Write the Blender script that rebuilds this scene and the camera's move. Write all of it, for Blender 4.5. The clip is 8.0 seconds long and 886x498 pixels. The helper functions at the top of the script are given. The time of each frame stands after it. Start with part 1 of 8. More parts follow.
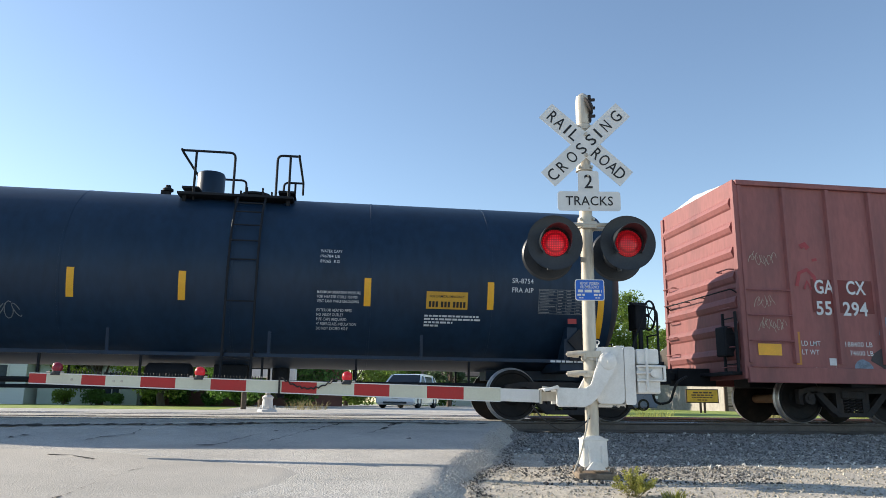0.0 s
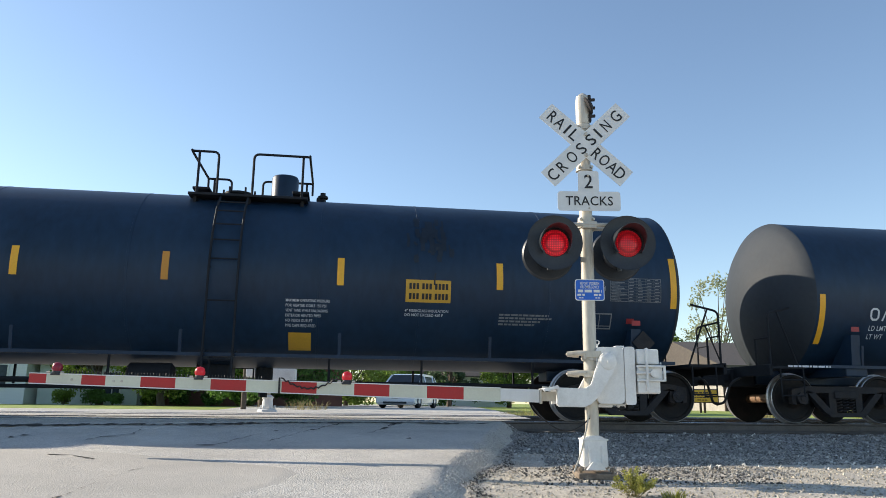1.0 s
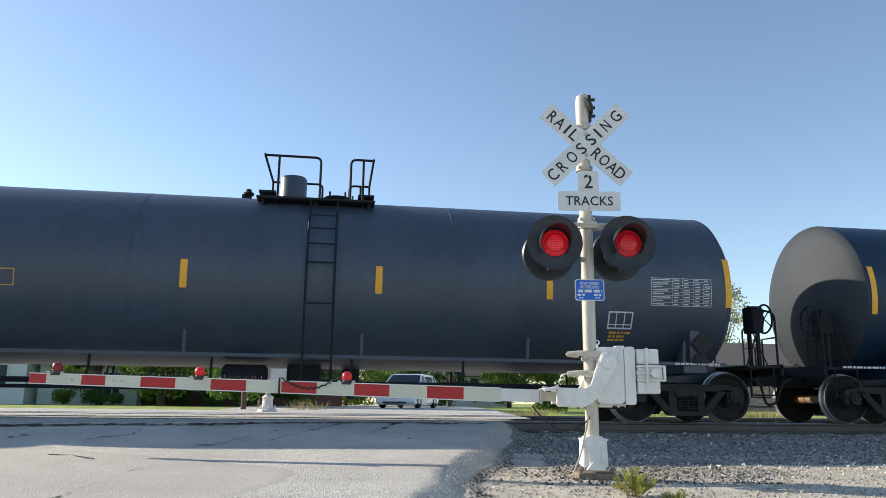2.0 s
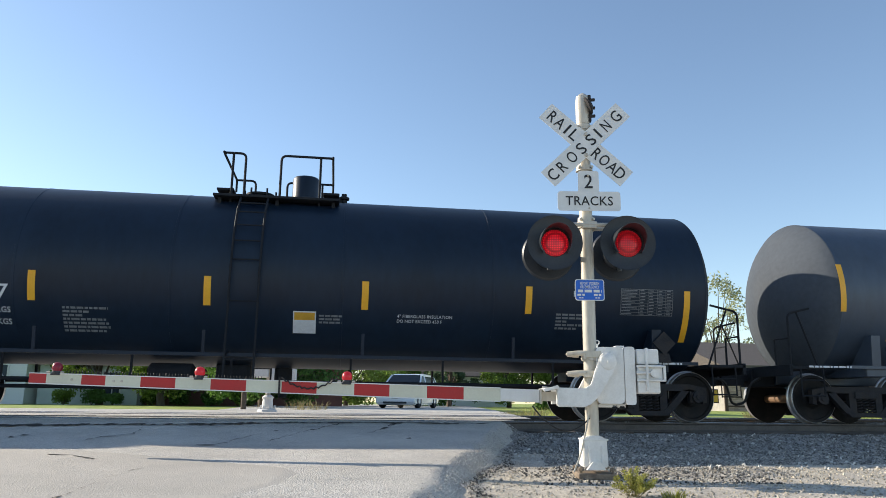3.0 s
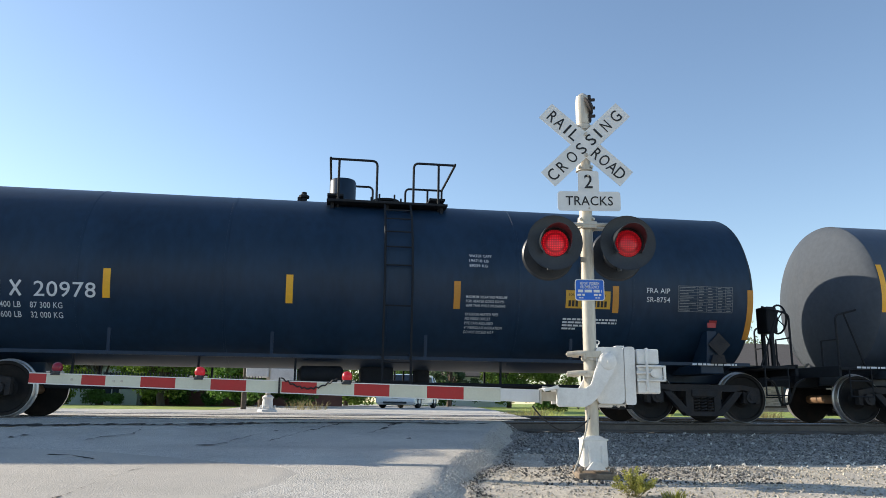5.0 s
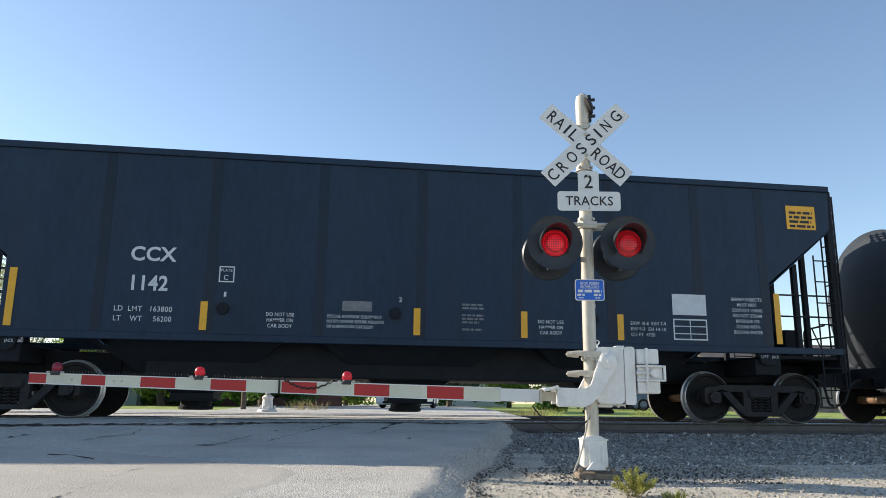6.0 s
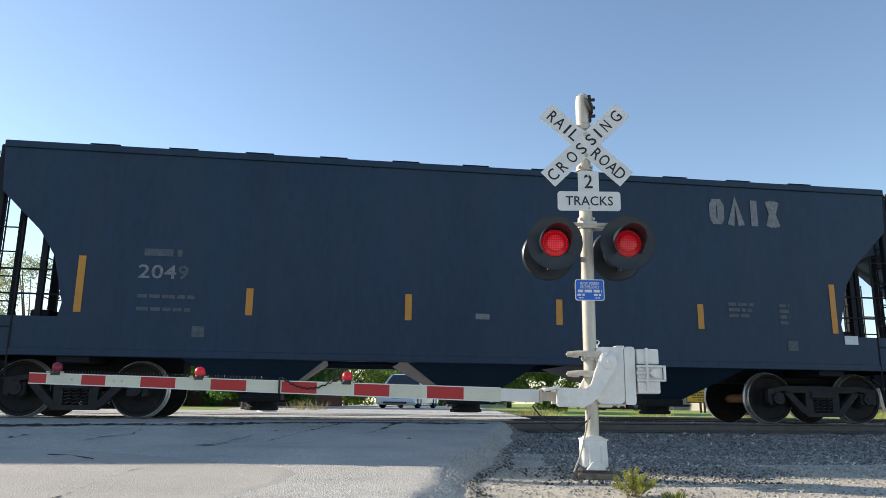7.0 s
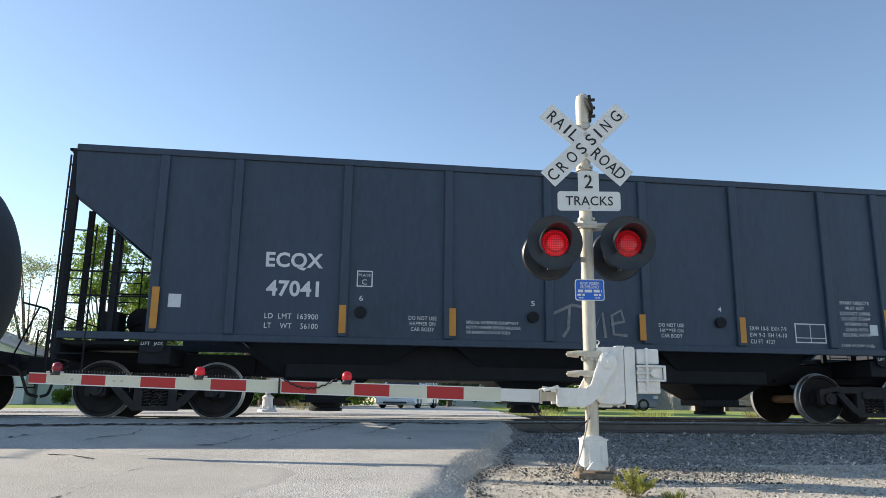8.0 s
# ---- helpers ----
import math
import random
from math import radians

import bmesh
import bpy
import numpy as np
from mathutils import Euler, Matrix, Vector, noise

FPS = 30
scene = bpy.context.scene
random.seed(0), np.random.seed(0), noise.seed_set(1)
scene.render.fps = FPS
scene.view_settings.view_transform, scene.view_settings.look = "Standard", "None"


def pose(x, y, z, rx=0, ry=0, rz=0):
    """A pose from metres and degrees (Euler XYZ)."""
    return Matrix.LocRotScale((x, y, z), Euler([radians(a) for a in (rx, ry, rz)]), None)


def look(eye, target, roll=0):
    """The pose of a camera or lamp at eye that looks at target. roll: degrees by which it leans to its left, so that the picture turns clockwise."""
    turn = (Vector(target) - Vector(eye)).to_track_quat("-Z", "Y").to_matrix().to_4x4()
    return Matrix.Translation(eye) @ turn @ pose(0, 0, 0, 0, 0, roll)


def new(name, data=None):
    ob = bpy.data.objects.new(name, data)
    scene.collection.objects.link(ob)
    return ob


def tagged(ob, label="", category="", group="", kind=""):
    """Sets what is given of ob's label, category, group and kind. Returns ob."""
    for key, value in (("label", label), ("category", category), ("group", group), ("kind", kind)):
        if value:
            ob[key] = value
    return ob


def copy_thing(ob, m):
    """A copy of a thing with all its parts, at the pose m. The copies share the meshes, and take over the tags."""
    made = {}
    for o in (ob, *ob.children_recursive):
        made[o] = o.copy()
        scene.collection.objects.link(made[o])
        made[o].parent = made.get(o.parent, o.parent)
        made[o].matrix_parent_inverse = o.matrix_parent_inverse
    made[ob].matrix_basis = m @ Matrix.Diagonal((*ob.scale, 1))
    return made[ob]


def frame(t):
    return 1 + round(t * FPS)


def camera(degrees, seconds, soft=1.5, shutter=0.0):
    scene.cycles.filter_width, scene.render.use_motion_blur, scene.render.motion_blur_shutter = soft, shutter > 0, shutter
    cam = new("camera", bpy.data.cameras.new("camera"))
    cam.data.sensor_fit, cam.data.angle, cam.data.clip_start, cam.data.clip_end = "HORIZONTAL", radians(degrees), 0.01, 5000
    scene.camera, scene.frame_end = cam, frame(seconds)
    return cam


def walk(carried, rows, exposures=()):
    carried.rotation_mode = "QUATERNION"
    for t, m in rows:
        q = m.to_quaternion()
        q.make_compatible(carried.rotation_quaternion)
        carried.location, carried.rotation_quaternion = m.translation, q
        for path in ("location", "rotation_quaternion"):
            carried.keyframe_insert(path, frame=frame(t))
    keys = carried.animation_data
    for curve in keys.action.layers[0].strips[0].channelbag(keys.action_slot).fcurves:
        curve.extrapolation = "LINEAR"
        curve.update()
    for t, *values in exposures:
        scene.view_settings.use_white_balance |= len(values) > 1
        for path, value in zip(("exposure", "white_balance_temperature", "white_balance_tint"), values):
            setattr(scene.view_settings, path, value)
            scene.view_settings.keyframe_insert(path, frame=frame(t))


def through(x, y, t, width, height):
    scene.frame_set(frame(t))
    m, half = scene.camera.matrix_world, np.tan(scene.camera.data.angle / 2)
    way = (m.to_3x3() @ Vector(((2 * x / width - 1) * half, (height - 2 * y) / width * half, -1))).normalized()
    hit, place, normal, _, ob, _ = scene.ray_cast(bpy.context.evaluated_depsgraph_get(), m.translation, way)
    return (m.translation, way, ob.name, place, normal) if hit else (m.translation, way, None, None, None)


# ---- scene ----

# ---- camera and its path ----
cam = camera(62.58, 8.0, soft=0.5)
EYE = (0.0, -13.836, 0.298)
AIM = (0.1397, -12.8676, 0.5047)
walk(cam, [(0.0, look(EYE, AIM, 0.659)), (8.0, look(EYE, AIM, 0.659))])

# ---- sky, sun, exposure ----
SUN_TRAVEL = Vector((1.56, -0.77, -0.78)).normalized()
world = bpy.data.worlds.new("sky")
scene.world = world
world.use_nodes = True
wn = world.node_tree.nodes
sky = wn.new("ShaderNodeTexSky")
sky.sky_type = "NISHITA"
sky.sun_disc = False
sky.sun_elevation = math.asin(-SUN_TRAVEL.z)
sky.sun_rotation = math.atan2(-SUN_TRAVEL.x, -SUN_TRAVEL.y)
sky.altitude, sky.air_density, sky.dust_density, sky.ozone_density = 200, 1.0, 0.25, 1.25
world.node_tree.links.new(sky.outputs[0], wn["Background"].inputs[0])
wn["Background"].inputs[1].default_value = 0.128
sun_data = bpy.data.lights.new("sun", "SUN")
sun_data.energy, sun_data.angle, sun_data.color = 4.4, radians(0.6), (1.0, 0.89, 0.73)
sun = new("sun", sun_data)
sun.rotation_mode = "QUATERNION"
sun.rotation_quaternion = SUN_TRAVEL.to_track_quat("-Z", "Y")
scene.view_settings.exposure = 0.68


# ---- materials ----
def material(name, base, rough=0.6, metal=0.0, dark=0.6, light=1.25, scale=3.0, fine=60.0, bump=0.15, per_object=0.0, stretch=(1, 1, 1),
             dirt=None, dirt_amount=0.5, dirt_scale=1.3, spec=0.5, coat=0.0, island=0.0, rough_var=0.12, grain=0.4):
    """A painted, weathered or natural surface: base colour varied at two scales, patches of dirt, fine relief."""
    m = bpy.data.materials.new(name)
    m.use_nodes = True
    n, l = m.node_tree.nodes, m.node_tree.links
    b = n["Principled BSDF"]
    co = n.new("ShaderNodeTexCoord")
    mp = n.new("ShaderNodeMapping")
    mp.inputs["Scale"].default_value = stretch
    l.new(co.outputs["Object"], mp.inputs[0])
    big = n.new("ShaderNodeTexNoise")
    big.inputs["Scale"].default_value, big.inputs["Detail"].default_value, big.inputs["Roughness"].default_value = scale, 6, 0.62
    small = n.new("ShaderNodeTexNoise")
    small.inputs["Scale"].default_value, small.inputs["Detail"].default_value = fine, 3
    l.new(mp.outputs[0], big.inputs[0])
    l.new(mp.outputs[0], small.inputs[0])
    mix = n.new("ShaderNodeMix")
    mix.data_type = "FLOAT"
    mix.inputs[0].default_value = grain
    l.new(big.outputs[0], mix.inputs[2])
    l.new(small.outputs[0], mix.inputs[3])
    ramp = n.new("ShaderNodeValToRGB")
    e = ramp.color_ramp.elements
    e[0].position, e[1].position = 0.3, 0.72
    e[0].color = (*[c * dark for c in base], 1)
    e[1].color = (*[min(1, c * light) for c in base], 1)
    l.new(mix.outputs[0], ramp.inputs[0])
    colour = ramp.outputs[0]
    if dirt:
        dn = n.new("ShaderNodeTexNoise")
        dn.inputs["Scale"].default_value, dn.inputs["Detail"].default_value, dn.inputs["Roughness"].default_value = dirt_scale, 8, 0.7
        l.new(mp.outputs[0], dn.inputs[0])
        dr = n.new("ShaderNodeMapRange")
        dr.inputs[1].default_value, dr.inputs[2].default_value, dr.inputs[4].default_value = 0.46, 0.7, dirt_amount
        l.new(dn.outputs[0], dr.inputs[0])
        dm = n.new("ShaderNodeMix")
        dm.data_type = "RGBA"
        l.new(dr.outputs[0], dm.inputs[0])
        l.new(colour, dm.inputs[6])
        dm.inputs[7].default_value = (*dirt, 1)
        colour = dm.outputs[2]
    if per_object or island:
        src = n.new("ShaderNodeObjectInfo").outputs["Random"] if per_object else n.new("ShaderNodeNewGeometry").outputs["Random Per Island"]
        r = n.new("ShaderNodeMapRange")
        amount = per_object or island
        r.inputs[3].default_value, r.inputs[4].default_value = 1 - amount, 1 + amount
        l.new(src, r.inputs[0])
        hv = n.new("ShaderNodeHueSaturation")
        l.new(r.outputs[0], hv.inputs["Value"])
        l.new(colour, hv.inputs["Color"])
        colour = hv.outputs[0]
    l.new(colour, b.inputs["Base Color"])
    rr = n.new("ShaderNodeMapRange")
    rr.inputs[3].default_value, rr.inputs[4].default_value = max(0.02, rough - rough_var), min(1, rough + rough_var)
    l.new(big.outputs[0], rr.inputs[0])
    l.new(rr.outputs[0], b.inputs["Roughness"])
    b.inputs["Metallic"].default_value = metal
    b.inputs["Specular IOR Level"].default_value = spec
    b.inputs["Coat Weight"].default_value = coat
    if bump:
        bp = n.new("ShaderNodeBump")
        bp.inputs["Strength"].default_value, bp.inputs["Distance"].default_value = bump, 0.02
        l.new(mix.outputs[0], bp.inputs["Height"])
        l.new(bp.outputs[0], b.inputs["Normal"])
    return m


def glowing(name, base, emit, strength, rough=0.35):
    m = material(name, base, rough, bump=0.05, spec=0.5)
    b = m.node_tree.nodes["Principled BSDF"]
    b.inputs["Emission Color"].default_value = (*emit, 1)
    b.inputs["Emission Strength"].default_value = strength
    return m


M_TANK = material("black_tank_paint", (0.0095, 0.026, 0.053), 0.42, dark=0.7, light=1.5, scale=0.9, fine=9, bump=0.03, stretch=(1, 1, 0.35), dirt=(0.02, 0.034, 0.056), dirt_amount=0.4, dirt_scale=0.8, spec=0.28)
M_TANK_GREY = material("faded_grey_tank_paint", (0.046, 0.064, 0.094), 0.42, dark=0.75, light=1.3, scale=0.8, fine=8, bump=0.03, stretch=(1, 1, 0.35), dirt=(0.062, 0.07, 0.078), dirt_amount=0.35, spec=0.5)
M_TANK_DEEP = material("deep_black_tank_paint", (0.007, 0.016, 0.032), 0.42, dark=0.7, light=1.4, scale=0.9, fine=9, bump=0.03, stretch=(1, 1, 0.35), dirt=(0.016, 0.025, 0.038), dirt_amount=0.3, spec=0.3)
M_HOPPER = material("black_hopper_paint", (0.0115, 0.0285, 0.056), 0.5, dark=0.7, light=1.4, scale=1.0, fine=14, bump=0.03, stretch=(1, 1, 0.3), dirt=(0.024, 0.034, 0.05), dirt_amount=0.4, spec=0.28)
M_HOPPER_GREY = material("charcoal_hopper_paint", (0.037, 0.056, 0.088), 0.52, dark=0.75, light=1.35, scale=1.0, fine=14, bump=0.03, stretch=(1, 1, 0.3), dirt=(0.042, 0.056, 0.076), dirt_amount=0.4, spec=0.35)
M_HOPPER_DULL = material("dull_blue_black_hopper_paint", (0.014, 0.035, 0.067), 0.5, dark=0.75, light=1.35, scale=0.9, fine=14, bump=0.03, stretch=(1, 1, 0.3), dirt=(0.028, 0.044, 0.066), dirt_amount=0.45, spec=0.28)
M_FRAME = material("sooty_underframe_steel", (0.012, 0.014, 0.018), 0.75, spec=0.25, dark=0.6, light=1.6, scale=5, fine=50, bump=0.2, dirt=(0.03, 0.03, 0.032), dirt_amount=0.25, dirt_scale=3)
M_TRUCK = material("cast_steel_truck_grime", (0.028, 0.028, 0.031), 0.8, spec=0.25, dark=0.55, light=1.6, scale=6, fine=60, bump=0.25, dirt=(0.075, 0.055, 0.04), dirt_amount=0.5, dirt_scale=4)
M_WHEEL = material("oiled_dark_wheel_steel", (0.013, 0.013, 0.014), 0.7, spec=0.25, dark=0.6, light=1.5, scale=7, fine=60, bump=0.15, dirt=(0.055, 0.04, 0.03), dirt_amount=0.4, dirt_scale=4)
M_TREAD = material("polished_wheel_tread", (0.6, 0.59, 0.58), 0.35, metal=0.7, bump=0.02)
M_AXLE = material("brown_axle_steel", (0.22, 0.13, 0.07), 0.7, bump=0.2)
M_BOX = material("boxcar_red_paint", (0.28, 0.098, 0.094), 0.6, dark=0.75, light=1.2, scale=1.2, fine=16, bump=0.05, stretch=(1, 1, 0.3), dirt=(0.15, 0.062, 0.062), dirt_amount=0.7, dirt_scale=1.3)
M_BOX_PATCH = material("darker_red_paint_patch", (0.16, 0.022, 0.02), 0.55, bump=0.03)
M_STRIPE = material("yellow_reflective_tape", (0.85, 0.42, 0.02), 0.4, dark=0.85, light=1.1, scale=6, bump=0.0)
M_STRIPE_OLD = material("orange_aged_reflective_tape", (0.55, 0.24, 0.03), 0.5, dark=0.8, light=1.1, scale=6, bump=0.0)
M_LETTER = material("white_stencil_paint", (0.66, 0.68, 0.7), 0.6, dark=0.8, light=1.1, scale=8, bump=0.0)
M_LETTER_DIM = material("worn_white_stencil_paint", (0.2, 0.21, 0.22), 0.6, dark=0.5, light=1.3, scale=14, bump=0.0)
M_LETTER_FADED = material("nearly_gone_white_stencil_paint", (0.075, 0.09, 0.11), 0.6, dark=0.4, light=1.5, scale=10, bump=0.0)
M_LETTER_YELLOW = material("yellow_stencil_paint", (0.62, 0.36, 0.05), 0.6, dark=0.8, light=1.1, scale=8, bump=0.0)
M_PLACARD = material("yellow_placard", (0.6, 0.33, 0.03), 0.5, dark=0.8, light=1.1, scale=5, bump=0.0)
M_RED_TAG = material("red_tag_paint", (0.35, 0.03, 0.03), 0.5, bump=0.0)
M_GRAFFITI = material("pale_blue_spray_paint", (0.2, 0.27, 0.36), 0.6, dark=0.35, light=1.2, scale=9, bump=0.0)
M_RUST_STAIN = material("rusty_orange_stain", (0.075, 0.052, 0.045), 0.7, dark=0.4, light=1.2, scale=7, bump=0.0)
M_OIL = material("dark_oil_streaks", (0.006, 0.012, 0.021), 0.5, dark=0.6, light=1.5, scale=7, bump=0.0)
M_GRAFFITI_DARK = material("charcoal_spray_paint", (0.05, 0.045, 0.05), 0.7, dark=0.7, light=1.2, scale=7, bump=0.0)
M_GRAFFITI_CREAM = material("cream_spray_paint", (0.5, 0.45, 0.36), 0.6, dark=0.7, light=1.1, scale=9, bump=0.0)
M_GALV = material("galvanised_pole_paint", (0.58, 0.54, 0.46), 0.45, metal=0.15, dark=0.75, light=1.15, scale=4, fine=40, bump=0.08, stretch=(1, 1, 0.25), dirt=(0.2, 0.15, 0.1), dirt_amount=0.6, dirt_scale=4)
M_WHITE = material("weathered_white_enamel", (0.8, 0.79, 0.76), 0.42, dark=0.88, light=1.08, scale=3, fine=50, bump=0.05, dirt=(0.33, 0.3, 0.25), dirt_amount=0.3, dirt_scale=4)
M_SIGN = material("white_sign_sheeting", (0.72, 0.72, 0.7), 0.45, dark=0.92, light=1.05, scale=4, bump=0.02, dirt=(0.5, 0.49, 0.46), dirt_amount=0.3, dirt_scale=5)
M_SIGN_BACK = material("bare_aluminium", (0.5, 0.51, 0.52), 0.45, metal=0.8, bump=0.03)
# End paints lightened to carry the sunlight that falls on the tank heads.
M_HEAD_SUNLIT = material("sunlit_black_tank_end_paint", (0.024, 0.031, 0.04), 0.7, dark=0.75, light=1.25, scale=1.1, fine=12, bump=0.03, dirt=(0.045, 0.047, 0.05), dirt_amount=0.35, dirt_scale=1.4, spec=0.45)
M_HEAD_SUNLIT_GREY = material("sunlit_grey_tank_end_paint", (0.068, 0.08, 0.098), 0.75, dark=0.8, light=1.2, scale=1.1, fine=12, bump=0.03, dirt=(0.1, 0.105, 0.11), dirt_amount=0.3, dirt_scale=1.4, spec=0.2)
M_END_PALE = material("chalky_cream_end_paint", (0.34, 0.33, 0.29), 0.8, dark=0.7, light=1.2, scale=2.5, fine=20, bump=0.05, dirt=(0.06, 0.065, 0.07), dirt_amount=0.8, dirt_scale=1.6)
M_BLACK = material("black_sign_ink", (0.012, 0.012, 0.012), 0.5, bump=0.0)
M_SIGNAL = material("matt_black_signal_paint", (0.018, 0.022, 0.028), 0.42, dark=0.7, light=1.5, scale=4, fine=50, bump=0.06, dirt=(0.05, 0.05, 0.05), dirt_amount=0.35, dirt_scale=3)
M_BLUE = material("blue_sign_sheeting", (0.01, 0.12, 0.55), 0.45, dark=0.9, light=1.1, bump=0.0)
M_GATE_RED = material("red_reflective_sheeting", (0.42, 0.012, 0.014), 0.4, dark=0.85, light=1.1, scale=5, bump=0.02, dirt=(0.3, 0.03, 0.03), dirt_amount=0.3)
M_GATE_WHITE = material("white_reflective_sheeting", (0.62, 0.62, 0.5), 0.42, dark=0.9, light=1.08, scale=5, bump=0.02, dirt=(0.4, 0.38, 0.32), dirt_amount=0.3)
M_LAMP = glowing("lit_red_gate_lamp", (0.3, 0.01, 0.02), (1.0, 0.02, 0.03), 0.14)
M_LAMP_OFF = material("unlit_red_gate_lamp", (0.25, 0.012, 0.03), 0.3, bump=0.0)
M_CABLE = material("black_rubber_cable", (0.015, 0.015, 0.015), 0.6, bump=0.0)
M_RAIL = material("rusty_rail_steel", (0.1, 0.09, 0.082), 0.75, dark=0.6, light=1.5, scale=6, fine=50, bump=0.2)
M_RAIL_HEAD = material("polished_rail_head", (0.5, 0.5, 0.5), 0.25, metal=1.0, bump=0.0)
M_TIE = material("weathered_tie_wood", (0.11, 0.09, 0.075), 0.9, dark=0.6, light=1.5, scale=4, fine=40, bump=0.4, stretch=(6, 1, 6), per_object=0.3)
M_STONE = material("grey_ballast_stone", (0.2, 0.195, 0.185), 0.85, dark=0.45, light=1.8, scale=8, fine=60, bump=0.2, island=0.7)
M_BARK = material("grey_brown_bark", (0.12, 0.09, 0.065), 0.9, dark=0.6, light=1.4, scale=6, fine=30, bump=0.5, stretch=(2, 2, 0.4))


# ---- mesh helpers ----
def part(name, bm, mat, parent=None, label="", smooth=False):
    """Links a bmesh as one mesh object, under a thing or a part if one is given."""
    me = bpy.data.meshes.new(name)
    bm.normal_update()
    bm.to_mesh(me)
    bm.free()
    mats = mat if isinstance(mat, (list, tuple)) else [mat]
    for m in mats:
        me.materials.append(m)
    if smooth:
        me.shade_smooth()
        me.set_sharp_from_angle(angle=radians(38))
    ob = new(name, me)
    if parent:
        ob.parent = parent
    if label:
        tagged(ob, label)
    return ob


def thing(name, label, category, group="", kind=""):
    return tagged(new(name), label, category, group, kind)


def box(bm, x0, x1, y0, y1, z0, z1, bevel=0.0, mat=0):
    g = bmesh.ops.create_cube(bm, size=1.0)
    for v in g["verts"]:
        v.co = Vector(((x0 + x1) / 2 + v.co.x * (x1 - x0), (y0 + y1) / 2 + v.co.y * (y1 - y0), (z0 + z1) / 2 + v.co.z * (z1 - z0)))
    fs = {f for v in g["verts"] for f in v.link_faces}
    if bevel:
        r = bmesh.ops.bevel(bm, geom=list({e for v in g["verts"] for e in v.link_edges}), offset=bevel, segments=2, affect="EDGES", profile=0.5)
        fs |= set(r["faces"])
    for f in fs:
        if f.is_valid:
            f.material_index = mat
    return bm


def cyl(bm, a, b, r, seg=12, r2=None, caps=True, mat=0):
    a, b = Vector(a), Vector(b)
    d = b - a
    g = bmesh.ops.create_cone(bm, cap_ends=caps, segments=seg, radius1=r, radius2=r if r2 is None else r2, depth=d.length)
    m = Matrix.Translation((a + b) / 2) @ d.to_track_quat("Z", "Y").to_matrix().to_4x4()
    bmesh.ops.transform(bm, matrix=m, verts=g["verts"])
    if mat:
        for f in {f for v in g["verts"] for f in v.link_faces}:
            f.material_index = mat
    return bm


def tube(bm, pts, r, seg=6, mat=0):
    """A round bar bent along pts."""
    pts = [Vector(p) for p in pts]
    rings = []
    n = len(pts)
    side = None
    for i, p in enumerate(pts):
        d = (pts[min(i + 1, n - 1)] - pts[max(i - 1, 0)]).normalized()
        if side is None:
            side = d.orthogonal().normalized()
        else:
            side = (side - d * side.dot(d)).normalized()
        up = d.cross(side)
        rings.append([bm.verts.new(p + r * (math.cos(2 * math.pi * k / seg) * side + math.sin(2 * math.pi * k / seg) * up)) for k in range(seg)])
    for a, b in zip(rings, rings[1:]):
        for k in range(seg):
            f = bm.faces.new((a[k], a[(k + 1) % seg], b[(k + 1) % seg], b[k]))
            f.material_index = mat
    bm.faces.new(rings[0][::-1])
    bm.faces.new(rings[-1])
    return bm


def rounded(pts, r=0.08, steps=4):
    """The polyline with its inner corners rounded off."""
    pts = [Vector(p) for p in pts]
    out = [pts[0]]
    for a, b, c in zip(pts, pts[1:], pts[2:]):
        u, w = (a - b), (c - b)
        k = min(r, u.length * 0.45, w.length * 0.45)
        p, q = b + u.normalized() * k, b + w.normalized() * k
        for i in range(steps + 1):
            s = i / steps
            out.append((1 - s) ** 2 * p + 2 * s * (1 - s) * b + s * s * q)
    out.append(pts[-1])
    return out


def prism(bm, poly, axis, lo, hi, mat=0):
    """A prism: poly in the two other axes (in xyz order), from lo to hi along axis."""
    def at(p, s):
        return {"x": (s, p[0], p[1]), "y": (p[0], s, p[1]), "z": (p[0], p[1], s)}[axis]
    a = [bm.verts.new(at(p, lo)) for p in poly]
    b = [bm.verts.new(at(p, hi)) for p in poly]
    fs = [bm.faces.new(a), bm.faces.new(b[::-1])]
    n = len(poly)
    for i in range(n):
        fs.append(bm.faces.new((a[i], b[i], b[(i + 1) % n], a[(i + 1) % n])))
    for f in fs:
        f.material_index = mat
    bmesh.ops.recalc_face_normals(bm, faces=fs)
    return bm


def lathe(bm, profile, m=None, seg=24, mat=0):
    """Profile of (radius, height) turned round z, then moved by m."""
    rings = []
    for r, z in profile:
        if r < 1e-6:
            rings.append([bm.verts.new((0, 0, z))])
        else:
            rings.append([bm.verts.new((r * math.cos(2 * math.pi * k / seg), r * math.sin(2 * math.pi * k / seg), z)) for k in range(seg)])
    fs = []
    for a, b in zip(rings, rings[1:]):
        for k in range(seg):
            k2 = (k + 1) % seg
            vs = [a[k % len(a)], a[k2 % len(a)], b[k2 % len(b)], b[k % len(b)]]
            vs = list(dict.fromkeys(vs))
            if len(vs) > 2:
                fs.append(bm.faces.new(vs))
    for f in fs:
        f.material_index = mat
    if m is not None:
        bmesh.ops.transform(bm, matrix=m, verts=[v for r in rings for v in r])
    return bm


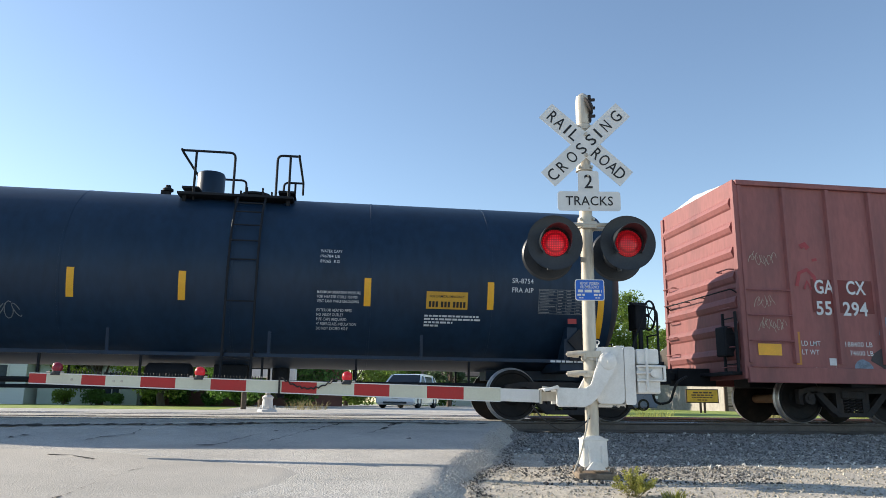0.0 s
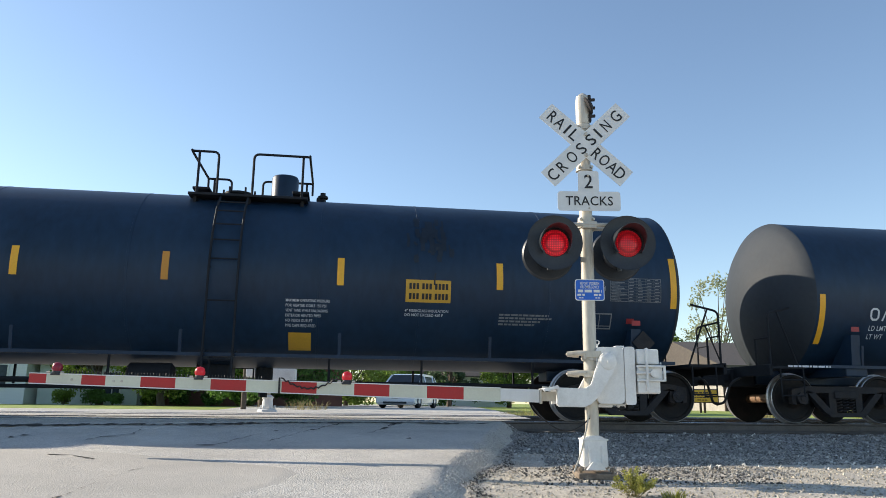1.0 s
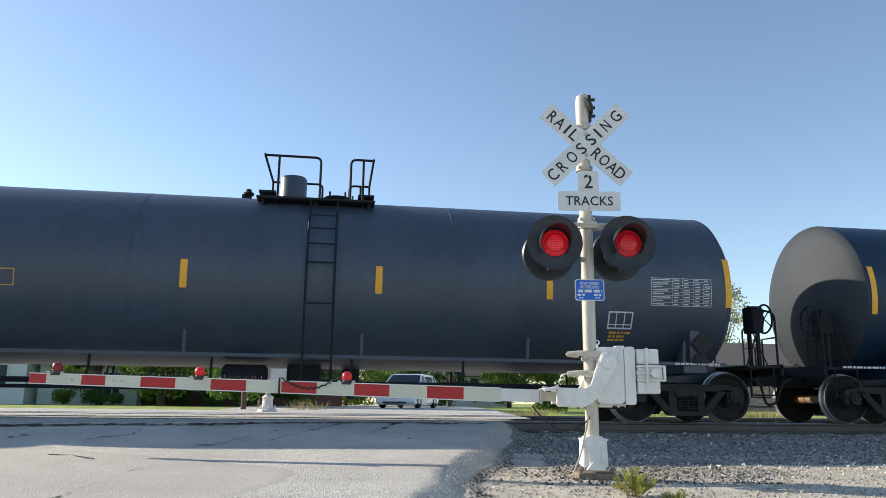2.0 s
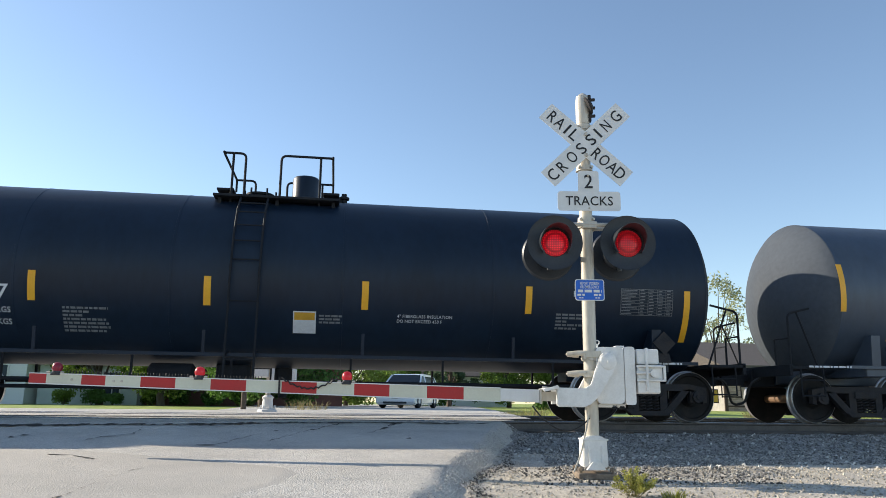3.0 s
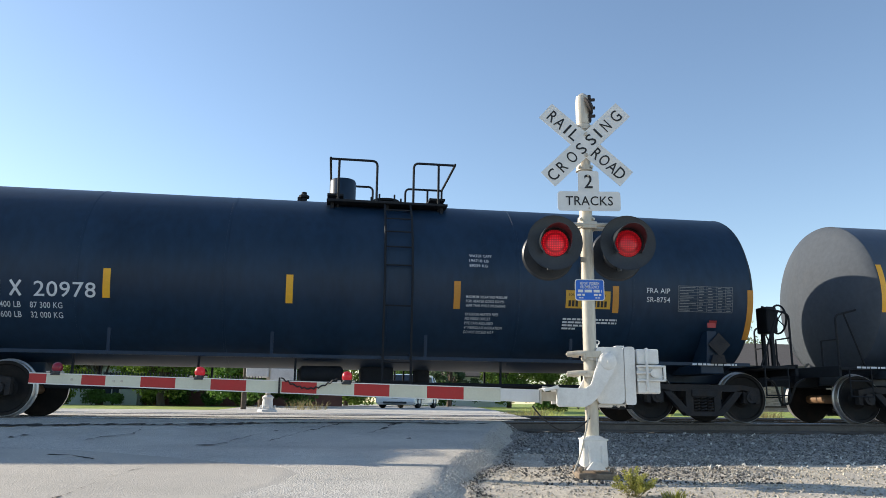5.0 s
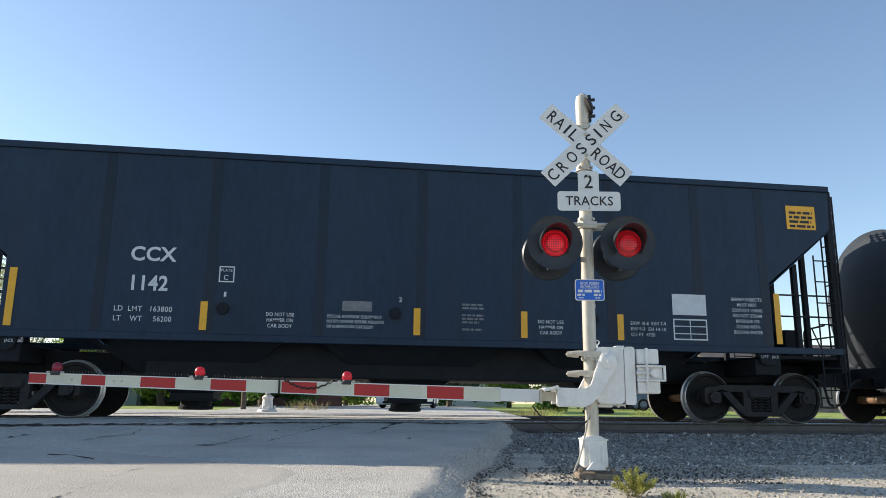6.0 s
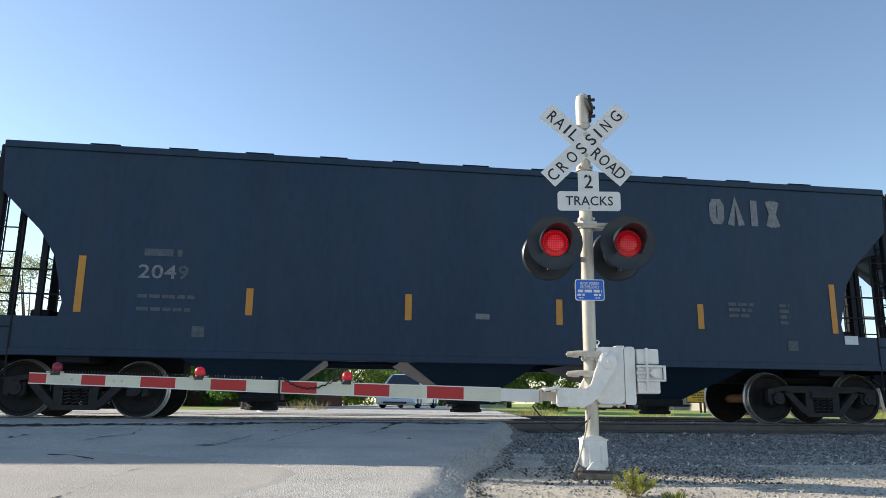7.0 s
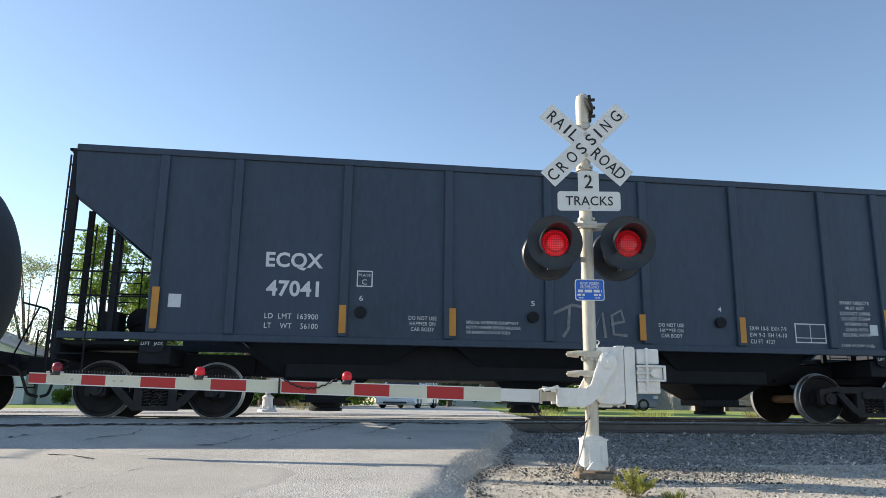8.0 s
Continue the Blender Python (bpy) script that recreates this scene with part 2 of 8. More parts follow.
def text_mesh(words, height, spacing=1.0, bold=0.0, align="LEFT"):
    """A bmesh of flat lettering in the xy plane, with capitals as high as height."""
    cu = bpy.data.curves.new("words", "FONT")
    cu.body, cu.size, cu.space_character, cu.offset = words, 1 / 0.7, spacing, bold
    cu.align_x, cu.resolution_u = align, 3
    ob = bpy.data.objects.new("words", cu)
    me = bpy.data.meshes.new_from_object(ob)
    bm = bmesh.new()
    bm.from_mesh(me)
    for v in bm.verts:
        v.co *= height
    bpy.data.objects.remove(ob)
    bpy.data.curves.remove(cu)
    bpy.data.meshes.remove(me)
    return bm


def width_fit(bm, width):
    xs = [v.co.x for v in bm.verts]
    k = width / (max(xs) - min(xs))
    x0 = min(xs)
    for v in bm.verts:
        v.co.x = (v.co.x - x0) * k
    return bm


def bars(lines, h, gap, seed=0):
    """Plain bars in place of writing too small to read: one row per given width."""
    rnd = random.Random(seed)
    bm = bmesh.new()
    for i, w in enumerate(lines):
        x, z = 0.0, -i * (h + gap)
        while x < w:
            k = min(rnd.uniform(1.2, 4.0) * h, w - x)
            vs = [bm.verts.new(p) for p in ((x, z, 0), (x + k, z, 0), (x + k, z + h, 0), (x, z + h, 0))]
            bm.faces.new(vs)
            x += k + h * 0.55
    return bm


def ribbon(bm, pts, w):
    """A flat brush stroke of width w through 2D pts, in the xy plane."""
    pts = [Vector((p[0], p[1], 0.0004 * ((len(bm.faces) + i) % 24))) for i, p in enumerate(pts)]
    prev = None
    for i, p in enumerate(pts):
        d = (pts[min(i + 1, len(pts) - 1)] - pts[max(i - 1, 0)]).normalized()
        s = Vector((-d.y, d.x, 0)).normalized() * w * 0.5
        cur = (bm.verts.new(p + s), bm.verts.new(p - s))
        if prev:
            bm.faces.new((prev[0], prev[1], cur[1], cur[0]))
        prev = cur
    return bm


def onto_side(bm, x, z, surface):
    """Flat shapes in xy, stood up on a car's near side at x, z: surface(x, z) gives y."""
    zs = [v.co.y for v in bm.verts]
    lo, hi = min(zs), max(zs)
    k = int((hi - lo) / 0.07)
    for i in range(k):
        c = lo + (hi - lo) * (i + 1) / (k + 1)
        bmesh.ops.bisect_plane(bm, geom=bm.verts[:] + bm.edges[:] + bm.faces[:], plane_co=(0, c, 0), plane_no=(0, 1, 0))
    for v in bm.verts:
        X, Z = x + v.co.x, z + v.co.y
        v.co = Vector((X, surface(X, Z) - 0.006 - max(0.0, v.co.z), Z))
    bmesh.ops.recalc_face_normals(bm, faces=bm.faces[:])
    if bm.faces and sum(f.normal.y * f.calc_area() for f in bm.faces) > 0:
        bmesh.ops.reverse_faces(bm, faces=bm.faces[:])
    return bm


def patch(w, h):
    bm = bmesh.new()
    bm.faces.new([bm.verts.new(p) for p in ((0, 0, 0), (w, 0, 0), (w, h, 0), (0, h, 0))])
    return bm


def frame_lines(w, h, t, rows=(), cols=()):
    bm = bmesh.new()
    def r(x0, x1, y0, y1):
        bm.faces.new([bm.verts.new(p) for p in ((x0, y0, 0), (x1, y0, 0), (x1, y1, 0), (x0, y1, 0))])
    r(0, w, 0, t), r(0, w, h - t, h), r(0, t, t, h - t), r(w - t, w, t, h - t)
    for y in rows:
        r(t, w - t, y * h - t / 3, y * h + t / 3)
    for x in cols:
        r(x * w - t / 3, x * w + t / 3, t, h - t)
    return bm


# ---- ground, road, tracks ----
def lerp_table(table, v):
    for (a, za), (b, zb) in zip(table, table[1:]):
        if v <= b:
            return za + (zb - za) * max(0.0, min(1.0, (v - a) / (b - a)))
    return table[-1][1]


ROAD_Z = [(-40, -1.5), (-14, -1.15), (-8, -0.41), (-6, -0.3), (-4.5, -0.235), (-3, -0.14), (-1.6, -0.03), (-0.9, -0.012), (6, -0.01), (10, 0.02), (400, 0.02)]
GROUND_Z = [(-40, -1.5), (-14, -1.2), (-8, -0.52), (-6, -0.44), (-4, -0.42), (-2.6, -0.36), (-1.7, -0.22), (5.9, -0.22), (7.5, -0.16), (14, -0.03), (400, -0.03)]


def road_edge(y):
    """x of the road's edge on the side of the signal mast."""
    if y > 2:
        return 4.5 + (y - 2) * 0.16
    return 3.45 + 0.336 * y + 0.05 * math.sin(y * 2.3) + 0.025 * math.sin(y * 5.1 + 1) + 0.015 * math.sin(y * 17)


def road_height(x, y):
    return lerp_table(ROAD_Z, y) + 0.008 * noise.noise((x * 0.9, y * 0.9, 0))


def ground_height(x, y):
    z = lerp_table(GROUND_Z, y)
    near = max(0.0, 1 - abs(y + 4) / 14)
    return z + near * (0.03 * noise.noise((x * 0.7, y * 0.7, 3)) + 0.012 * noise.noise((x * 3, y * 3, 5)))


def spaced(points):
    out = []
    for a, b, n in points:
        out += [a + (b - a) * i / n for i in range(n)]
    return out + [points[-1][1]]


def sheet(name, xs, ys, height, mat, keep=None, label="", category="ground"):
    bm = bmesh.new()
    grid = [[bm.verts.new((x, y, height(x, y))) for x in xs] for y in ys]
    for j in range(len(ys) - 1):
        for i in range(len(xs) - 1):
            if keep is None or keep((xs[i] + xs[i + 1]) / 2, (ys[j] + ys[j + 1]) / 2):
                bm.faces.new((grid[j][i], grid[j][i + 1], grid[j + 1][i + 1], grid[j + 1][i]))
    bmesh.ops.delete(bm, geom=[v for v in bm.verts if not v.link_faces], context="VERTS")
    ob = part(name, bm, mat, smooth=True)
    return tagged(ob, label, category, kind="structure")


def ground_material():
    """Grass far off and beside the road, gravel and dirt by the tracks."""
    m = material("roadside_earth_gravel_and_grass", (0.46, 0.42, 0.36), 0.95, dark=0.35, light=1.7, scale=2.2, fine=45, grain=0.62, bump=0.6, dirt=(0.66, 0.56, 0.4), dirt_amount=0.7, dirt_scale=0.7)
    n, l = m.node_tree.nodes, m.node_tree.links
    b = n["Principled BSDF"]
    old = b.inputs["Base Color"].links[0].from_socket
    geo = n.new("ShaderNodeNewGeometry")
    sep = n.new("ShaderNodeSeparateXYZ")
    l.new(geo.outputs["Position"], sep.inputs[0])
    wob = n.new("ShaderNodeTexNoise")
    wob.inputs["Scale"].default_value = 0.5
    add = n.new("ShaderNodeMath")
    add.operation = "MULTIPLY_ADD"
    add.inputs[1].default_value = 3.0
    l.new(geo.outputs["Position"], wob.inputs[0])
    l.new(wob.outputs[0], add.inputs[0])
    l.new(sep.outputs[1], add.inputs[2])
    rng = n.new("ShaderNodeMapRange")
    rng.inputs[1].default_value, rng.inputs[2].default_value = 8.2, 9.6
    l.new(add.outputs[0], rng.inputs[0])
    gn = n.new("ShaderNodeTexNoise")
    gn.inputs["Scale"].default_value, gn.inputs["Detail"].default_value = 1.2, 8
    l.new(geo.outputs["Position"], gn.inputs[0])
    gr = n.new("ShaderNodeValToRGB")
    gr.color_ramp.elements[0].color, gr.color_ramp.elements[1].color = (0.14, 0.2, 0.025, 1), (0.4, 0.46, 0.1, 1)
    gr.color_ramp.elements[0].position, gr.color_ramp.elements[1].position = 0.35, 0.7
    l.new(gn.outputs[0], gr.inputs[0])
    mx = n.new("ShaderNodeMix")
    mx.data_type = "RGBA"
    l.new(rng.outputs[0], mx.inputs[0])
    l.new(old, mx.inputs[6])
    l.new(gr.outputs[0], mx.inputs[7])
    l.new(mx.outputs[2], b.inputs["Base Color"])
    return m


def asphalt_material():
    """Old grey asphalt: aggregate and broad worn streaks across the street."""
    m = material("worn_pale_asphalt", (0.56, 0.53, 0.48), 0.9, dark=0.34, light=1.6, scale=1.1, fine=62, bump=1.0, grain=0.76, dirt=(0.6, 0.56, 0.48), dirt_amount=0.6, dirt_scale=0.5)
    n, l = m.node_tree.nodes, m.node_tree.links
    b = n["Principled BSDF"]
    old = b.inputs["Base Color"].links[0].from_socket
    geo = n.new("ShaderNodeNewGeometry")
    wear = n.new("ShaderNodeTexNoise")
    wear.inputs["Scale"].default_value, wear.inputs["Detail"].default_value = 0.45, 7
    sq = n.new("ShaderNodeMapping")
    sq.inputs["Scale"].default_value = (0.35, 1.6, 1)
    l.new(geo.outputs["Position"], sq.inputs[0])
    l.new(sq.outputs[0], wear.inputs[0])
    cr = n.new("ShaderNodeMapRange")
    cr.inputs[1].default_value, cr.inputs[2].default_value, cr.inputs[3].default_value, cr.inputs[4].default_value = 0.5, 0.68, 0.0, 0.3
    l.new(wear.outputs[0], cr.inputs[0])
    mx = n.new("ShaderNodeMix")
    mx.data_type = "RGBA"
    mx.inputs[7].default_value = (0.2, 0.19, 0.18, 1)
    l.new(cr.outputs[0], mx.inputs[0])
    l.new(old, mx.inputs[6])
    l.new(mx.outputs[2], b.inputs["Base Color"])
    return m


M_GROUND = ground_material()
M_ASPHALT = asphalt_material()
M_BALLAST = material("dark_crushed_ballast", (0.25, 0.24, 0.23), 0.9, dark=0.25, light=2.3, scale=9, fine=24, bump=1.0, dirt=(0.2, 0.18, 0.15), dirt_amount=0.4, dirt_scale=0.8)

XS = spaced([(-2500, -300, 6), (-300, -60, 8), (-60, -14, 12), (-14, 16, 60), (16, 60, 14), (60, 300, 8), (300, 2500, 6)])
YS = spaced([(-2500, -300, 5), (-300, -40, 5), (-40, -15, 6), (-15, -1.5, 45), (-1.5, 12, 20), (12, 60, 12), (60, 300, 6), (300, 2500, 6)])
sheet("ground", XS, YS, ground_height, M_GROUND, label="gravelly verge turning to mown grass beyond the tracks")


TRACK_2 = 4.3  # centre line of the far track


def road_sheet():
    """The street that crosses both tracks; the side by the mast crumbles down to the verge."""
    bm = bmesh.new()
    ys = spaced([(-60, -14, 10), (-14, -9, 12), (-9, -1, 60), (-1, 12, 26), (12, 80, 14)])
    rows = []
    for y in ys:
        e = road_edge(max(y, -14))
        left = -34.0 if y < 9.5 else -3.5 - (y - 9.5) * 0.05
        lip = e - 0.22 - 0.08 * noise.noise((0, y * 1.3, 4))
        cols = [left + (lip - left) * (1 - (1 - i / 30) ** 2.2) for i in range(31)]
        row = [bm.verts.new((x, y, road_height(x, y))) for x in cols]
        drop = max(0.03, road_height(e, y) - ground_height(e + 0.5, y) + 0.02)
        for u, w in ((0.25, 0.08), (0.5, 0.3), (0.75, 0.62)):
            x = lip + u * (e + 0.06 - lip)
            row.append(bm.verts.new((x, y, road_height(e, y) - drop * w + 0.02 * noise.noise((x * 6, y * 6, 2)))))
        row.append(bm.verts.new((e + 0.06 + 0.06 * noise.noise((0, y * 2, 1)), y, road_height(e, y) - drop)))
        rows.append(row)
    for a, b in zip(rows, rows[1:]):
        for i in range(len(a) - 1):
            bm.faces.new((a[i], a[i + 1], b[i + 1], b[i]))
    return tagged(part("road", bm, M_ASPHALT, smooth=True), "worn pale grey asphalt street with cracks and a crumbling edge", "road", kind="structure")


road_sheet()


def crossing_joints():
    """Sealed joints and flangeways that run along the rails where the street crosses."""
    for y, w in ((-2.2, 0.03), (-0.66, 0.07), (0.66, 0.07), (1.75, 0.04), (TRACK_2 - 0.66, 0.07), (TRACK_2 + 0.66, 0.07), (TRACK_2 + 2.1, 0.04)):
        bm = bmesh.new()
        a = None
        for k in range(60):
            x = -34 + 36.5 * k / 59
            j = 0.02 * noise.noise((x, y, 2))
            b = [bm.verts.new((x, y + j - w / 2, road_height(x, y) + 0.006)), bm.verts.new((x, y + j + w / 2, road_height(x, y) + 0.006))]
            if a:
                bm.faces.new((a[0], b[0], b[1], a[1]))
            a = b
        tagged(part("crossing_joint", bm, M_SIGNAL), "dark sealed joint in the crossing surface", "road joint", kind="structure")


crossing_joints()

M_PATCH = material("smooth_tan_asphalt_overlay", (0.5, 0.465, 0.41), 0.88, dark=0.6, light=1.25, scale=0.8, fine=75, bump=0.5, grain=0.6, dirt=(0.36, 0.34, 0.31), dirt_amount=0.4, dirt_scale=0.6)
PATCH_EDGE = [(-14, -3.0), (-7.99, -0.84), (-7.59, -0.64), (-7.17, -0.46), (-6.69, -0.42), (-6.44, -0.56), (-6.13, -1.03), (-5.48, -2.05), (-5.0, -2.9), (-4.9, -3.7)]


def road_overlay():
    """A thin smoother layer of newer asphalt with a feathered edge."""
    bm = bmesh.new()
    rows = []
    for y in spaced([(-14, -9, 14), (-9, -4.9, 60)]):
        e = lerp_table(PATCH_EDGE, y) + 0.05 * noise.noise((0, y * 4, 6)) + 0.03 * noise.noise((0, y * 13, 6))
        row = [bm.verts.new((x, y, road_height(x, y) + 0.007)) for x in [-34 + (e + 34) * (1 - (1 - i / 24) ** 2.2) for i in range(25)]]
        row.append(bm.verts.new((e + 0.14, y, road_height(e, y) - 0.004)))
        rows.append(row)
    for a, b in zip(rows, rows[1:]):
        for i in range(len(a) - 1):
            bm.faces.new((a[i], a[i + 1], b[i + 1], b[i]))
    tagged(part("road_overlay", bm, M_PATCH, smooth=True), "smoother tan-grey asphalt layer with a ragged edge", "road", kind="structure")


road_overlay()
M_CRACK = material("dark_open_crack", (0.05, 0.047, 0.043), 0.95, bump=0.2)


def road_crack(pts, w, seed):
    """A ragged open crack in the asphalt along pts."""
    rd = random.Random(seed)
    bm = bmesh.new()
    prev = None
    for (ax, ay), (bx, by) in zip(pts, pts[1:]):
        n = max(2, int(math.hypot(bx - ax, by - ay) / 0.05))
        for i in range(n):
            u = i / n
            x, y = ax + (bx - ax) * u, ay + (by - ay) * u
            x, y = x + 0.05 * noise.noise((x * 5, y * 5, seed)), y + 0.12 * noise.noise((x * 4, y * 4, seed + 3)) + 0.04 * noise.noise((x * 15, y * 15, seed))
            h = w * rd.uniform(0.1, 0.8) * (0.25 + abs(noise.noise((x * 2.3, y * 2.3, seed))))
            cur = [bm.verts.new((x, q, road_height(x, q) + 0.012)) for q in (y + h, y - h)]
            if prev:
                bm.faces.new((prev[0], prev[1], cur[1], cur[0]))
            prev = cur
    bmesh.ops.recalc_face_normals(bm, faces=bm.faces[:])
    if sum(f.normal.z for f in bm.faces) < 0:
        bmesh.ops.reverse_faces(bm, faces=bm.faces[:])
    tagged(part("road_crack", bm, M_CRACK), "dark ragged crack in the asphalt", "road crack", kind="structure")


for k, (w, pts) in enumerate((
        (0.34, ((-9.0, -2.6), (-4.68, -2.37), (-1.62, -1.95), (0.28, -1.66), (1.57, -1.62), (2.6, -1.6))),
        (0.13, ((0.1, -1.84), (-0.46, -3.11), (-0.83, -4.12))),
        (0.13, ((1.05, -1.69), (0.49, -3.14))),
        (0.15, ((-2.72, -2.47), (-2.61, -3.29), (-2.86, -3.57), (-3.04, -4.02))),
        (0.13, ((-0.96, -3.21), (-1.41, -4.43), (-1.67, -4.55))),
        (0.05, ((-1.72, -6.4), (-1.87, -7.17), (-1.92, -7.96), (-2.1, -8.6))),
        (0.09, ((-2.9, -5.55), (-2.68, -5.59), (-2.31, -5.82))),
        (0.3, ((-0.83, -2.85), (-0.69, -2.83))), (0.2, ((1.0, -3.74), (1.13, -3.72))),
        (0.25, ((-3.95, -3.55), (-3.76, -3.54))), (0.22, ((-4.0, -3.82), (-3.86, -3.8))))):
    road_crack(pts, w, k)


def ballast_height(x, y):
    return lerp_table([(-3.4, -0.44), (-1.75, -0.215), (-1.2, -0.2), (5.6, -0.2), (6.2, -0.22), (7.4, -0.3)], y) + 0.02 * noise.noise((x * 2.2, y * 2.2, 8)) + 0.02 * noise.noise((x * 7, y * 7, 9))


sheet("track_bed", spaced([(-120, -38, 20), (2.2, 18, 90), (18, 120, 40)]), spaced([(-3.4, -1, 24), (-1, 7.4, 16)]), ballast_height, M_BALLAST,
      keep=lambda x, y: x > road_edge(y) - 0.6 or x < -36, label="dark crushed stone ballast under the tracks", category="track bed")


def rail(y, z=0.0):
    """One running rail: foot, web and a worn bright head."""
    t = tagged(new("rail"), "rust-brown steel running rail with a bright worn head", "rail", "running rails")
    bm = bmesh.new()
    prism(bm, [(y - 0.075, z - 0.18), (y + 0.075, z - 0.18), (y + 0.07, z - 0.165), (y + 0.012, z - 0.14), (y + 0.011, z - 0.05), (y + 0.037, z - 0.035), (y + 0.037, z - 0.008),
               (y - 0.037, z - 0.008), (y - 0.037, z - 0.035), (y - 0.011, z - 0.05), (y - 0.012, z - 0.14), (y - 0.07, z - 0.165)], "x", -150, 150)
    part("rail_body", bm, M_RAIL, t)
    bm = bmesh.new()
    prism(bm, [(y - 0.034, z - 0.0078), (y + 0.034, z - 0.0078), (y + 0.03, z), (y - 0.03, z)], "x", -150, 150)
    part("rail_head", bm, M_RAIL_HEAD, t, "bright worn rail head")


for ry in (-0.755, 0.755, TRACK_2 - 0.755, TRACK_2 + 0.755):
    rail(ry)


def ties():
    bm = bmesh.new()
    box(bm, -0.115, 0.115, -1.3, 1.3, -0.35, -0.178, 0.012)
    first = tagged(part("railway_tie", bm, M_TIE), "weathered wooden railway tie bedded in ballast", "railway tie", "ties under the tracks")
    rnd = random.Random(4)
    first.matrix_basis = pose(3.6, 0, 0)
    for k in range(1, 60):
        copy_thing(first, pose(3.6 + 0.5 * k + rnd.uniform(-0.03, 0.03), rnd.uniform(-0.06, 0.06), rnd.uniform(-0.008, 0.008), 0, 0, rnd.uniform(-1, 1)))
    for k in range(40):
        copy_thing(first, pose(5.2 + 0.5 * k + rnd.uniform(-0.03, 0.03), TRACK_2 + rnd.uniform(-0.06, 0.06), rnd.uniform(-0.008, 0.008), 0, 0, rnd.uniform(-1, 1)))


ties()


# ---- the train: rolling stock in its own space, centre on the rails at the origin ----
SPEED = 18.338
WHEEL_R = 0.457
MOVERS = []
WHEELSETS = []


def wheelset_mesh():
    bm = bmesh.new()
    for s in (-1, 1):
        m = Matrix.Translation((0, s * 0.0, 0)) @ Matrix.Rotation(radians(-90 * s), 4, "X")
        # profile out along the axle: flange, tread, rim, plate, hub
        lathe(bm, [(0.10, 0.66), (0.13, 0.672), (0.40, 0.70), (0.484, 0.70)], m, 36)
        lathe(bm, [(0.484, 0.70), (0.484, 0.725), (0.459, 0.738), (0.456, 0.836), (0.443, 0.845)], m, 36, mat=1)
        lathe(bm, [(0.443, 0.845), (0.395, 0.842), (0.375, 0.815), (0.19, 0.775), (0.15, 0.80), (0.14, 0.85), (0.085, 0.852)], m, 36)
    cyl(bm, (0, -0.68, 0), (0, 0.68, 0), 0.085, 14, mat=2)
    for s in (-1, 1):
        cyl(bm, (0, s * 0.84, 0), (0, s * 1.0, 0), 0.075, 12)
    me = bpy.data.meshes.new("wheelset")
    bm.normal_update()
    bmesh.ops.recalc_face_normals(bm, faces=bm.faces[:])
    bm.to_mesh(me)
    bm.free()
    for m in (M_WHEEL, M_TREAD, M_AXLE):
        me.materials.append(m)
    me.shade_smooth()
    me.set_sharp_from_angle(angle=radians(30))
    return me


def side_frame_mesh():
    """Cast side frame with two windows, bearing adapters and a nest of coil springs, on the near side of the truck."""
    bm = bmesh.new()
    y0, y1 = -1.08, -0.96
    prism(bm, [(-1.1, 0.62), (-0.78, 0.68), (0.78, 0.68), (1.1, 0.62), (1.1, 0.36), (1.02, 0.34), (1.02, 0.52), (0.76, 0.56), (-0.76, 0.56), (-1.02, 0.52), (-1.02, 0.34), (-1.1, 0.36)], "y", y0, y1)
    for s in (-1, 1):
        prism(bm, [(s * 0.8, 0.6), (s * 0.72, 0.5), (s * 0.44, 0.2), (s * 0.34, 0.13), (s * 0.27, 0.2), (s * 0.62, 0.56)], "y", y0, y1)
        prism(bm, [(s * 0.2, 0.66), (s * 0.34, 0.66), (s * 0.34, 0.2), (s * 0.27, 0.14), (s * 0.2, 0.2)], "y", y0 + 0.01, y1)
        prism(bm, [(s * 0.78, 0.58), (s * 0.78, 0.36), (s * 0.86, 0.34), (s * 0.86, 0.58)], "y", y0, y1)
        cyl(bm, (s * 0.915, -1.14, 0.457), (s * 0.915, -0.94, 0.457), 0.105, 16)
        cyl(bm, (s * 0.915, -1.155, 0.457), (s * 0.915, -1.14, 0.457), 0.05, 8)
    prism(bm, [(-0.42, 0.2), (0.42, 0.2), (0.34, 0.12), (-0.34, 0.12)], "y", y0 - 0.02, y1 + 0.04)
    box(bm, -0.24, 0.24, y0 - 0.03, y1 + 0.3, 0.46, 0.6, 0.02)
    return bm


def springs_mesh():
    bm = bmesh.new()
    for cx in (-0.13, 0.0, 0.13):
        pts = [(cx + 0.055 * math.cos(a), -1.03 + 0.055 * math.sin(a), 0.2 + 0.26 * a / (2 * math.pi * 5)) for a in [2 * math.pi * 5 * i / 60 for i in range(61)]]
        tube(bm, pts, 0.013, 5)
    return bm


def once(fn, name, mats):
    """The mesh data of fn's bmesh, made one time."""
    bm = fn()
    bmesh.ops.recalc_face_normals(bm, faces=bm.faces[:])
    me = bpy.data.meshes.new(name)
    bm.to_mesh(me)
    bm.free()
    for m in mats:
        me.materials.append(m)
    return me


def bolster_mesh():
    bm = bmesh.new()
    box(bm, -0.2, 0.2, -0.98, 0.98, 0.42, 0.7, 0.03)
    cyl(bm, (0, 0, 0.7), (0, 0, 0.86), 0.2, 16)
    for s in (-1, 1):
        box(bm, s * 0.5 - 0.05, s * 0.5 + 0.05, -0.9, 0.9, 0.3, 0.42)
        for q in (-1, 1):
            box(bm, s * 0.44 - 0.04, s * 0.44 + 0.03, q * 0.77 - 0.07, q * 0.77 + 0.07, 0.3, 0.6, 0.015)
    return bm


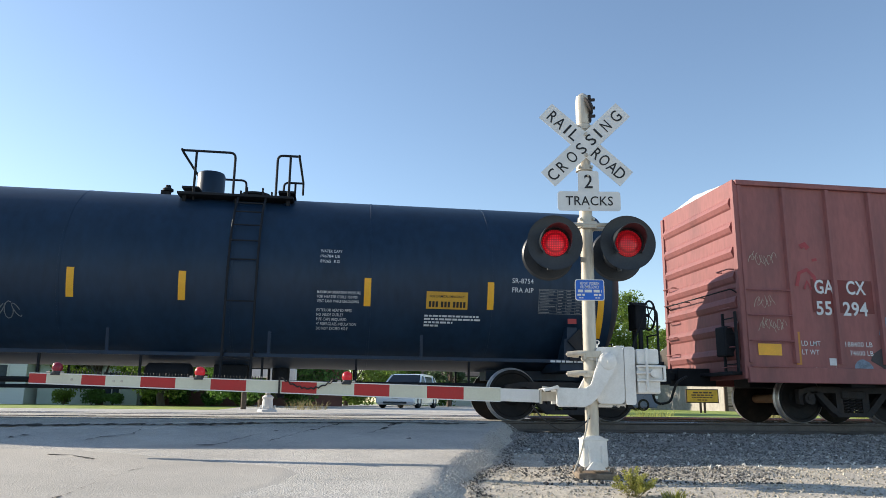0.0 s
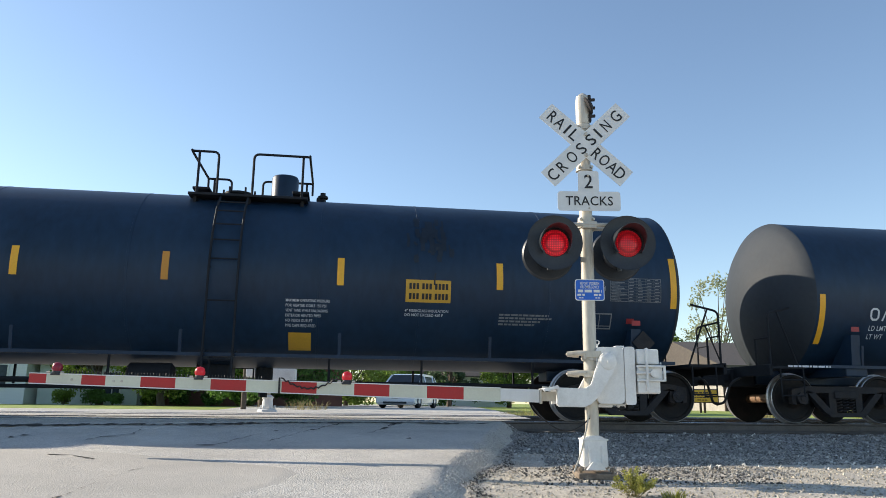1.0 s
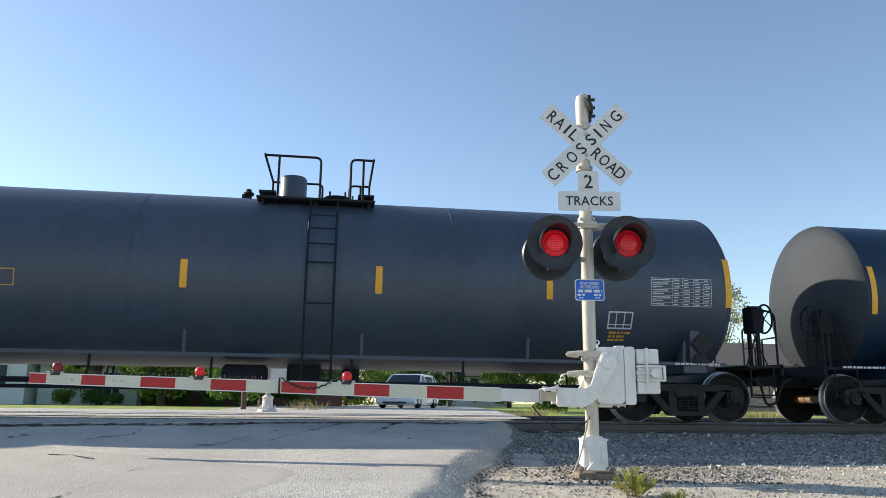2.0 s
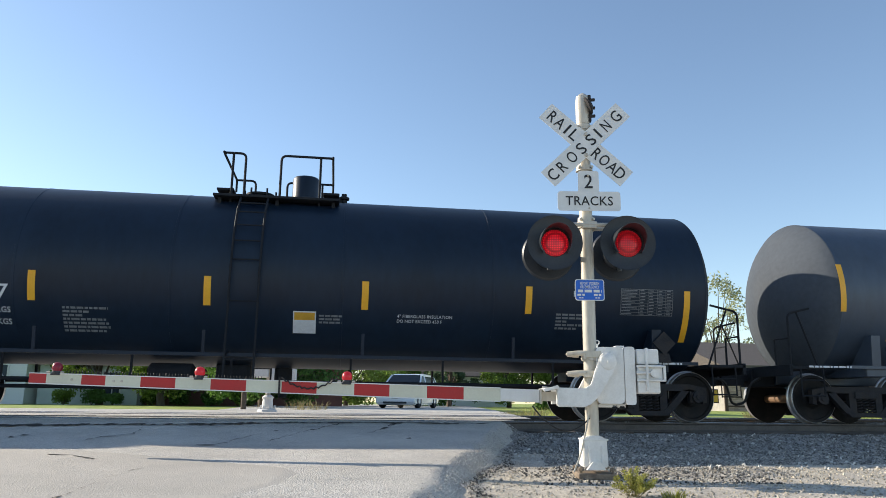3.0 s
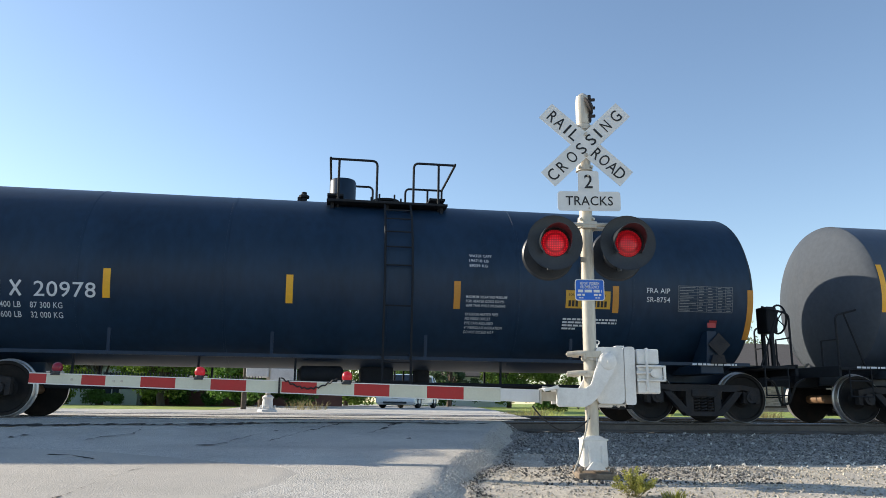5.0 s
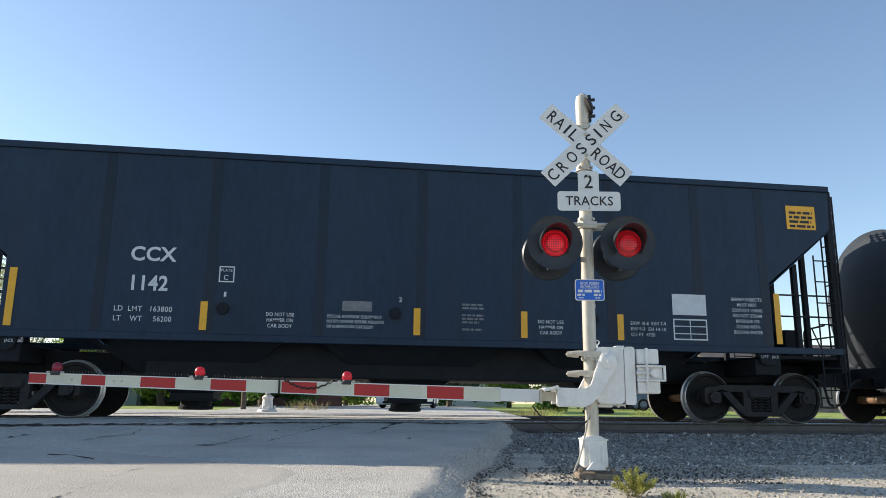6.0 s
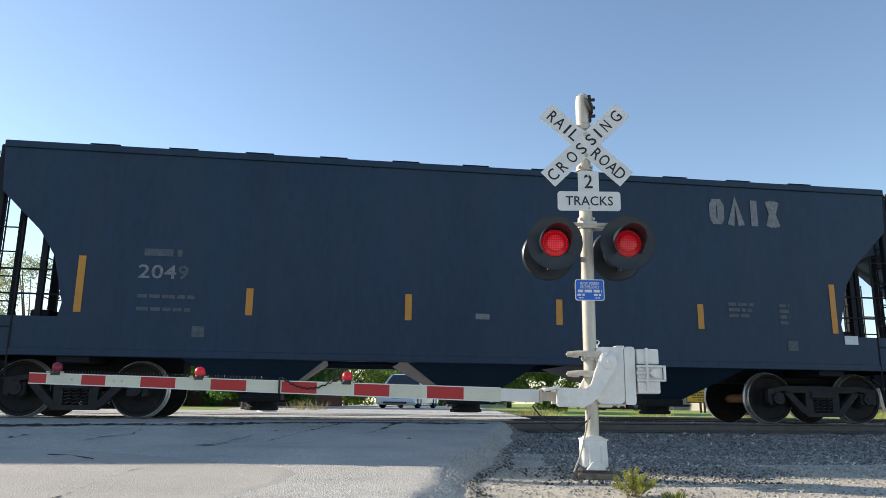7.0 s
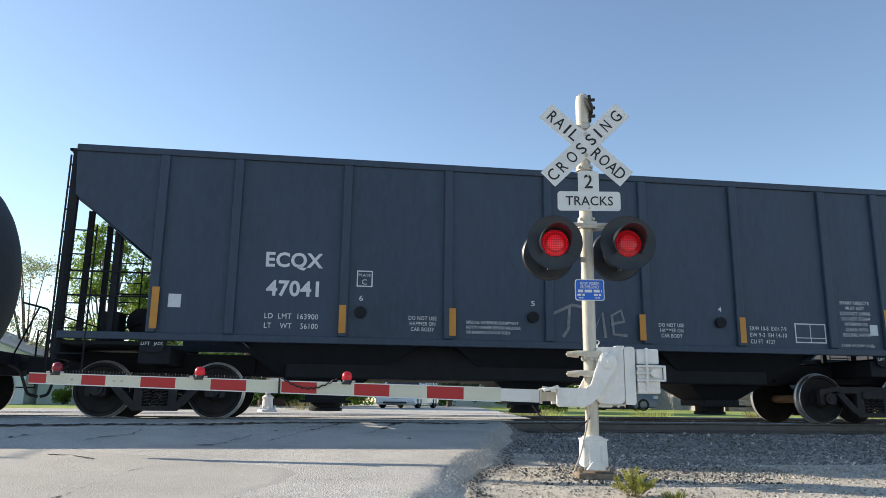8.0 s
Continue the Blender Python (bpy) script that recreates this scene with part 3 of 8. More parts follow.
WHEELSET = wheelset_mesh()
SIDE_FRAME = once(side_frame_mesh, "side_frame", [M_TRUCK])
SPRINGS = once(springs_mesh, "spring_nest", [M_TRUCK])
BOLSTER = once(bolster_mesh, "bolster", [M_FRAME])


def truck(car, x):
    """A two-axle freight truck under car at x."""
    t = new("truck", BOLSTER)
    t.parent = car
    t.location = (x, 0, 0)
    for s in (1, -1):
        f = new("side_frame", SIDE_FRAME)
        f.parent, f.scale = t, (1, s, 1)
        f = new("spring_nest", SPRINGS)
        f.parent, f.scale = t, (1, s, 1)
    for s in (-1, 1):
        w = new("wheelset", WHEELSET)
        w.parent = t
        w.location = (s * 0.915, 0, WHEEL_R)
        WHEELSETS.append((w, s * 0.915))


def couplers(car, end):
    """Draft sill ends, knuckle couplers and brake hoses at both ends; end: the coupling faces' distance from the centre."""
    for s in (-1, 1):
        bm = bmesh.new()
        box(bm, s * (end - 0.75) - 0.4, s * (end - 0.75) + 0.4, -0.2, 0.2, 0.68, 1.02, 0.02)
        box(bm, s * (end - 0.28) - 0.26, s * (end - 0.28) + 0.26, -0.09, 0.09, 0.78, 0.93, 0.02)
        prism(bm, [(s * (end - 0.22), -0.17), (s * (end - 0.22), 0.16), (s * (end - 0.02), 0.2), (s * (end + 0.1), 0.02), (s * (end - 0.03), -0.05), (s * (end + 0.05), -0.16)], "z", 0.7, 1.0)
        part("coupler", bm, M_FRAME, car)
        bm = bmesh.new()
        tube(bm, rounded([(s * (end - 0.45), -0.38, 0.85), (s * (end - 0.25), -0.36, 0.75), (s * (end - 0.12), -0.3, 0.36), (s * (end + 0.02), -0.22, 0.33)], 0.2, 5), 0.025, 7)
        part("brake_hose", bm, M_CABLE, car)


def car_thing(name, label, category, x0):
    c = thing(name, label, category, "cars of the freight train")
    MOVERS.append((c, x0))
    return c


def letters(car, words, x, z, width, height, surface, mat, spacing=1.05, bold=0.008, name="lettering"):
    bm = text_mesh(words, height, spacing, bold)
    if width:
        width_fit(bm, width)
    return tagged(part(name, onto_side(bm, x, z, surface), mat, car), kind="stuff")


def mark_blocks(car, x, z, width, height, surface, mat, n=4, weight=0.17):
    """An owner's mark as plain shapes: a ring, a peak, a bar and a cross."""
    bm = bmesh.new()
    k, h = width / n, height
    w, t = k * 0.78, h * weight
    r = t / 2
    ribbon(bm, [(r, h * 0.25), (r, h * 0.75), (w * 0.3, h - r), (w * 0.7, h - r), (w - r, h * 0.75), (w - r, h * 0.25), (w * 0.7, r), (w * 0.3, r), (r, h * 0.25)], t)
    ribbon(bm, [(k + r * 0.6, 0), (k + w / 2, h), (k + w - r * 0.6, 0)], t)
    ribbon(bm, [(2 * k + w / 2, 0), (2 * k + w / 2, h)], t)
    ribbon(bm, [(3 * k + r, 0), (3 * k + w - r, h)], t)
    ribbon(bm, [(3 * k + w - r, 0), (3 * k + r, h)], t)
    return tagged(part("owner_mark", onto_side(bm, x, z, surface), mat, car), kind="stuff")


def small_print(car, x, z, lines, h, surface, mat, seed=1):
    return tagged(part("stencil_block", onto_side(bars(lines, h, h * 0.75, seed), x, z, surface), mat, car), kind="stuff")


def stencil(car, x, z, lines, height, pitch, surface, mat, unit=0.62):
    """Rows of small stencilled words; a number stands for a row that cannot be read, that wide."""
    for i, row in enumerate(lines):
        if isinstance(row, str):
            if row:
                letters(car, row, x, z - i * pitch, len(row) * height * unit, height, surface, mat, name="stencil_line")
        else:
            small_print(car, x, z - i * pitch, (row,), height * 0.75, surface, mat, i)


def digit_bars(car, x, z, groups, height, surface, mat):
    """A number kept unreadable: one narrow bar a digit, in groups."""
    bm = bmesh.new()
    u = 0.0
    for g in groups:
        for _ in range(g):
            bm.faces.new([bm.verts.new(p) for p in ((u, 0, 0), (u + height * 0.42, 0, 0), (u + height * 0.42, height, 0), (u, height, 0))])
            u += height * 0.62
        u += height * 0.35
    return tagged(part("number_bars", onto_side(bm, x, z, surface), mat, car), kind="stuff")


def stripe(car, x, z0, z1, surface, mat, w=0.115):
    return part("reflective_stripe", onto_side(patch(w, z1 - z0), x - w / 2, z0, surface), mat, car)


def plate(car, name, x, z, w, h, surface, mat):
    return part(name, onto_side(patch(w, h), x, z, surface), mat, car)


def data_table(car, x, z, w, h, surface, mat=None, rows=8, cols=(0.35, 0.52, 0.7, 0.86), seed=3):
    mat = mat or M_LETTER_DIM
    t = part("data_panel", onto_side(frame_lines(w, h, 0.008, [i / rows for i in range(1, rows)], cols), x, z, surface), mat, car)
    rnd = random.Random(seed)
    bm = bmesh.new()
    for i in range(rows):
        for c in (0.02, *[k + 0.02 for k in cols]):
            k = rnd.uniform(0.06, 0.1) if c > 0.1 else rnd.uniform(0.16, 0.3)
            bmesh.ops.create_grid(bm, x_segments=1, y_segments=1, size=0.5, matrix=Matrix.Translation(((c + k / 2) * w, (i + 0.5) * h / rows, 0)) @ Matrix.Diagonal((k * w, h / rows * 0.28, 1, 1)))
    tagged(part("data_entries", onto_side(bm, x, z, surface), mat, car), kind="stuff")


ZC, TR = 2.455, 1.572


def tank_surface(x, z):
    return -math.sqrt(max(0.01, TR * TR - (z - ZC) ** 2))


def tank_car(name, label, x0, half_tc, knuckle, depth, paint, end_face, fittings, dome_side, bands=(), gap=2.14, brake=-1, tags=True, diamond=True, shift=0.0):
    """An insulated tank car: shell with dished heads, jacket bands, top platform with rails, ladder, side bars, sills, trucks."""
    c = car_thing(name, label, "tank car", x0)
    turned = Matrix.Translation((shift, 0, ZC)) @ Matrix.Rotation(radians(90), 4, "Y")
    prof = [(TR, -knuckle + 0.03)]
    for b in sorted(bands):
        prof += [(TR, b - 0.02), (TR + 0.004, b - 0.018), (TR + 0.004, b + 0.018), (TR, b + 0.02)]
    prof += [(TR, knuckle - 0.03)]
    bm = lathe(bmesh.new(), prof, turned, 80)
    bmesh.ops.recalc_face_normals(bm, faces=bm.faces[:])
    part("tank_shell", bm, paint, c, smooth=True)
    for s in (-1, 1):
        cap = [(TR + 0.004, s * (knuckle - 0.035)), (TR - 0.012, s * knuckle)]
        for i in range(9, -1, -1):
            q = i / 10
            cap.append((TR * q, s * (knuckle + depth * (1 - q * q) ** 0.92)))
        bm = lathe(bmesh.new(), cap, turned, 80)
        bmesh.ops.recalc_face_normals(bm, faces=bm.faces[:])
        # Sunlight on the head is put into a paler colour than the shell's.
        part("tank_head", bm, M_HEAD_SUNLIT_GREY if paint is M_TANK_GREY else M_HEAD_SUNLIT, c, "dished tank end, coloured paler for sunlight", smooth=True)
    # top platform, fittings, rails and ladders
    top = ZC + TR
    px0, px1, dome, valve, lx, rail_a, rail_b = fittings
    d = dome_side
    deck = ZC + math.sqrt(TR * TR - 0.85 ** 2) + 0.05
    bm = bmesh.new()
    for s in (-1, 1):
        box(bm, px0, px1, s * 0.85 - 0.2, s * 0.85 + 0.2, deck, deck + 0.045, 0.008)
    for x in (px0, px1 - 0.3):
        box(bm, x, x + 0.3, -0.7, 0.7, top + 0.0, top + 0.045, 0.008)
    for x in (px0 + 0.1, (px0 + px1) / 2, px1 - 0.1):
        for s in (-1, 1):
            box(bm, x - 0.03, x + 0.03, s * 0.9 - 0.03, s * 0.9 + 0.03, deck - 0.25, deck)
    part("top_platform", bm, M_FRAME, c)
    bm = bmesh.new()
    lathe(bm, [(0.255, top - 0.12), (0.255, top + 0.46), (0.235, top + 0.5), (0.12, top + 0.53), (0.0, top + 0.53)], Matrix.Translation((dome, 0, 0)), 28)
    lathe(bm, [(0.275, top + 0.02), (0.285, top + 0.03), (0.285, top + 0.07), (0.258, top + 0.08)], Matrix.Translation((dome, 0, 0)), 28)
    part("fittings_dome", bm, paint, c, smooth=True)
    bm = bmesh.new()
    mw = dome - d * 0.85
    lathe(bm, [(0.24, top - 0.12), (0.24, top + 0.08), (0.27, top + 0.09), (0.27, top + 0.13), (0.1, top + 0.17), (0.0, top + 0.17)], Matrix.Translation((mw, 0, 0)), 20)
    for k in range(6):
        q = k * math.pi / 3
        cyl(bm, (mw + 0.29 * math.cos(q), 0.29 * math.sin(q), top), (mw + 0.29 * math.cos(q), 0.29 * math.sin(q), top + 0.2), 0.02, 6)
    part("manway", bm, M_FRAME, c, smooth=True)
    bm = bmesh.new()
    lathe(bm, [(0.06, top - 0.05), (0.06, top + 0.08), (0.1, top + 0.09), (0.1, top + 0.13), (0.05, top + 0.16), (0.05, top + 0.2), (0.0, top + 0.21)], Matrix.Translation((valve, -0.1, 0)), 12)
    box(bm, valve - 0.12, valve - 0.04, -0.16, -0.04, top - 0.03, top + 0.1, 0.02)
    part("relief_valve", bm, M_FRAME, c)
    # guard rails: a hoop on either side of the tank, tied by a bar across at the outer end
    for outer, post, inner in (rail_a, rail_b):
        high = deck + 0.86
        for s in (-1, 1):
            y = s * 0.85
            bm = bmesh.new()
            tube(bm, rounded([(outer, y, high), (inner, y, high), (inner, y, deck)], 0.1), 0.023, 7)
            tube(bm, [(post, y, high), (post, y, deck - 0.1)], 0.023, 7)
            part("platform_rail", bm, M_FRAME, c)
        bm = bmesh.new()
        tube(bm, rounded([(outer, -0.85, high), (outer, -0.95, high - 0.01), (outer, -0.8, high - 0.02), (outer, 0.85, high), (outer, 0.86, high - 0.25)], 0.05), 0.023, 7)
        part("cross_rail", bm, M_FRAME, c)
    for s in (-1, 1):
        bm = bmesh.new()
        arc = [(0.95, ZC + 1.42), (1.3, ZC + 1.08), (1.55, ZC + 0.6), (1.66, ZC + 0.0), (1.66, 0.75), (1.66, 0.5)]
        for x in (lx - 0.235, lx + 0.235):
            tube(bm, [(x, s * yy, zz) for yy, zz in arc], 0.02, 6)
        pts = [Vector((0, yy, zz)) for yy, zz in arc]
        for k in range(10):
            u = k / 9 * (len(pts) - 1) * 0.999
            i = int(u)
            p = pts[i].lerp(pts[i + 1], u - i)
            tube(bm, [(lx - 0.235, s * p.y, p.z), (lx + 0.235, s * p.y, p.z)], 0.013, 6)
        for x in (lx - 0.235, lx + 0.235):
            for zz in (1.0, ZC):
                tube(bm, [(x, s * 1.66, zz), (x, s * (1.2 if zz < 2 else 1.5), zz + (0.1 if zz < 2 else 0))], 0.018, 6)
        part("ladder", bm, M_FRAME, c)
    dome_x = lx
    # running bar along the flank on small brackets, and underbelly pipes
    for s in (-1, 1):
        bm = bmesh.new()
        y = s * 1.46
        box(bm, -knuckle + 0.1, knuckle - 0.1, y - 0.03, y + 0.03, 1.0, 1.06, 0.006)
        part("side_sill_bar", bm, paint, c)
        n = 6
        for k in range(n):
            x = -knuckle + 0.9 + (2 * knuckle - 1.8) * k / (n - 1)
            bm = bmesh.new()
            prism(bm, [(s * 1.43, 1.02), (s * 1.46, 1.02), (s * 1.515, 1.42), (s * 1.47, 1.42)], "x", x - 0.025, x + 0.025)
            part("bracket", bm, paint, c)
    bm = bmesh.new()
    for y, z in ((-0.75, 0.62), (0.7, 0.62), (-0.5, 0.5)):
        cyl(bm, (-half_tc + 1.4, y, z), (half_tc - 1.4, y, z), 0.032, 8)
    for k in range(6):
        x = -half_tc + 1.9 + (2 * half_tc - 3.8) * k / 5 + 0.2 * (k % 2)
        box(bm, x - 0.018, x + 0.018, -0.77, -0.73, 0.56, 1.05)
        box(bm, x - 0.018, x + 0.018, 0.68, 0.72, 0.56, 1.05)
    part("belly_piping", bm, M_FRAME, c)
    bm = bmesh.new()
    box(bm, dome_x - 0.55, dome_x + 0.05, -0.35, 0.35, 0.62, 0.95, 0.05)
    part("valve_housing", bm, M_FRAME, c)
    bm = bmesh.new()
    cyl(bm, (dome_x + 0.6, 0, 0.95), (dome_x + 0.6, 0, 0.48), 0.16, 14)
    cyl(bm, (dome_x + 0.6, 0, 0.5), (dome_x + 0.6, 0, 0.36), 0.08, 10)
    part("bottom_outlet", bm, M_FRAME, c)
    bm = bmesh.new()
    lathe(bm, [(0.0, -0.4), (0.1, -0.39), (0.16, -0.34), (0.16, 0.34), (0.1, 0.39), (0.0, 0.4)], Matrix.Translation((dome_x - 1.25, -0.55, 0.76)) @ Matrix.Rotation(radians(90), 4, "Y"), 14)
    part("air_reservoir", bm, M_FRAME, c, smooth=True)
    # stub sills, bolster webs, end platforms, uncoupling levers, brake wheel
    for s in (-1, 1):
        bm = bmesh.new()
        box(bm, s * half_tc - 1.3, s * half_tc + 1.3, -0.28, 0.28, 0.72, 1.06, 0.02)
        box(bm, s * half_tc - 0.22, s * half_tc + 0.22, -1.45, 1.45, 0.86, 1.02, 0.02)
        for q in (-1, 1):
            prism(bm, [(q * 0.5, 0.95), (q * 1.45, 0.98), (q * 1.5, 1.62), (q * 1.3, 1.62), (q * 0.9, 1.1)], "x", s * half_tc - 0.09, s * half_tc + 0.09)
        part("bolster_web", bm, paint, c)
        bm = bmesh.new()
        e = end_face
        box(bm, s * (e - 0.55) - 0.35, s * (e - 0.55) + 0.35, -1.42, 1.42, 0.98, 1.03, 0.006)
        box(bm, s * (e - 0.22) - 0.03, s * (e - 0.22) + 0.03, -1.42, 1.42, 0.86, 1.06, 0.006)
        part("end_platform", bm, M_FRAME, c)
        for q in (-1, 1):
            bm = bmesh.new()
            x1, x2 = s * (e - 0.26), s * (e - 0.75)
            tube(bm, rounded([(x1, q * 1.36, 1.0), (x1, q * 1.36, 2.0), (x2, q * 1.3, 2.12)], 0.1), 0.021, 7)
            tube(bm, [(s * (e - 0.45), q * 1.34, 2.06), (s * (e - 0.85), q * 1.3, 1.0)], 0.017, 6)
            tube(bm, [(x1, q * 1.36, 1.55), (x1, q * 0.9, 1.55), (x1, q * 0.9, 1.0)], 0.017, 6)
            for zz in (0.5, 0.78):
                tube(bm, [(s * (e - 0.85), q * 1.42, zz), (s * (e - 0.4), q * 1.42, zz)], 0.014, 6)
            for xx in (s * (e - 0.85), s * (e - 0.4)):
                tube(bm, [(xx, q * 1.42, 1.0), (xx, q * 1.42, 0.48)], 0.014, 6)
            part("end_handrail", bm, M_FRAME, c)
    bm = bmesh.new()
    bx = brake * (end_face - 0.5)
    box(bm, bx - 0.1, bx + 0.12, -1.2, -0.84, 1.65, 2.15, 0.03)
    for y in (-1.16, -0.88):
        box(bm, bx - 0.03, bx + 0.03, y - 0.03, y + 0.03, 1.0, 1.68)
    cyl(bm, (bx, -1.02, 1.93), (bx + brake * 0.24, -1.02, 1.93), 0.035, 8)
    hub = Vector((bx + brake * 0.24, -1.02, 1.93))
    tube(bm, [hub + Vector((0, 0.27 * math.cos(k * math.pi / 12), 0.27 * math.sin(k * math.pi / 12))) for k in range(25)], 0.019, 6)
    for k in range(5):
        a = k * 2 * math.pi / 5
        tube(bm, [hub, hub + Vector((0, 0.26 * math.cos(a), 0.26 * math.sin(a)))], 0.012, 5)
    part("hand_brake", bm, M_FRAME, c)
    for s in (-1, 1):
        if tags:
            plate(c, "red_tag", s * half_tc - 0.08, 1.68, 0.16, 0.09, lambda x, z: -1.512, M_RED_TAG)
        tagged(part("stencil_block", onto_side(bars((0.85,), 0.035, 0, 9), s * half_tc - 0.9 + 0.5 * s, 1.008, lambda x, z: -1.492), M_LETTER, c), kind="stuff")
    if diamond:
        bm = bmesh.new()
        prism(bm, [(half_tc + 0.12 - 0.21, 1.38), (half_tc + 0.12, 1.17), (half_tc + 0.12 + 0.21, 1.38), (half_tc + 0.12, 1.59)], "y", -1.535, -1.515)
        prism(bm, [(half_tc - 0.06, 1.04), (half_tc + 0.24, 1.04), (half_tc + 0.2, 1.2), (half_tc, 1.2)], "y", -1.53, -1.5)
        part("placard_holder", bm, M_TRUCK, c, "grimy diamond placard holder")
    couplers(c, half_tc + gap)
    truck(c, -half_tc)
    truck(c, half_tc)
    return c


S = tank_surface

# tank car 1
T1X = -2.36
t1 = tank_car("tank_car", "black insulated tank car with yellow stripes and white stencils", T1X, 6.44, 7.22, 0.5, M_TANK, 8.35, (-0.5, 1.5, -0.12, -0.87, 0.78, (-0.5, -0.26, 0.42), (1.56, 1.4, 1.17)), -1, (-4.4, -2.1, 0.6, 2.9, 5.0), brake=1)
for x, z0, z1 in ((-9.43, 1.46, 2.36), (-6.31, 1.9, 2.37), (-4.27, 1.9, 2.37), (-2.54, 1.9, 2.37), (0.49, 1.89, 2.36), (2.62, 1.89, 2.36)):
    stripe(t1, x - T1X, z0, z1, S, M_STRIPE)
stripe(t1, 4.62 - T1X, 1.46, 2.36, S, M_STRIPE)
mark_blocks(t1, -8.45 - T1X, 1.9, 0.98, 0.235, S, M_LETTER)
letters(t1, "20973", -7.36 - T1X, 1.9, 0.94, 0.235, S, M_LETTER)
letters(t1, "LD LMT  192300 LB    87 250 KG", -8.44 - T1X, 1.72, 1.55, 0.09, S, M_LETTER)
letters(t1, "LT WT     70700 LB    32 050 KG", -8.44 - T1X, 1.57, 1.55, 0.09, S, M_LETTER)
letters(t1, "WATER CAPY", -0.32 - T1X, 2.78, 0.36, 0.05, S, M_LETTER)
letters(t1, "196784 LB", -0.32 - T1X, 2.69, 0.32, 0.05, S, M_LETTER)
letters(t1, "89265  KG", -0.32 - T1X, 2.6, 0.32, 0.05, S, M_LETTER)
HEATER_LINES = ("MAXIMUM OPERATING PRESSURE", "FOR HEATER COILS 150 PSI", "VENT TANK WHILE UNLOADING", "", "EXTERIOR HEATED PIPES", "NO INSIDE OUTLET", "PIPE CAPS REQUIRED", "4\" FIBERGLASS INSULATION", "DO NOT EXCEED 450 F")
stencil(t1, -0.35 - T1X, 2.08, HEATER_LINES, 0.045, 0.073, S, M_LETTER)
plate(t1, "phone_panel", 1.5 - T1X, 1.88, 0.72, 0.29, S, M_PLACARD)
raised = lambda x, z: S(x, z) - 0.004
digit_bars(t1, 1.545 - T1X, 1.91, (3, 3, 4), 0.095, raised, M_BLACK)
letters(t1, "FOR CHEMICAL EMERGENCY", 1.56 - T1X, 2.07, 0.6, 0.04, raised, M_BLACK)
small_print(t1, 1.48 - T1X, 1.75, (0.95, 0.98, 0.5, 0.25), 0.03, S, M_LETTER, 7)
letters(t1, "SR-8754", 3.0 - T1X, 2.36, 0.38, 0.085, S, M_LETTER)
letters(t1, "FRA AIP", 3.0 - T1X, 2.2, 0.38, 0.085, S, M_LETTER)
data_table(t1, 3.48 - T1X, 1.85, 0.95, 0.42, S)
# spray-painted tag
bm = bmesh.new()
for k in range(5):
    ribbon(bm, [(0.12 * k + 0.07 * math.cos(a), 0.13 + (0.1 + 0.03 * (k % 2)) * math.sin(a + k)) for a in [i / 9 * 5.4 for i in range(10)]], 0.014)
part("spray_tag", onto_side(bm, -5.55 - T1X, 1.55, S), M_LETTER_DIM, t1)

# tank car 2
T2X = -19.565
t2 = tank_car("tank_car", "black tank car with oil streaks, yellow stripes and a phone panel", T2X, 6.485, 7.3, 0.45, M_TANK, 8.4, (-1.45, 0.62, 0.13, 0.86, -0.655, (0.62, 0.5, -0.38), (-1.46, -1.34, -1.0)), 1, (-4.6, -2.2, 0.9, 2.6, 4.9))
for x, z0, z1 in ((-26.7, 2.02, 2.93), (-23.47, 2.22, 2.69), (-21.16, 2.22, 2.69), (-18.31, 2.22, 2.69), (-15.56, 2.23, 2.7), (-12.36, 2.0, 2.92)):
    stripe(t2, x - T2X, z0, z1, S, M_STRIPE_OLD if x == -21.16 else M_STRIPE)
mark_blocks(t2, -25.7 - T2X, 2.09, 0.95, 0.23, S, M_LETTER)
letters(t2, "20980", -24.66 - T2X, 2.09, 0.98, 0.23, S, M_LETTER)
letters(t2, "LD LMT   191900 LB    87050 KG", -25.7 - T2X, 1.86, 1.7, 0.085, S, M_LETTER)
letters(t2, "LT  WT    71100 LB    32250 KG", -25.7 - T2X, 1.71, 1.7, 0.085, S, M_LETTER)
plate(t2, "phone_panel", -17.2 - T2X, 1.98, 0.78, 0.38, S, M_PLACARD)
for z in (2.2, 2.03):
    digit_bars(t2, -17.14 - T2X, z, (3, 3, 4), 0.1, raised, M_BLACK)
letters(t2, "4\" FIBERGLASS INSULATION", -17.2 - T2X, 1.82, 0.75, 0.045, S, M_LETTER)
letters(t2, "DO NOT EXCEED 450 F", -17.2 - T2X, 1.75, 0.66, 0.045, S, M_LETTER)
stencil(t2, -19.2 - T2X, 1.93, HEATER_LINES[:3] + HEATER_LINES[4:7], 0.045, 0.08, S, M_LETTER)
plate(t2, "yellow_label", -19.15 - T2X, 1.16, 0.38, 0.28, S, M_PLACARD)
small_print(t2, -15.55 - T2X, 1.8, (0.9, 0.95, 0.75, 0.65), 0.03, S, M_LETTER_DIM, 17)
letters(t2, "SR 8754", -14.05 - T2X, 2.28, 0.42, 0.085, S, M_LETTER_DIM)
data_table(t2, -13.55 - T2X, 2.1, 0.95, 0.42, S)
part("square_frame", onto_side(frame_lines(0.45, 0.27, 0.02, (0.2,), (0.5,)), -13.95 - T2X, 1.62, S), M_LETTER_DIM, t2)
plate(t2, "red_tag", -13.22 - T2X, 1.72, 0.14, 0.09, S, M_RED_TAG)
rnd = random.Random(8)
bm = bmesh.new()
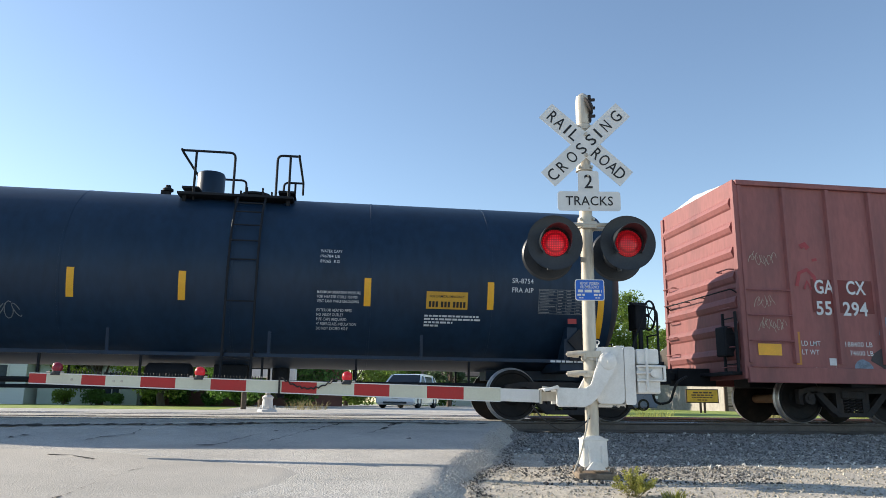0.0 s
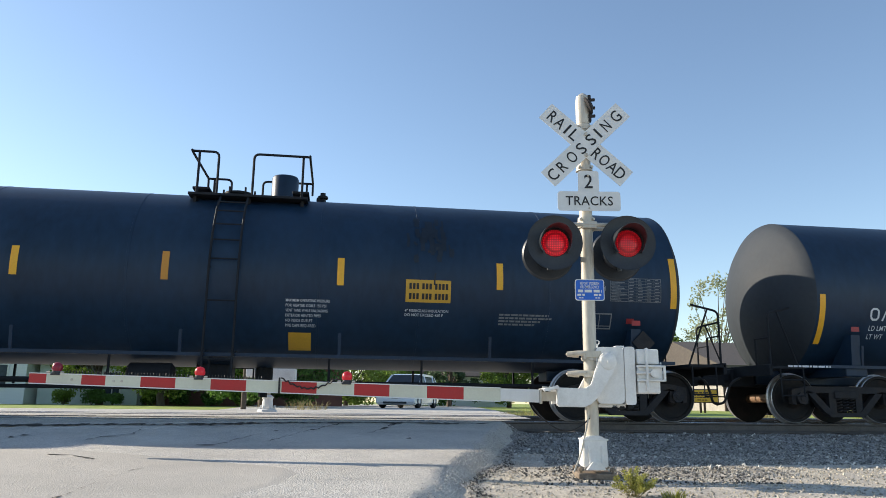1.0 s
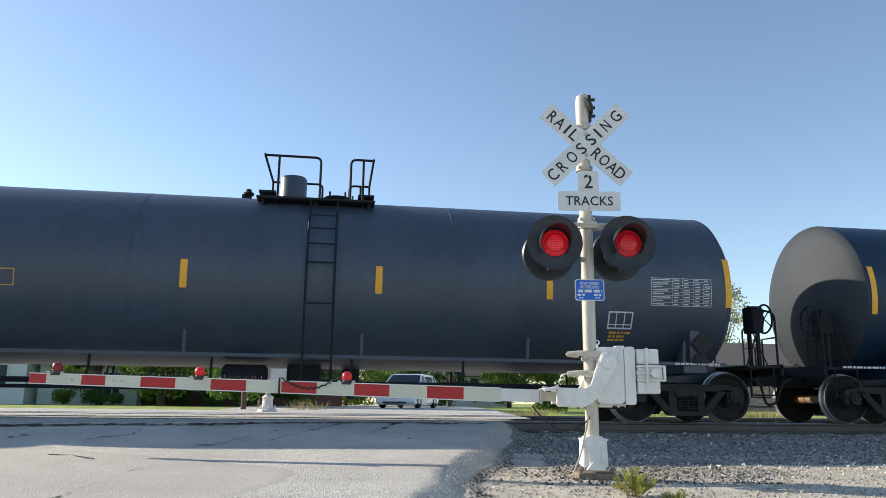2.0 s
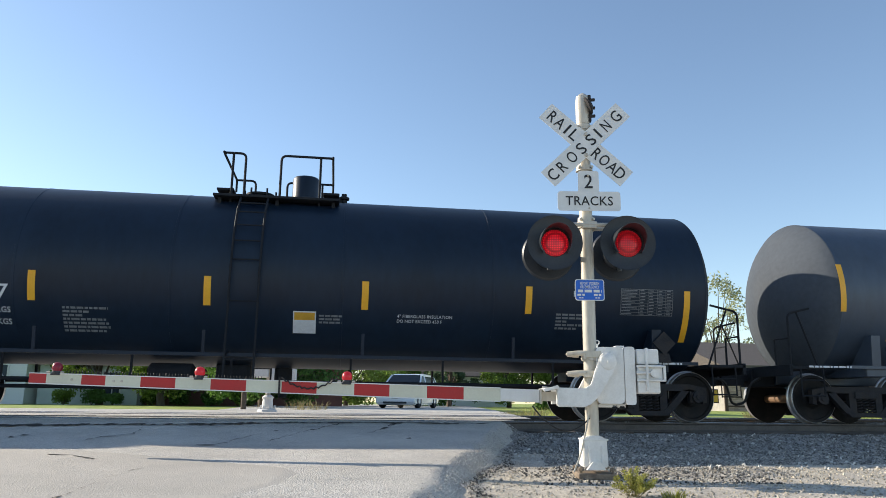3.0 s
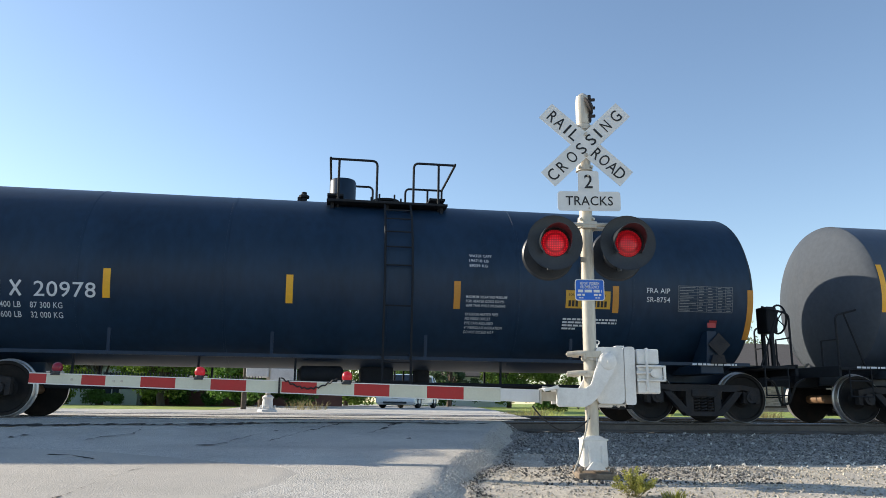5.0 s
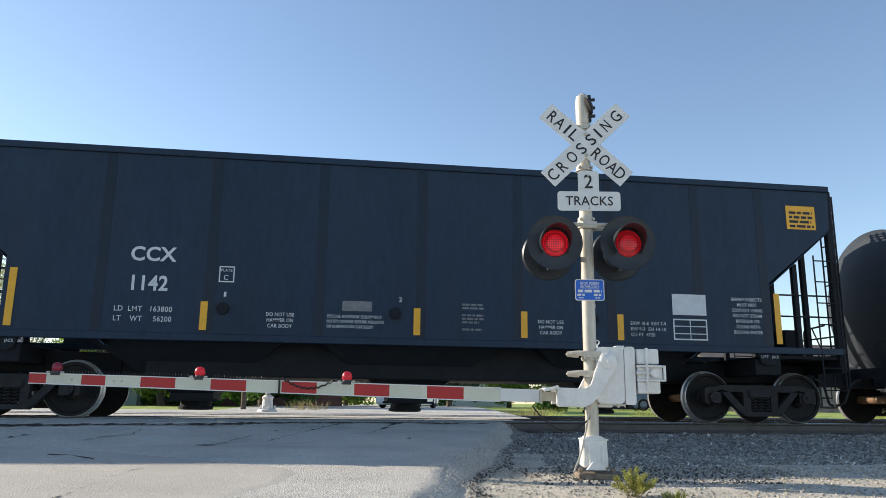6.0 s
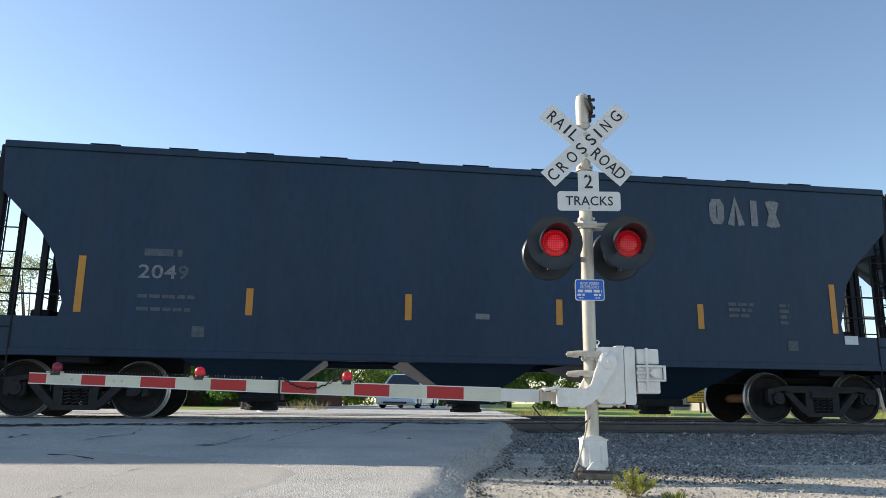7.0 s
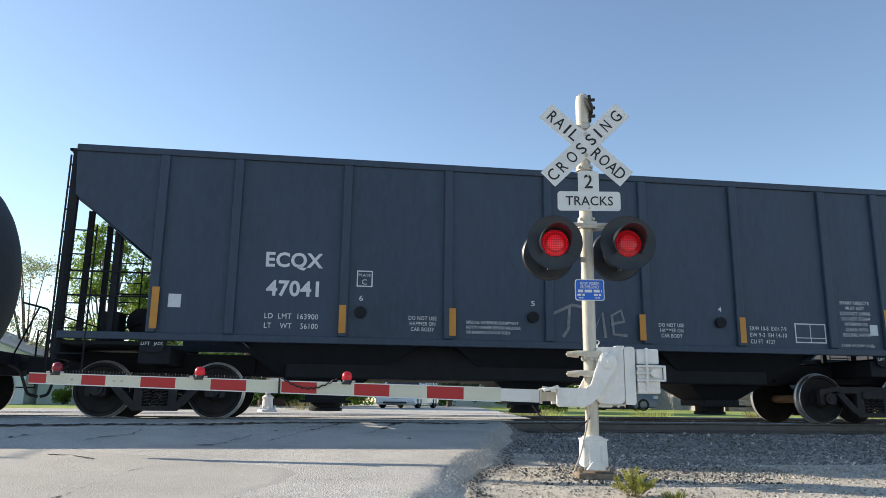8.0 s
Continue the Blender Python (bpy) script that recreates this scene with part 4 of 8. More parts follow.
for k in range(46):
    x, z = rnd.gauss(0.3, 0.16), 1.0 - abs(rnd.gauss(0, 0.42))
    w, h = rnd.uniform(0.02, 0.09), rnd.uniform(0.04, 0.28)
    ribbon(bm, [(x, z), (x + rnd.uniform(-0.02, 0.02), z - h / 2), (x + rnd.uniform(-0.03, 0.03), z - h)], w)
tagged(part("oil_stains", onto_side(bm, -17.05 - T2X, 2.55, S), M_OIL, t2), kind="stuff")

# tank car 3
T3X = -37.685
t3 = tank_car("tank_car", "faded grey-black tank car with yellow stencils", T3X, 7.375, 8.06, 0.58, M_TANK_GREY, 9.3, (-0.5, 1.6, 0.07, -0.75, 0.7, (-0.4, -0.15, 0.6), (1.56, 1.38, 1.15)), -1, (-5.2, -2.4, 0.9, 3.0, 5.6), tags=False, brake=1)
for x, z0, z1 in ((-29.64, 2.05, 2.95), (-33.0, 2.1, 2.57), (-36.0, 2.1, 2.57), (-39.2, 2.1, 2.57), (-42.3, 2.1, 2.57), (-45.68, 2.05, 2.95)):
    stripe(t3, x - T3X, z0, z1, S, M_STRIPE)
letters(t3, "NATX 250609", -44.69 - T3X, 2.07, 1.82, 0.23, S, M_LETTER_YELLOW)
letters(t3, "THE TANK CAR PEOPLE", -44.69 - T3X, 1.9, 1.0, 0.075, S, M_LETTER_YELLOW)
letters(t3, "LD LMT  185300 LB  84 050 KG", -44.69 - T3X, 1.69, 1.4, 0.08, S, M_LETTER_YELLOW)
letters(t3, "LT WT     77700 LB  35 250 KG", -44.69 - T3X, 1.54, 1.4, 0.08, S, M_LETTER_YELLOW)
data_table(t3, -31.12 - T3X, 2.05, 1.15, 0.5, S, M_LETTER)
part("square_frame", onto_side(frame_lines(0.46, 0.3, 0.025, (0.25,), (0.33, 0.66)), -31.9 - T3X, 1.63, S), M_LETTER, t3)
part("square_frame", onto_side(frame_lines(0.27, 0.27, 0.015, (), ()), -42.05 - T3X, 2.05, S), M_LETTER_YELLOW, t3)
small_print(t3, -31.85 - T3X, 1.55, (0.4, 0.3, 0.32), 0.035, S, M_LETTER_YELLOW, 22)

# tank car 4
T4X = -55.865
t4 = tank_car("tank_car", "deep black tank car with clean yellow stripes and white stencils", T4X, 6.495, 7.36, 0.45, M_TANK_DEEP, 8.4, (-1.4, 0.8, 0.15, 0.89, -0.685, (0.66, 0.44, -0.27), (-1.28, -1.12, -0.9)), 1, (-4.4, -2.0, 0.8, 3.4, 5.2), tags=False, shift=0.12)
for x, z0, z1 in ((-62.8, 1.42, 2.3), (-59.86, 1.83, 2.3), (-57.15, 1.83, 2.3), (-54.56, 1.83, 2.3), (-51.71, 1.84, 2.31), (-48.78, 1.43, 2.32)):
    stripe(t4, x - T4X, z0, z1, S, M_STRIPE)
mark_blocks(t4, -62.13 - T4X, 1.85, 0.86, 0.225, S, M_LETTER)
letters(t4, "68497", -61.18 - T4X, 1.85, 0.98, 0.225, S, M_LETTER)
letters(t4, "LD  LMT   190900  LBS    86600  KGS", -62.08 - T4X, 1.64, 1.9, 0.085, S, M_LETTER)
letters(t4, "LT    WT     72100  LBS    32700  KGS", -62.08 - T4X, 1.46, 1.9, 0.085, S, M_LETTER)
plate(t4, "red_tag", -61.85 - T4X, 1.33, 0.16, 0.09, S, M_RED_TAG)
small_print(t4, -59.4 - T4X, 1.72, (0.7, 0.4, 0.3, 0.66, 0.7, 0.72, 0.66), 0.033, S, M_LETTER_DIM, 31)
plate(t4, "yellow_label", -55.75 - T4X, 1.43, 0.38, 0.35, S, M_LETTER)
plate(t4, "yellow_label_top", -55.73 - T4X, 1.64, 0.34, 0.12, lambda x, z: S(x, z) - 0.004, M_PLACARD)
small_print(t4, -55.32 - T4X, 1.7, (0.4, 0.35, 0.38), 0.03, S, M_LETTER_DIM, 33)
letters(t4, "4\" FIBERGLASS INSULATION", -54.0 - T4X, 1.72, 0.95, 0.05, S, M_LETTER)
letters(t4, "DO NOT EXCEED 450 F", -54.0 - T4X, 1.64, 0.78, 0.05, S, M_LETTER)
letters(t4, "FRA AIP", -50.9 - T4X, 2.16, 0.52, 0.1, S, M_LETTER)
small_print(t4, -51.2 - T4X, 1.83, (0.6, 0.6, 0.2, 0.55, 0.4), 0.033, S, M_LETTER_DIM, 35)
data_table(t4, -50.03 - T4X, 1.87, 0.98, 0.46, S, M_LETTER_DIM, 9)

# tank car 5
T5X = -73.685
t5 = tank_car("tank_car", "grey-black tank car with graffiti and yellow stencils", T5X, 7.095, 7.99, 0.4, M_TANK_GREY, 9.0, (-0.45, 1.6, 0.07, -0.75, 0.69, (-0.36, -0.14, 0.6), (1.54, 1.36, 1.15)), -1, (-5.4, -2.9, -0.9, 1.2, 3.3, 5.4), tags=False, shift=0.06, brake=1)
for x, z0, z1 in ((-81.51, 2.06, 2.98), (-78.15, 2.09, 2.56), (-75.06, 2.09, 2.56), (-71.89, 2.09, 2.56), (-68.9, 2.09, 2.56), (-65.84, 2.05, 2.95)):
    stripe(t5, x - T5X, z0, z1, S, M_STRIPE)
letters(t5, "C", -77.65 - T5X, 2.09, 0.07, 0.08, S, M_LETTER)
letters(t5, "PLATE", -77.71 - T5X, 2.24, 0.19, 0.04, S, M_LETTER)
letters(t5, "NATX 250912", -80.37 - T5X, 2.06, 1.8, 0.23, S, M_LETTER_YELLOW)
letters(t5, "THE TANK CAR PEOPLE", -80.37 - T5X, 1.89, 1.0, 0.075, S, M_LETTER_YELLOW)
letters(t5, "LD LMT  186400 LB  84 550 KG", -80.37 - T5X, 1.69, 1.5, 0.08, S, M_LETTER_YELLOW)
letters(t5, "LT WT     76600 LB  34 750 KG", -80.37 - T5X, 1.54, 1.5, 0.08, S, M_LETTER_YELLOW)
part("square_frame", onto_side(frame_lines(0.27, 0.27, 0.015, (), ()), -77.75 - T5X, 2.04, S), M_LETTER, t5)
data_table(t5, -67.35 - T5X, 2.05, 1.1, 0.5, S, M_LETTER)
part("square_frame", onto_side(frame_lines(0.46, 0.3, 0.025, (0.25,), (0.33, 0.66)), -68.15 - T5X, 1.63, S), M_LETTER, t5)
small_print(t5, -72.0 - T5X, 2.0, (0.4, 0, 0.36, 0, 0.6), 0.035, S, M_LETTER_YELLOW, 41)
small_print(t5, -71.4 - T5X, 2.0, (0.5, 0.45), 0.035, S, M_LETTER_YELLOW, 42)
bm = bmesh.new()
for k, (x0, w, h) in enumerate(((0.0, 0.34, 0.34), (0.36, 0.26, 0.3), (0.62, 0.25, 0.32), (0.86, 0.26, 0.3), (1.1, 0.24, 0.36), (1.32, 0.36, 0.5))):
    ribbon(bm, [(x0 + w / 2 + w / 2 * math.cos(a), 0.42 + h / 2 + h / 2 * math.sin(a * (1 + 0.2 * (k % 3)))) for a in [0.4 + i / 12 * 5.2 for i in range(13)]], 0.1)
ribbon(bm, [(0.1, 0.12), (0.5, 0.2), (0.3, 0.05), (0.8, 0.2), (0.65, 0.02), (0.9, 0.12), (1.4, 0.18)], 0.05)
rg = random.Random(77)
for k in range(26):
    x, z = rg.uniform(0.1, 1.5), rg.uniform(0.35, 0.95)
    ribbon(bm, [(x, z), (x + rg.uniform(0.05, 0.2), z + rg.uniform(-0.03, 0.05)), (x + rg.uniform(0.2, 0.35), z + rg.uniform(-0.02, 0.08))], rg.uniform(0.02, 0.06))
for v in bm.verts:
    v.co.y *= 0.74
part("graffiti", onto_side(bm, -75.3 - T5X, 1.3, S), M_GRAFFITI, t5, "pale blue spray-painted scrawl")
bm = bmesh.new()
for k in range(9):
    ribbon(bm, [(0.3 * k + 0.13 * math.cos(a), 0.25 + 0.08 * math.sin(a * 1.4 + k)) for a in [i / 10 * 5.0 for i in range(11)]], 0.06)
part("graffiti", onto_side(bm, -70.95 - T5X, 1.55, S), M_RUST_STAIN, t5, "faint rusty spray-painted scrawl")
bm = bmesh.new()
for k in range(8):
    ribbon(bm, [(0.3 * k + 0.13 * math.cos(a), 0.2 + 0.06 * math.sin(a * 1.4 + k)) for a in [i / 10 * 5.0 for i in range(11)]], 0.05)
part("graffiti", onto_side(bm, -77.3 - T5X, 1.6, S), M_RUST_STAIN, t5, "faint rusty spray-painted scrawl")

# tank car 6
T6X = -91.465
t6 = tank_car("tank_car", "black tank car with dark spill stains below its platform", T6X, 6.465, 7.28, 0.48, M_TANK, 8.35, (-0.5, 1.7, -0.22, -0.95, 0.78, (-0.46, -0.3, 0.4), (1.85, 1.55, 1.08)), -1, (-4.4, -2.1, 0.6, 2.9, 5.0), brake=1)
for x, z0, z1 in ((-98.6, 1.47, 2.36), (-95.4, 1.9, 2.37), (-92.5, 1.9, 2.37), (-89.66, 1.89, 2.36), (-86.8, 1.9, 2.37), (-84.23, 1.5, 2.38)):
    stripe(t6, x - T6X, z0, z1, S, M_STRIPE_OLD if x > -90 else M_STRIPE)
mark_blocks(t6, -97.6 - T6X, 1.9, 0.98, 0.235, S, M_LETTER)
letters(t6, "20978", -96.5 - T6X, 1.9, 0.94, 0.235, S, M_LETTER)
letters(t6, "LD LMT  192400 LB    87 300 KG", -97.62 - T6X, 1.72, 1.55, 0.09, S, M_LETTER)
letters(t6, "LT WT     70600 LB    32 000 KG", -97.62 - T6X, 1.57, 1.55, 0.09, S, M_LETTER)
letters(t6, "WATER CAPY", -89.45 - T6X, 2.8, 0.4, 0.05, S, M_LETTER)
letters(t6, "196718 LB", -89.45 - T6X, 2.71, 0.34, 0.05, S, M_LETTER)
letters(t6, "89239 KG", -89.45 - T6X, 2.62, 0.32, 0.05, S, M_LETTER)
stencil(t6, -89.5 - T6X, 2.08, HEATER_LINES, 0.045, 0.073, S, M_LETTER)
plate(t6, "phone_panel", -87.72 - T6X, 1.96, 0.82, 0.31, S, M_PLACARD)
digit_bars(t6, -87.67 - T6X, 1.99, (3, 3, 4), 0.105, raised, M_BLACK)
letters(t6, "FOR CHEMICAL EMERGENCY", -87.66 - T6X, 2.17, 0.68, 0.045, raised, M_BLACK)
small_print(t6, -87.75 - T6X, 1.76, (1.0, 1.0, 0.5, 0.25), 0.03, S, M_LETTER, 47)
letters(t6, "FRA AIP", -86.22 - T6X, 2.27, 0.44, 0.09, S, M_LETTER)
letters(t6, "SR-8754", -86.22 - T6X, 2.11, 0.44, 0.09, S, M_LETTER)
data_table(t6, -85.62 - T6X, 1.96, 1.05, 0.46, S)
plate(t6, "red_tag", -85.0 - T6X, 1.73, 0.15, 0.09, S, M_RED_TAG)
bm = bmesh.new()
for k in range(40):
    x, z = rnd.gauss(0.4, 0.22), 0.9 - abs(rnd.gauss(0, 0.3))
    w, h = rnd.uniform(0.03, 0.1), rnd.uniform(0.04, 0.2)
    ribbon(bm, [(x, z), (x + rnd.uniform(-0.02, 0.02), z - h / 2), (x + rnd.uniform(-0.03, 0.03), z - h)], w)
tagged(part("oil_stains", onto_side(bm, -87.6 - T6X, 2.55, S), M_OIL, t6), kind="stuff")

# tank car 7, of which the leading end comes into view last
T7X = -160.36
t7 = tank_car("tank_car", "black tank car closing the visible part of the train", T7X, 6.47, 7.35, 0.45, M_TANK_GREY, 8.35, (-1.45, 0.62, 0.13, 0.86, -0.655, (0.62, 0.5, -0.38), (-1.46, -1.34, -1.0)), 1, (-4.4, 0.6, 5.0))
stripe(t7, 7.0, 1.45, 2.35, S, M_STRIPE)


# ---- covered hoppers ----
def hopper(name, label, x0, half_tc, end, paint, posts, curved, bays, sill, hatches, gap=2.05):
    """A covered hopper: sheathed body with slope sheets, open end frames with ladders, roof hatches, bays with outlet gates."""
    c = car_thing(name, label, "covered hopper", x0)
    W2, EAVE, PEAK = 1.45, 4.44, 4.66
    inner = end - 1.38
    # side wall: cut away below the slope sheets at the ends
    if curved:
        cut = [(end, EAVE), (end - 0.05, 3.62), (end - 0.71, 2.97), (end - 0.97, 2.56), (end - 1.16, 1.81), (end - 1.12, 1.58), (end - 1.12, sill)]
    else:
        cut = [(end, EAVE), (end - 0.05, 3.62), (inner, 2.55), (inner, sill)]
    outline = cut + [(-x, z) for x, z in reversed(cut)]
    for s in (-1, 1):
        bm = bmesh.new()
        if curved:
            prism(bm, outline, "y", s * W2 - 0.02, s * W2 + 0.02)
            prism(bm, [(-end + 0.0, 1.58), (end, 1.58), (end, sill), (-end, sill)], "y", s * (W2 + 0.03) - 0.015, s * (W2 + 0.03) + 0.015)
        else:
            prism(bm, outline, "y", s * W2 - 0.02, s * W2 + 0.02)
        part("side_wall", bm, paint, c)
        bm = bmesh.new()
        box(bm, -end, end, s * W2 - 0.05 if s > 0 else s * W2 - 0.06, s * W2 + 0.06 if s > 0 else s * W2 + 0.05, EAVE - 0.08, EAVE + 0.04, 0.02)
        part("top_chord", bm, paint, c)
        bm = bmesh.new()
        box(bm, -end, end, s * W2 - 0.06, s * W2 + 0.06, sill - 0.1, sill + 0.02, 0.012)
        part("side_sill", bm, paint, c)
        for x in posts:
            bm = bmesh.new()
            box(bm, x - 0.075, x + 0.075, s * W2 - (0.09 if s < 0 else 0), s * W2 + (0.09 if s > 0 else 0), sill + 0.02, EAVE - 0.085, 0.02)
            part("side_post", bm, paint, c)
    bm = bmesh.new()
    prism(bm, [(-W2 - 0.03, EAVE + 0.02), (-0.75, PEAK - 0.03), (0.75, PEAK - 0.03), (W2 + 0.03, EAVE + 0.02), (W2 - 0.1, EAVE - 0.02), (-W2 + 0.1, EAVE - 0.02)], "x", -end, end)
    part("roof", bm, paint, c)
    for k, x in enumerate(hatches):
        bm = bmesh.new()
        box(bm, x - 0.22, x + 0.22, -0.97, -0.53, PEAK - 0.1, PEAK + 0.004, 0.02)
        box(bm, x - 0.25, x + 0.25, -1.0, -0.5, PEAK, PEAK + 0.012, 0.005)
        part("roof_hatch", bm, paint, c)
    for s in (-1, 1):
        # slope sheet at each end, down into the bays
        bm = bmesh.new()
        x1, z1, x2, z2 = s * (end - 0.05), 3.6 + (0.22 if curved else 0.0), s * (inner - 1.6), 1.15 + (0.22 if curved else 0.0)
        n = Vector((z1 - z2, 0, -(x1 - x2))).normalized() * 0.02
        prism(bm, [(x1, z1), (x2, z2), (x2 + n.x, z2 + n.z), (x1 + n.x, z1 + n.z)], "y", -W2 + 0.02, W2 - 0.02)
        part("slope_sheet", bm, paint, c)
        bm = bmesh.new()
        box(bm, min(x1, x1 + s * 0.05), max(x1, x1 + s * 0.05), -W2 + 0.03, W2 - 0.03, 3.6, EAVE)
        part("end_sheet", bm, M_END_PALE if curved else paint, c)
        # open end frame: corner posts, inner struts, ladder, platform, running board
        for q in (-1, 1):
            bm = bmesh.new()
            box(bm, s * end - 0.07, s * end + 0.07, q * 1.38 - 0.06, q * 1.38 + 0.06, 1.0, 4.4, 0.012)
            part("corner_post", bm, M_FRAME, c)
            for (x, y) in ((s * (end - 0.05), q * 0.55), (s * (inner + 0.62), q * 1.3)):
                bm = bmesh.new()
                box(bm, x - 0.045, x + 0.045, y - 0.045, y + 0.045, 1.2, 3.55 if abs(x) > end - 0.2 else 2.95)
                part("end_strut", bm, M_FRAME, c)
            bm = bmesh.new()
            lx = s * (end + 0.1)
            for y in (q * 1.42, q * 1.0):
                tube(bm, [(lx, y, 0.62), (lx, y, 4.3)], 0.017, 6)
            for k in range(10):
                tube(bm, [(lx, q * 1.42, 0.68 + 0.385 * k), (lx, q * 1.0, 0.68 + 0.385 * k)], 0.013, 6)
            part("end_ladder", bm, M_FRAME, c)
            bm = bmesh.new()
            sx0, sx1 = s * (end - 0.02), s * (end - 0.46)
            for x in (sx0, sx1):
                tube(bm, [(x, q * 1.5, 0.55), (x, q * 1.5, 3.1)], 0.015, 6)
            for k in range(7):
                tube(bm, [(sx0, q * 1.5, 0.6 + 0.4 * k), (sx1, q * 1.5, 0.6 + 0.4 * k)], 0.012, 6)
            part("side_ladder", bm, M_FRAME, c)
            bm = bmesh.new()
            for zz in (1.95, 2.35):
                tube(bm, [(s * (end - 0.03), q * 1.36, zz), (s * inner, q * 1.36, zz)], 0.016, 6)
            tube(bm, [(s * (end - 0.03), q * 1.36, 1.6), (s * (end - 0.03), -q * 0.0, 1.6)], 0.016, 6)
            part("grab_rail", bm, M_FRAME, c)
        bm = bmesh.new()
        box(bm, min(s * inner, s * (end + 0.12)), max(s * inner, s * (end + 0.12)), -1.4, 1.4, 1.16, 1.22, 0.006)
        box(bm, s * end - 0.05, s * end + 0.05, -1.45, 1.45, 0.92, 1.25, 0.01)
        part("end_platform", bm, M_FRAME, c)
        bm = bmesh.new()
        x1 = s * (end + 0.42)
        for k in range(9):
            y = -0.62 + k * 0.155
            box(bm, min(s * (end - 0.3), x1), max(s * (end - 0.3), x1), y - 0.02, y + 0.02, PEAK - 0.02, PEAK + 0.02)
        for k in range(5):
            x = s * (end - 0.25 + k * 0.16)
            box(bm, x - 0.012, x + 0.012, -0.64, 0.64, PEAK - 0.03, PEAK - 0.005)
        for q in (-0.55, 0.55):
            tube(bm, [(s * (end + 0.38), q, PEAK - 0.02), (s * (end + 0.02), q, 4.25)], 0.022, 6)
        tagged(part("running_board", bm, M_FRAME, c, "steel grating running board"), kind="stuff")
        bm = bmesh.new()
        cyl(bm, (s * (inner + 0.35), -0.5, 1.62), (s * (inner + 0.35), 0.35, 1.62), 0.24, 16)
        box(bm, s * (inner + 0.75) - 0.15, s * (inner + 0.75) + 0.15, -0.9, -0.45, 1.22, 1.75, 0.03)
        tube(bm, [(s * (inner + 0.35), -0.5, 1.6), (s * (inner + 0.75), -0.8, 1.4), (s * (end - 0.1), -0.9, 1.3)], 0.02, 6)
        part("brake_gear", bm, M_FRAME, c)
        bm = bmesh.new()
        box(bm, s * half_tc - 1.5, s * half_tc + 1.5, -0.3, 0.3, 0.74, 1.1, 0.02)
        box(bm, s * half_tc - 0.25, s * half_tc + 0.25, -1.4, 1.4, 0.86, 1.15, 0.02)
        part("stub_sill", bm, M_FRAME, c)
        if not curved:
            for q in (-1, 1):
                bm = bmesh.new()
                x = s * (inner - 0.1)
                prism(bm, [(x - 0.24, sill - 0.04), (x + 0.24, sill - 0.04), (x + 0.17, sill - 0.26), (x + 0.08, sill - 0.3), (x - 0.08, sill - 0.3), (x - 0.17, sill - 0.26)], "y", q * 1.44 - 0.03, q * 1.44 + 0.03)
                jack = part("jacking_bracket", bm, M_FRAME, c)
                if q < 0:
                    letters(jack, "LIFT", x - 0.17, sill - 0.18, 0.14, 0.05, lambda x, z: -1.474, M_LETTER)
                    letters(jack, "JACK", x + 0.03, sill - 0.18, 0.14, 0.05, lambda x, z: -1.474, M_LETTER)
    if not curved:
        bm = bmesh.new()
        box(bm, -4.45, 4.45, -0.95, 0.95, 0.69, 1.3, 0.03)
        box(bm, -half_tc + 1.2, half_tc - 1.2, -0.25, 0.25, 0.72, 1.1, 0.02)
        part("centre_sill", bm, M_FRAME, c)
    # bays: inverted pyramids with outlet gates
    for x, wl, wr in bays:
        bm = bmesh.new()
        top = [(x - wl, -1.3, sill - 0.05), (x + wr, -1.3, sill - 0.05), (x + wr, 1.3, sill - 0.05), (x - wl, 1.3, sill - 0.05)]
        bot = [(x - 0.3, -0.42, 0.38), (x + 0.3, -0.42, 0.38), (x + 0.3, 0.42, 0.38), (x - 0.3, 0.42, 0.38)]
        a, b = [bm.verts.new(p) for p in top], [bm.verts.new(p) for p in bot]
        for k in range(4):
            bm.faces.new((a[k], a[(k + 1) % 4], b[(k + 1) % 4], b[k]))
        bm.faces.new(b[::-1])
        bm.faces.new(a)
        bmesh.ops.recalc_face_normals(bm, faces=bm.faces[:])
        bay = part("hopper_bay", bm, paint if curved else M_FRAME, c)
        bm = bmesh.new()
        box(bm, x - 0.36, x + 0.36, -0.5, 0.5, 0.3, 0.42, 0.02)
        lathe(bm, [(0.27, 0.3), (0.27, 0.2), (0.3, 0.19), (0.3, 0.14), (0.22, 0.13), (0.0, 0.13)], Matrix.Translation((x, 0, 0)), 20)
        tube(bm, [(x - 0.45, -0.55, 0.3), (x + 0.45, -0.55, 0.3)], 0.02, 6)
        part("outlet_gate", bm, M_FRAME, bay)
    couplers(c, half_tc + gap)
    truck(c, -half_tc)
    truck(c, half_tc)
    return c


def flat_side(x, z):
    return -1.474


H1X = -108.715
h1 = hopper("covered_hopper", "clean black covered hopper with smooth sides and white stencils", H1X, 6.5, 7.98, M_HOPPER, (), False, ((-3.75, 1.6, 1.6), (0.0, 1.6, 1.6), (3.75, 1.6, 1.6)), 1.34, ())
for x, z0, z1 in ((-115.18, 1.42, 2.35), (-112.2, 1.42, 1.89), (-108.68, 1.42, 1.88), (-106.8, 1.42, 1.88), (-105.04, 1.42, 1.88), (-102.0, 1.42, 2.35)):
    stripe(h1, x - H1X, z0, z1, flat_side, M_STRIPE)
# Shade of this shallow relief is put into the strips' darker colour.
for x in (-5.15, -3.42, -1.62, 0.1, 1.82, 3.52, 5.2, 6.5):
    bm = bmesh.new()
    box(bm, x - 0.085, x + 0.085, -1.4745, -1.465, 1.37, 4.36, 0.002)
    part("seam_strip", bm, M_TANK_DEEP, h1)
letters(h1, "CCX", -113.42 - H1X, 2.54, 0.72, 0.23, flat_side, M_LETTER, bold=0.035)
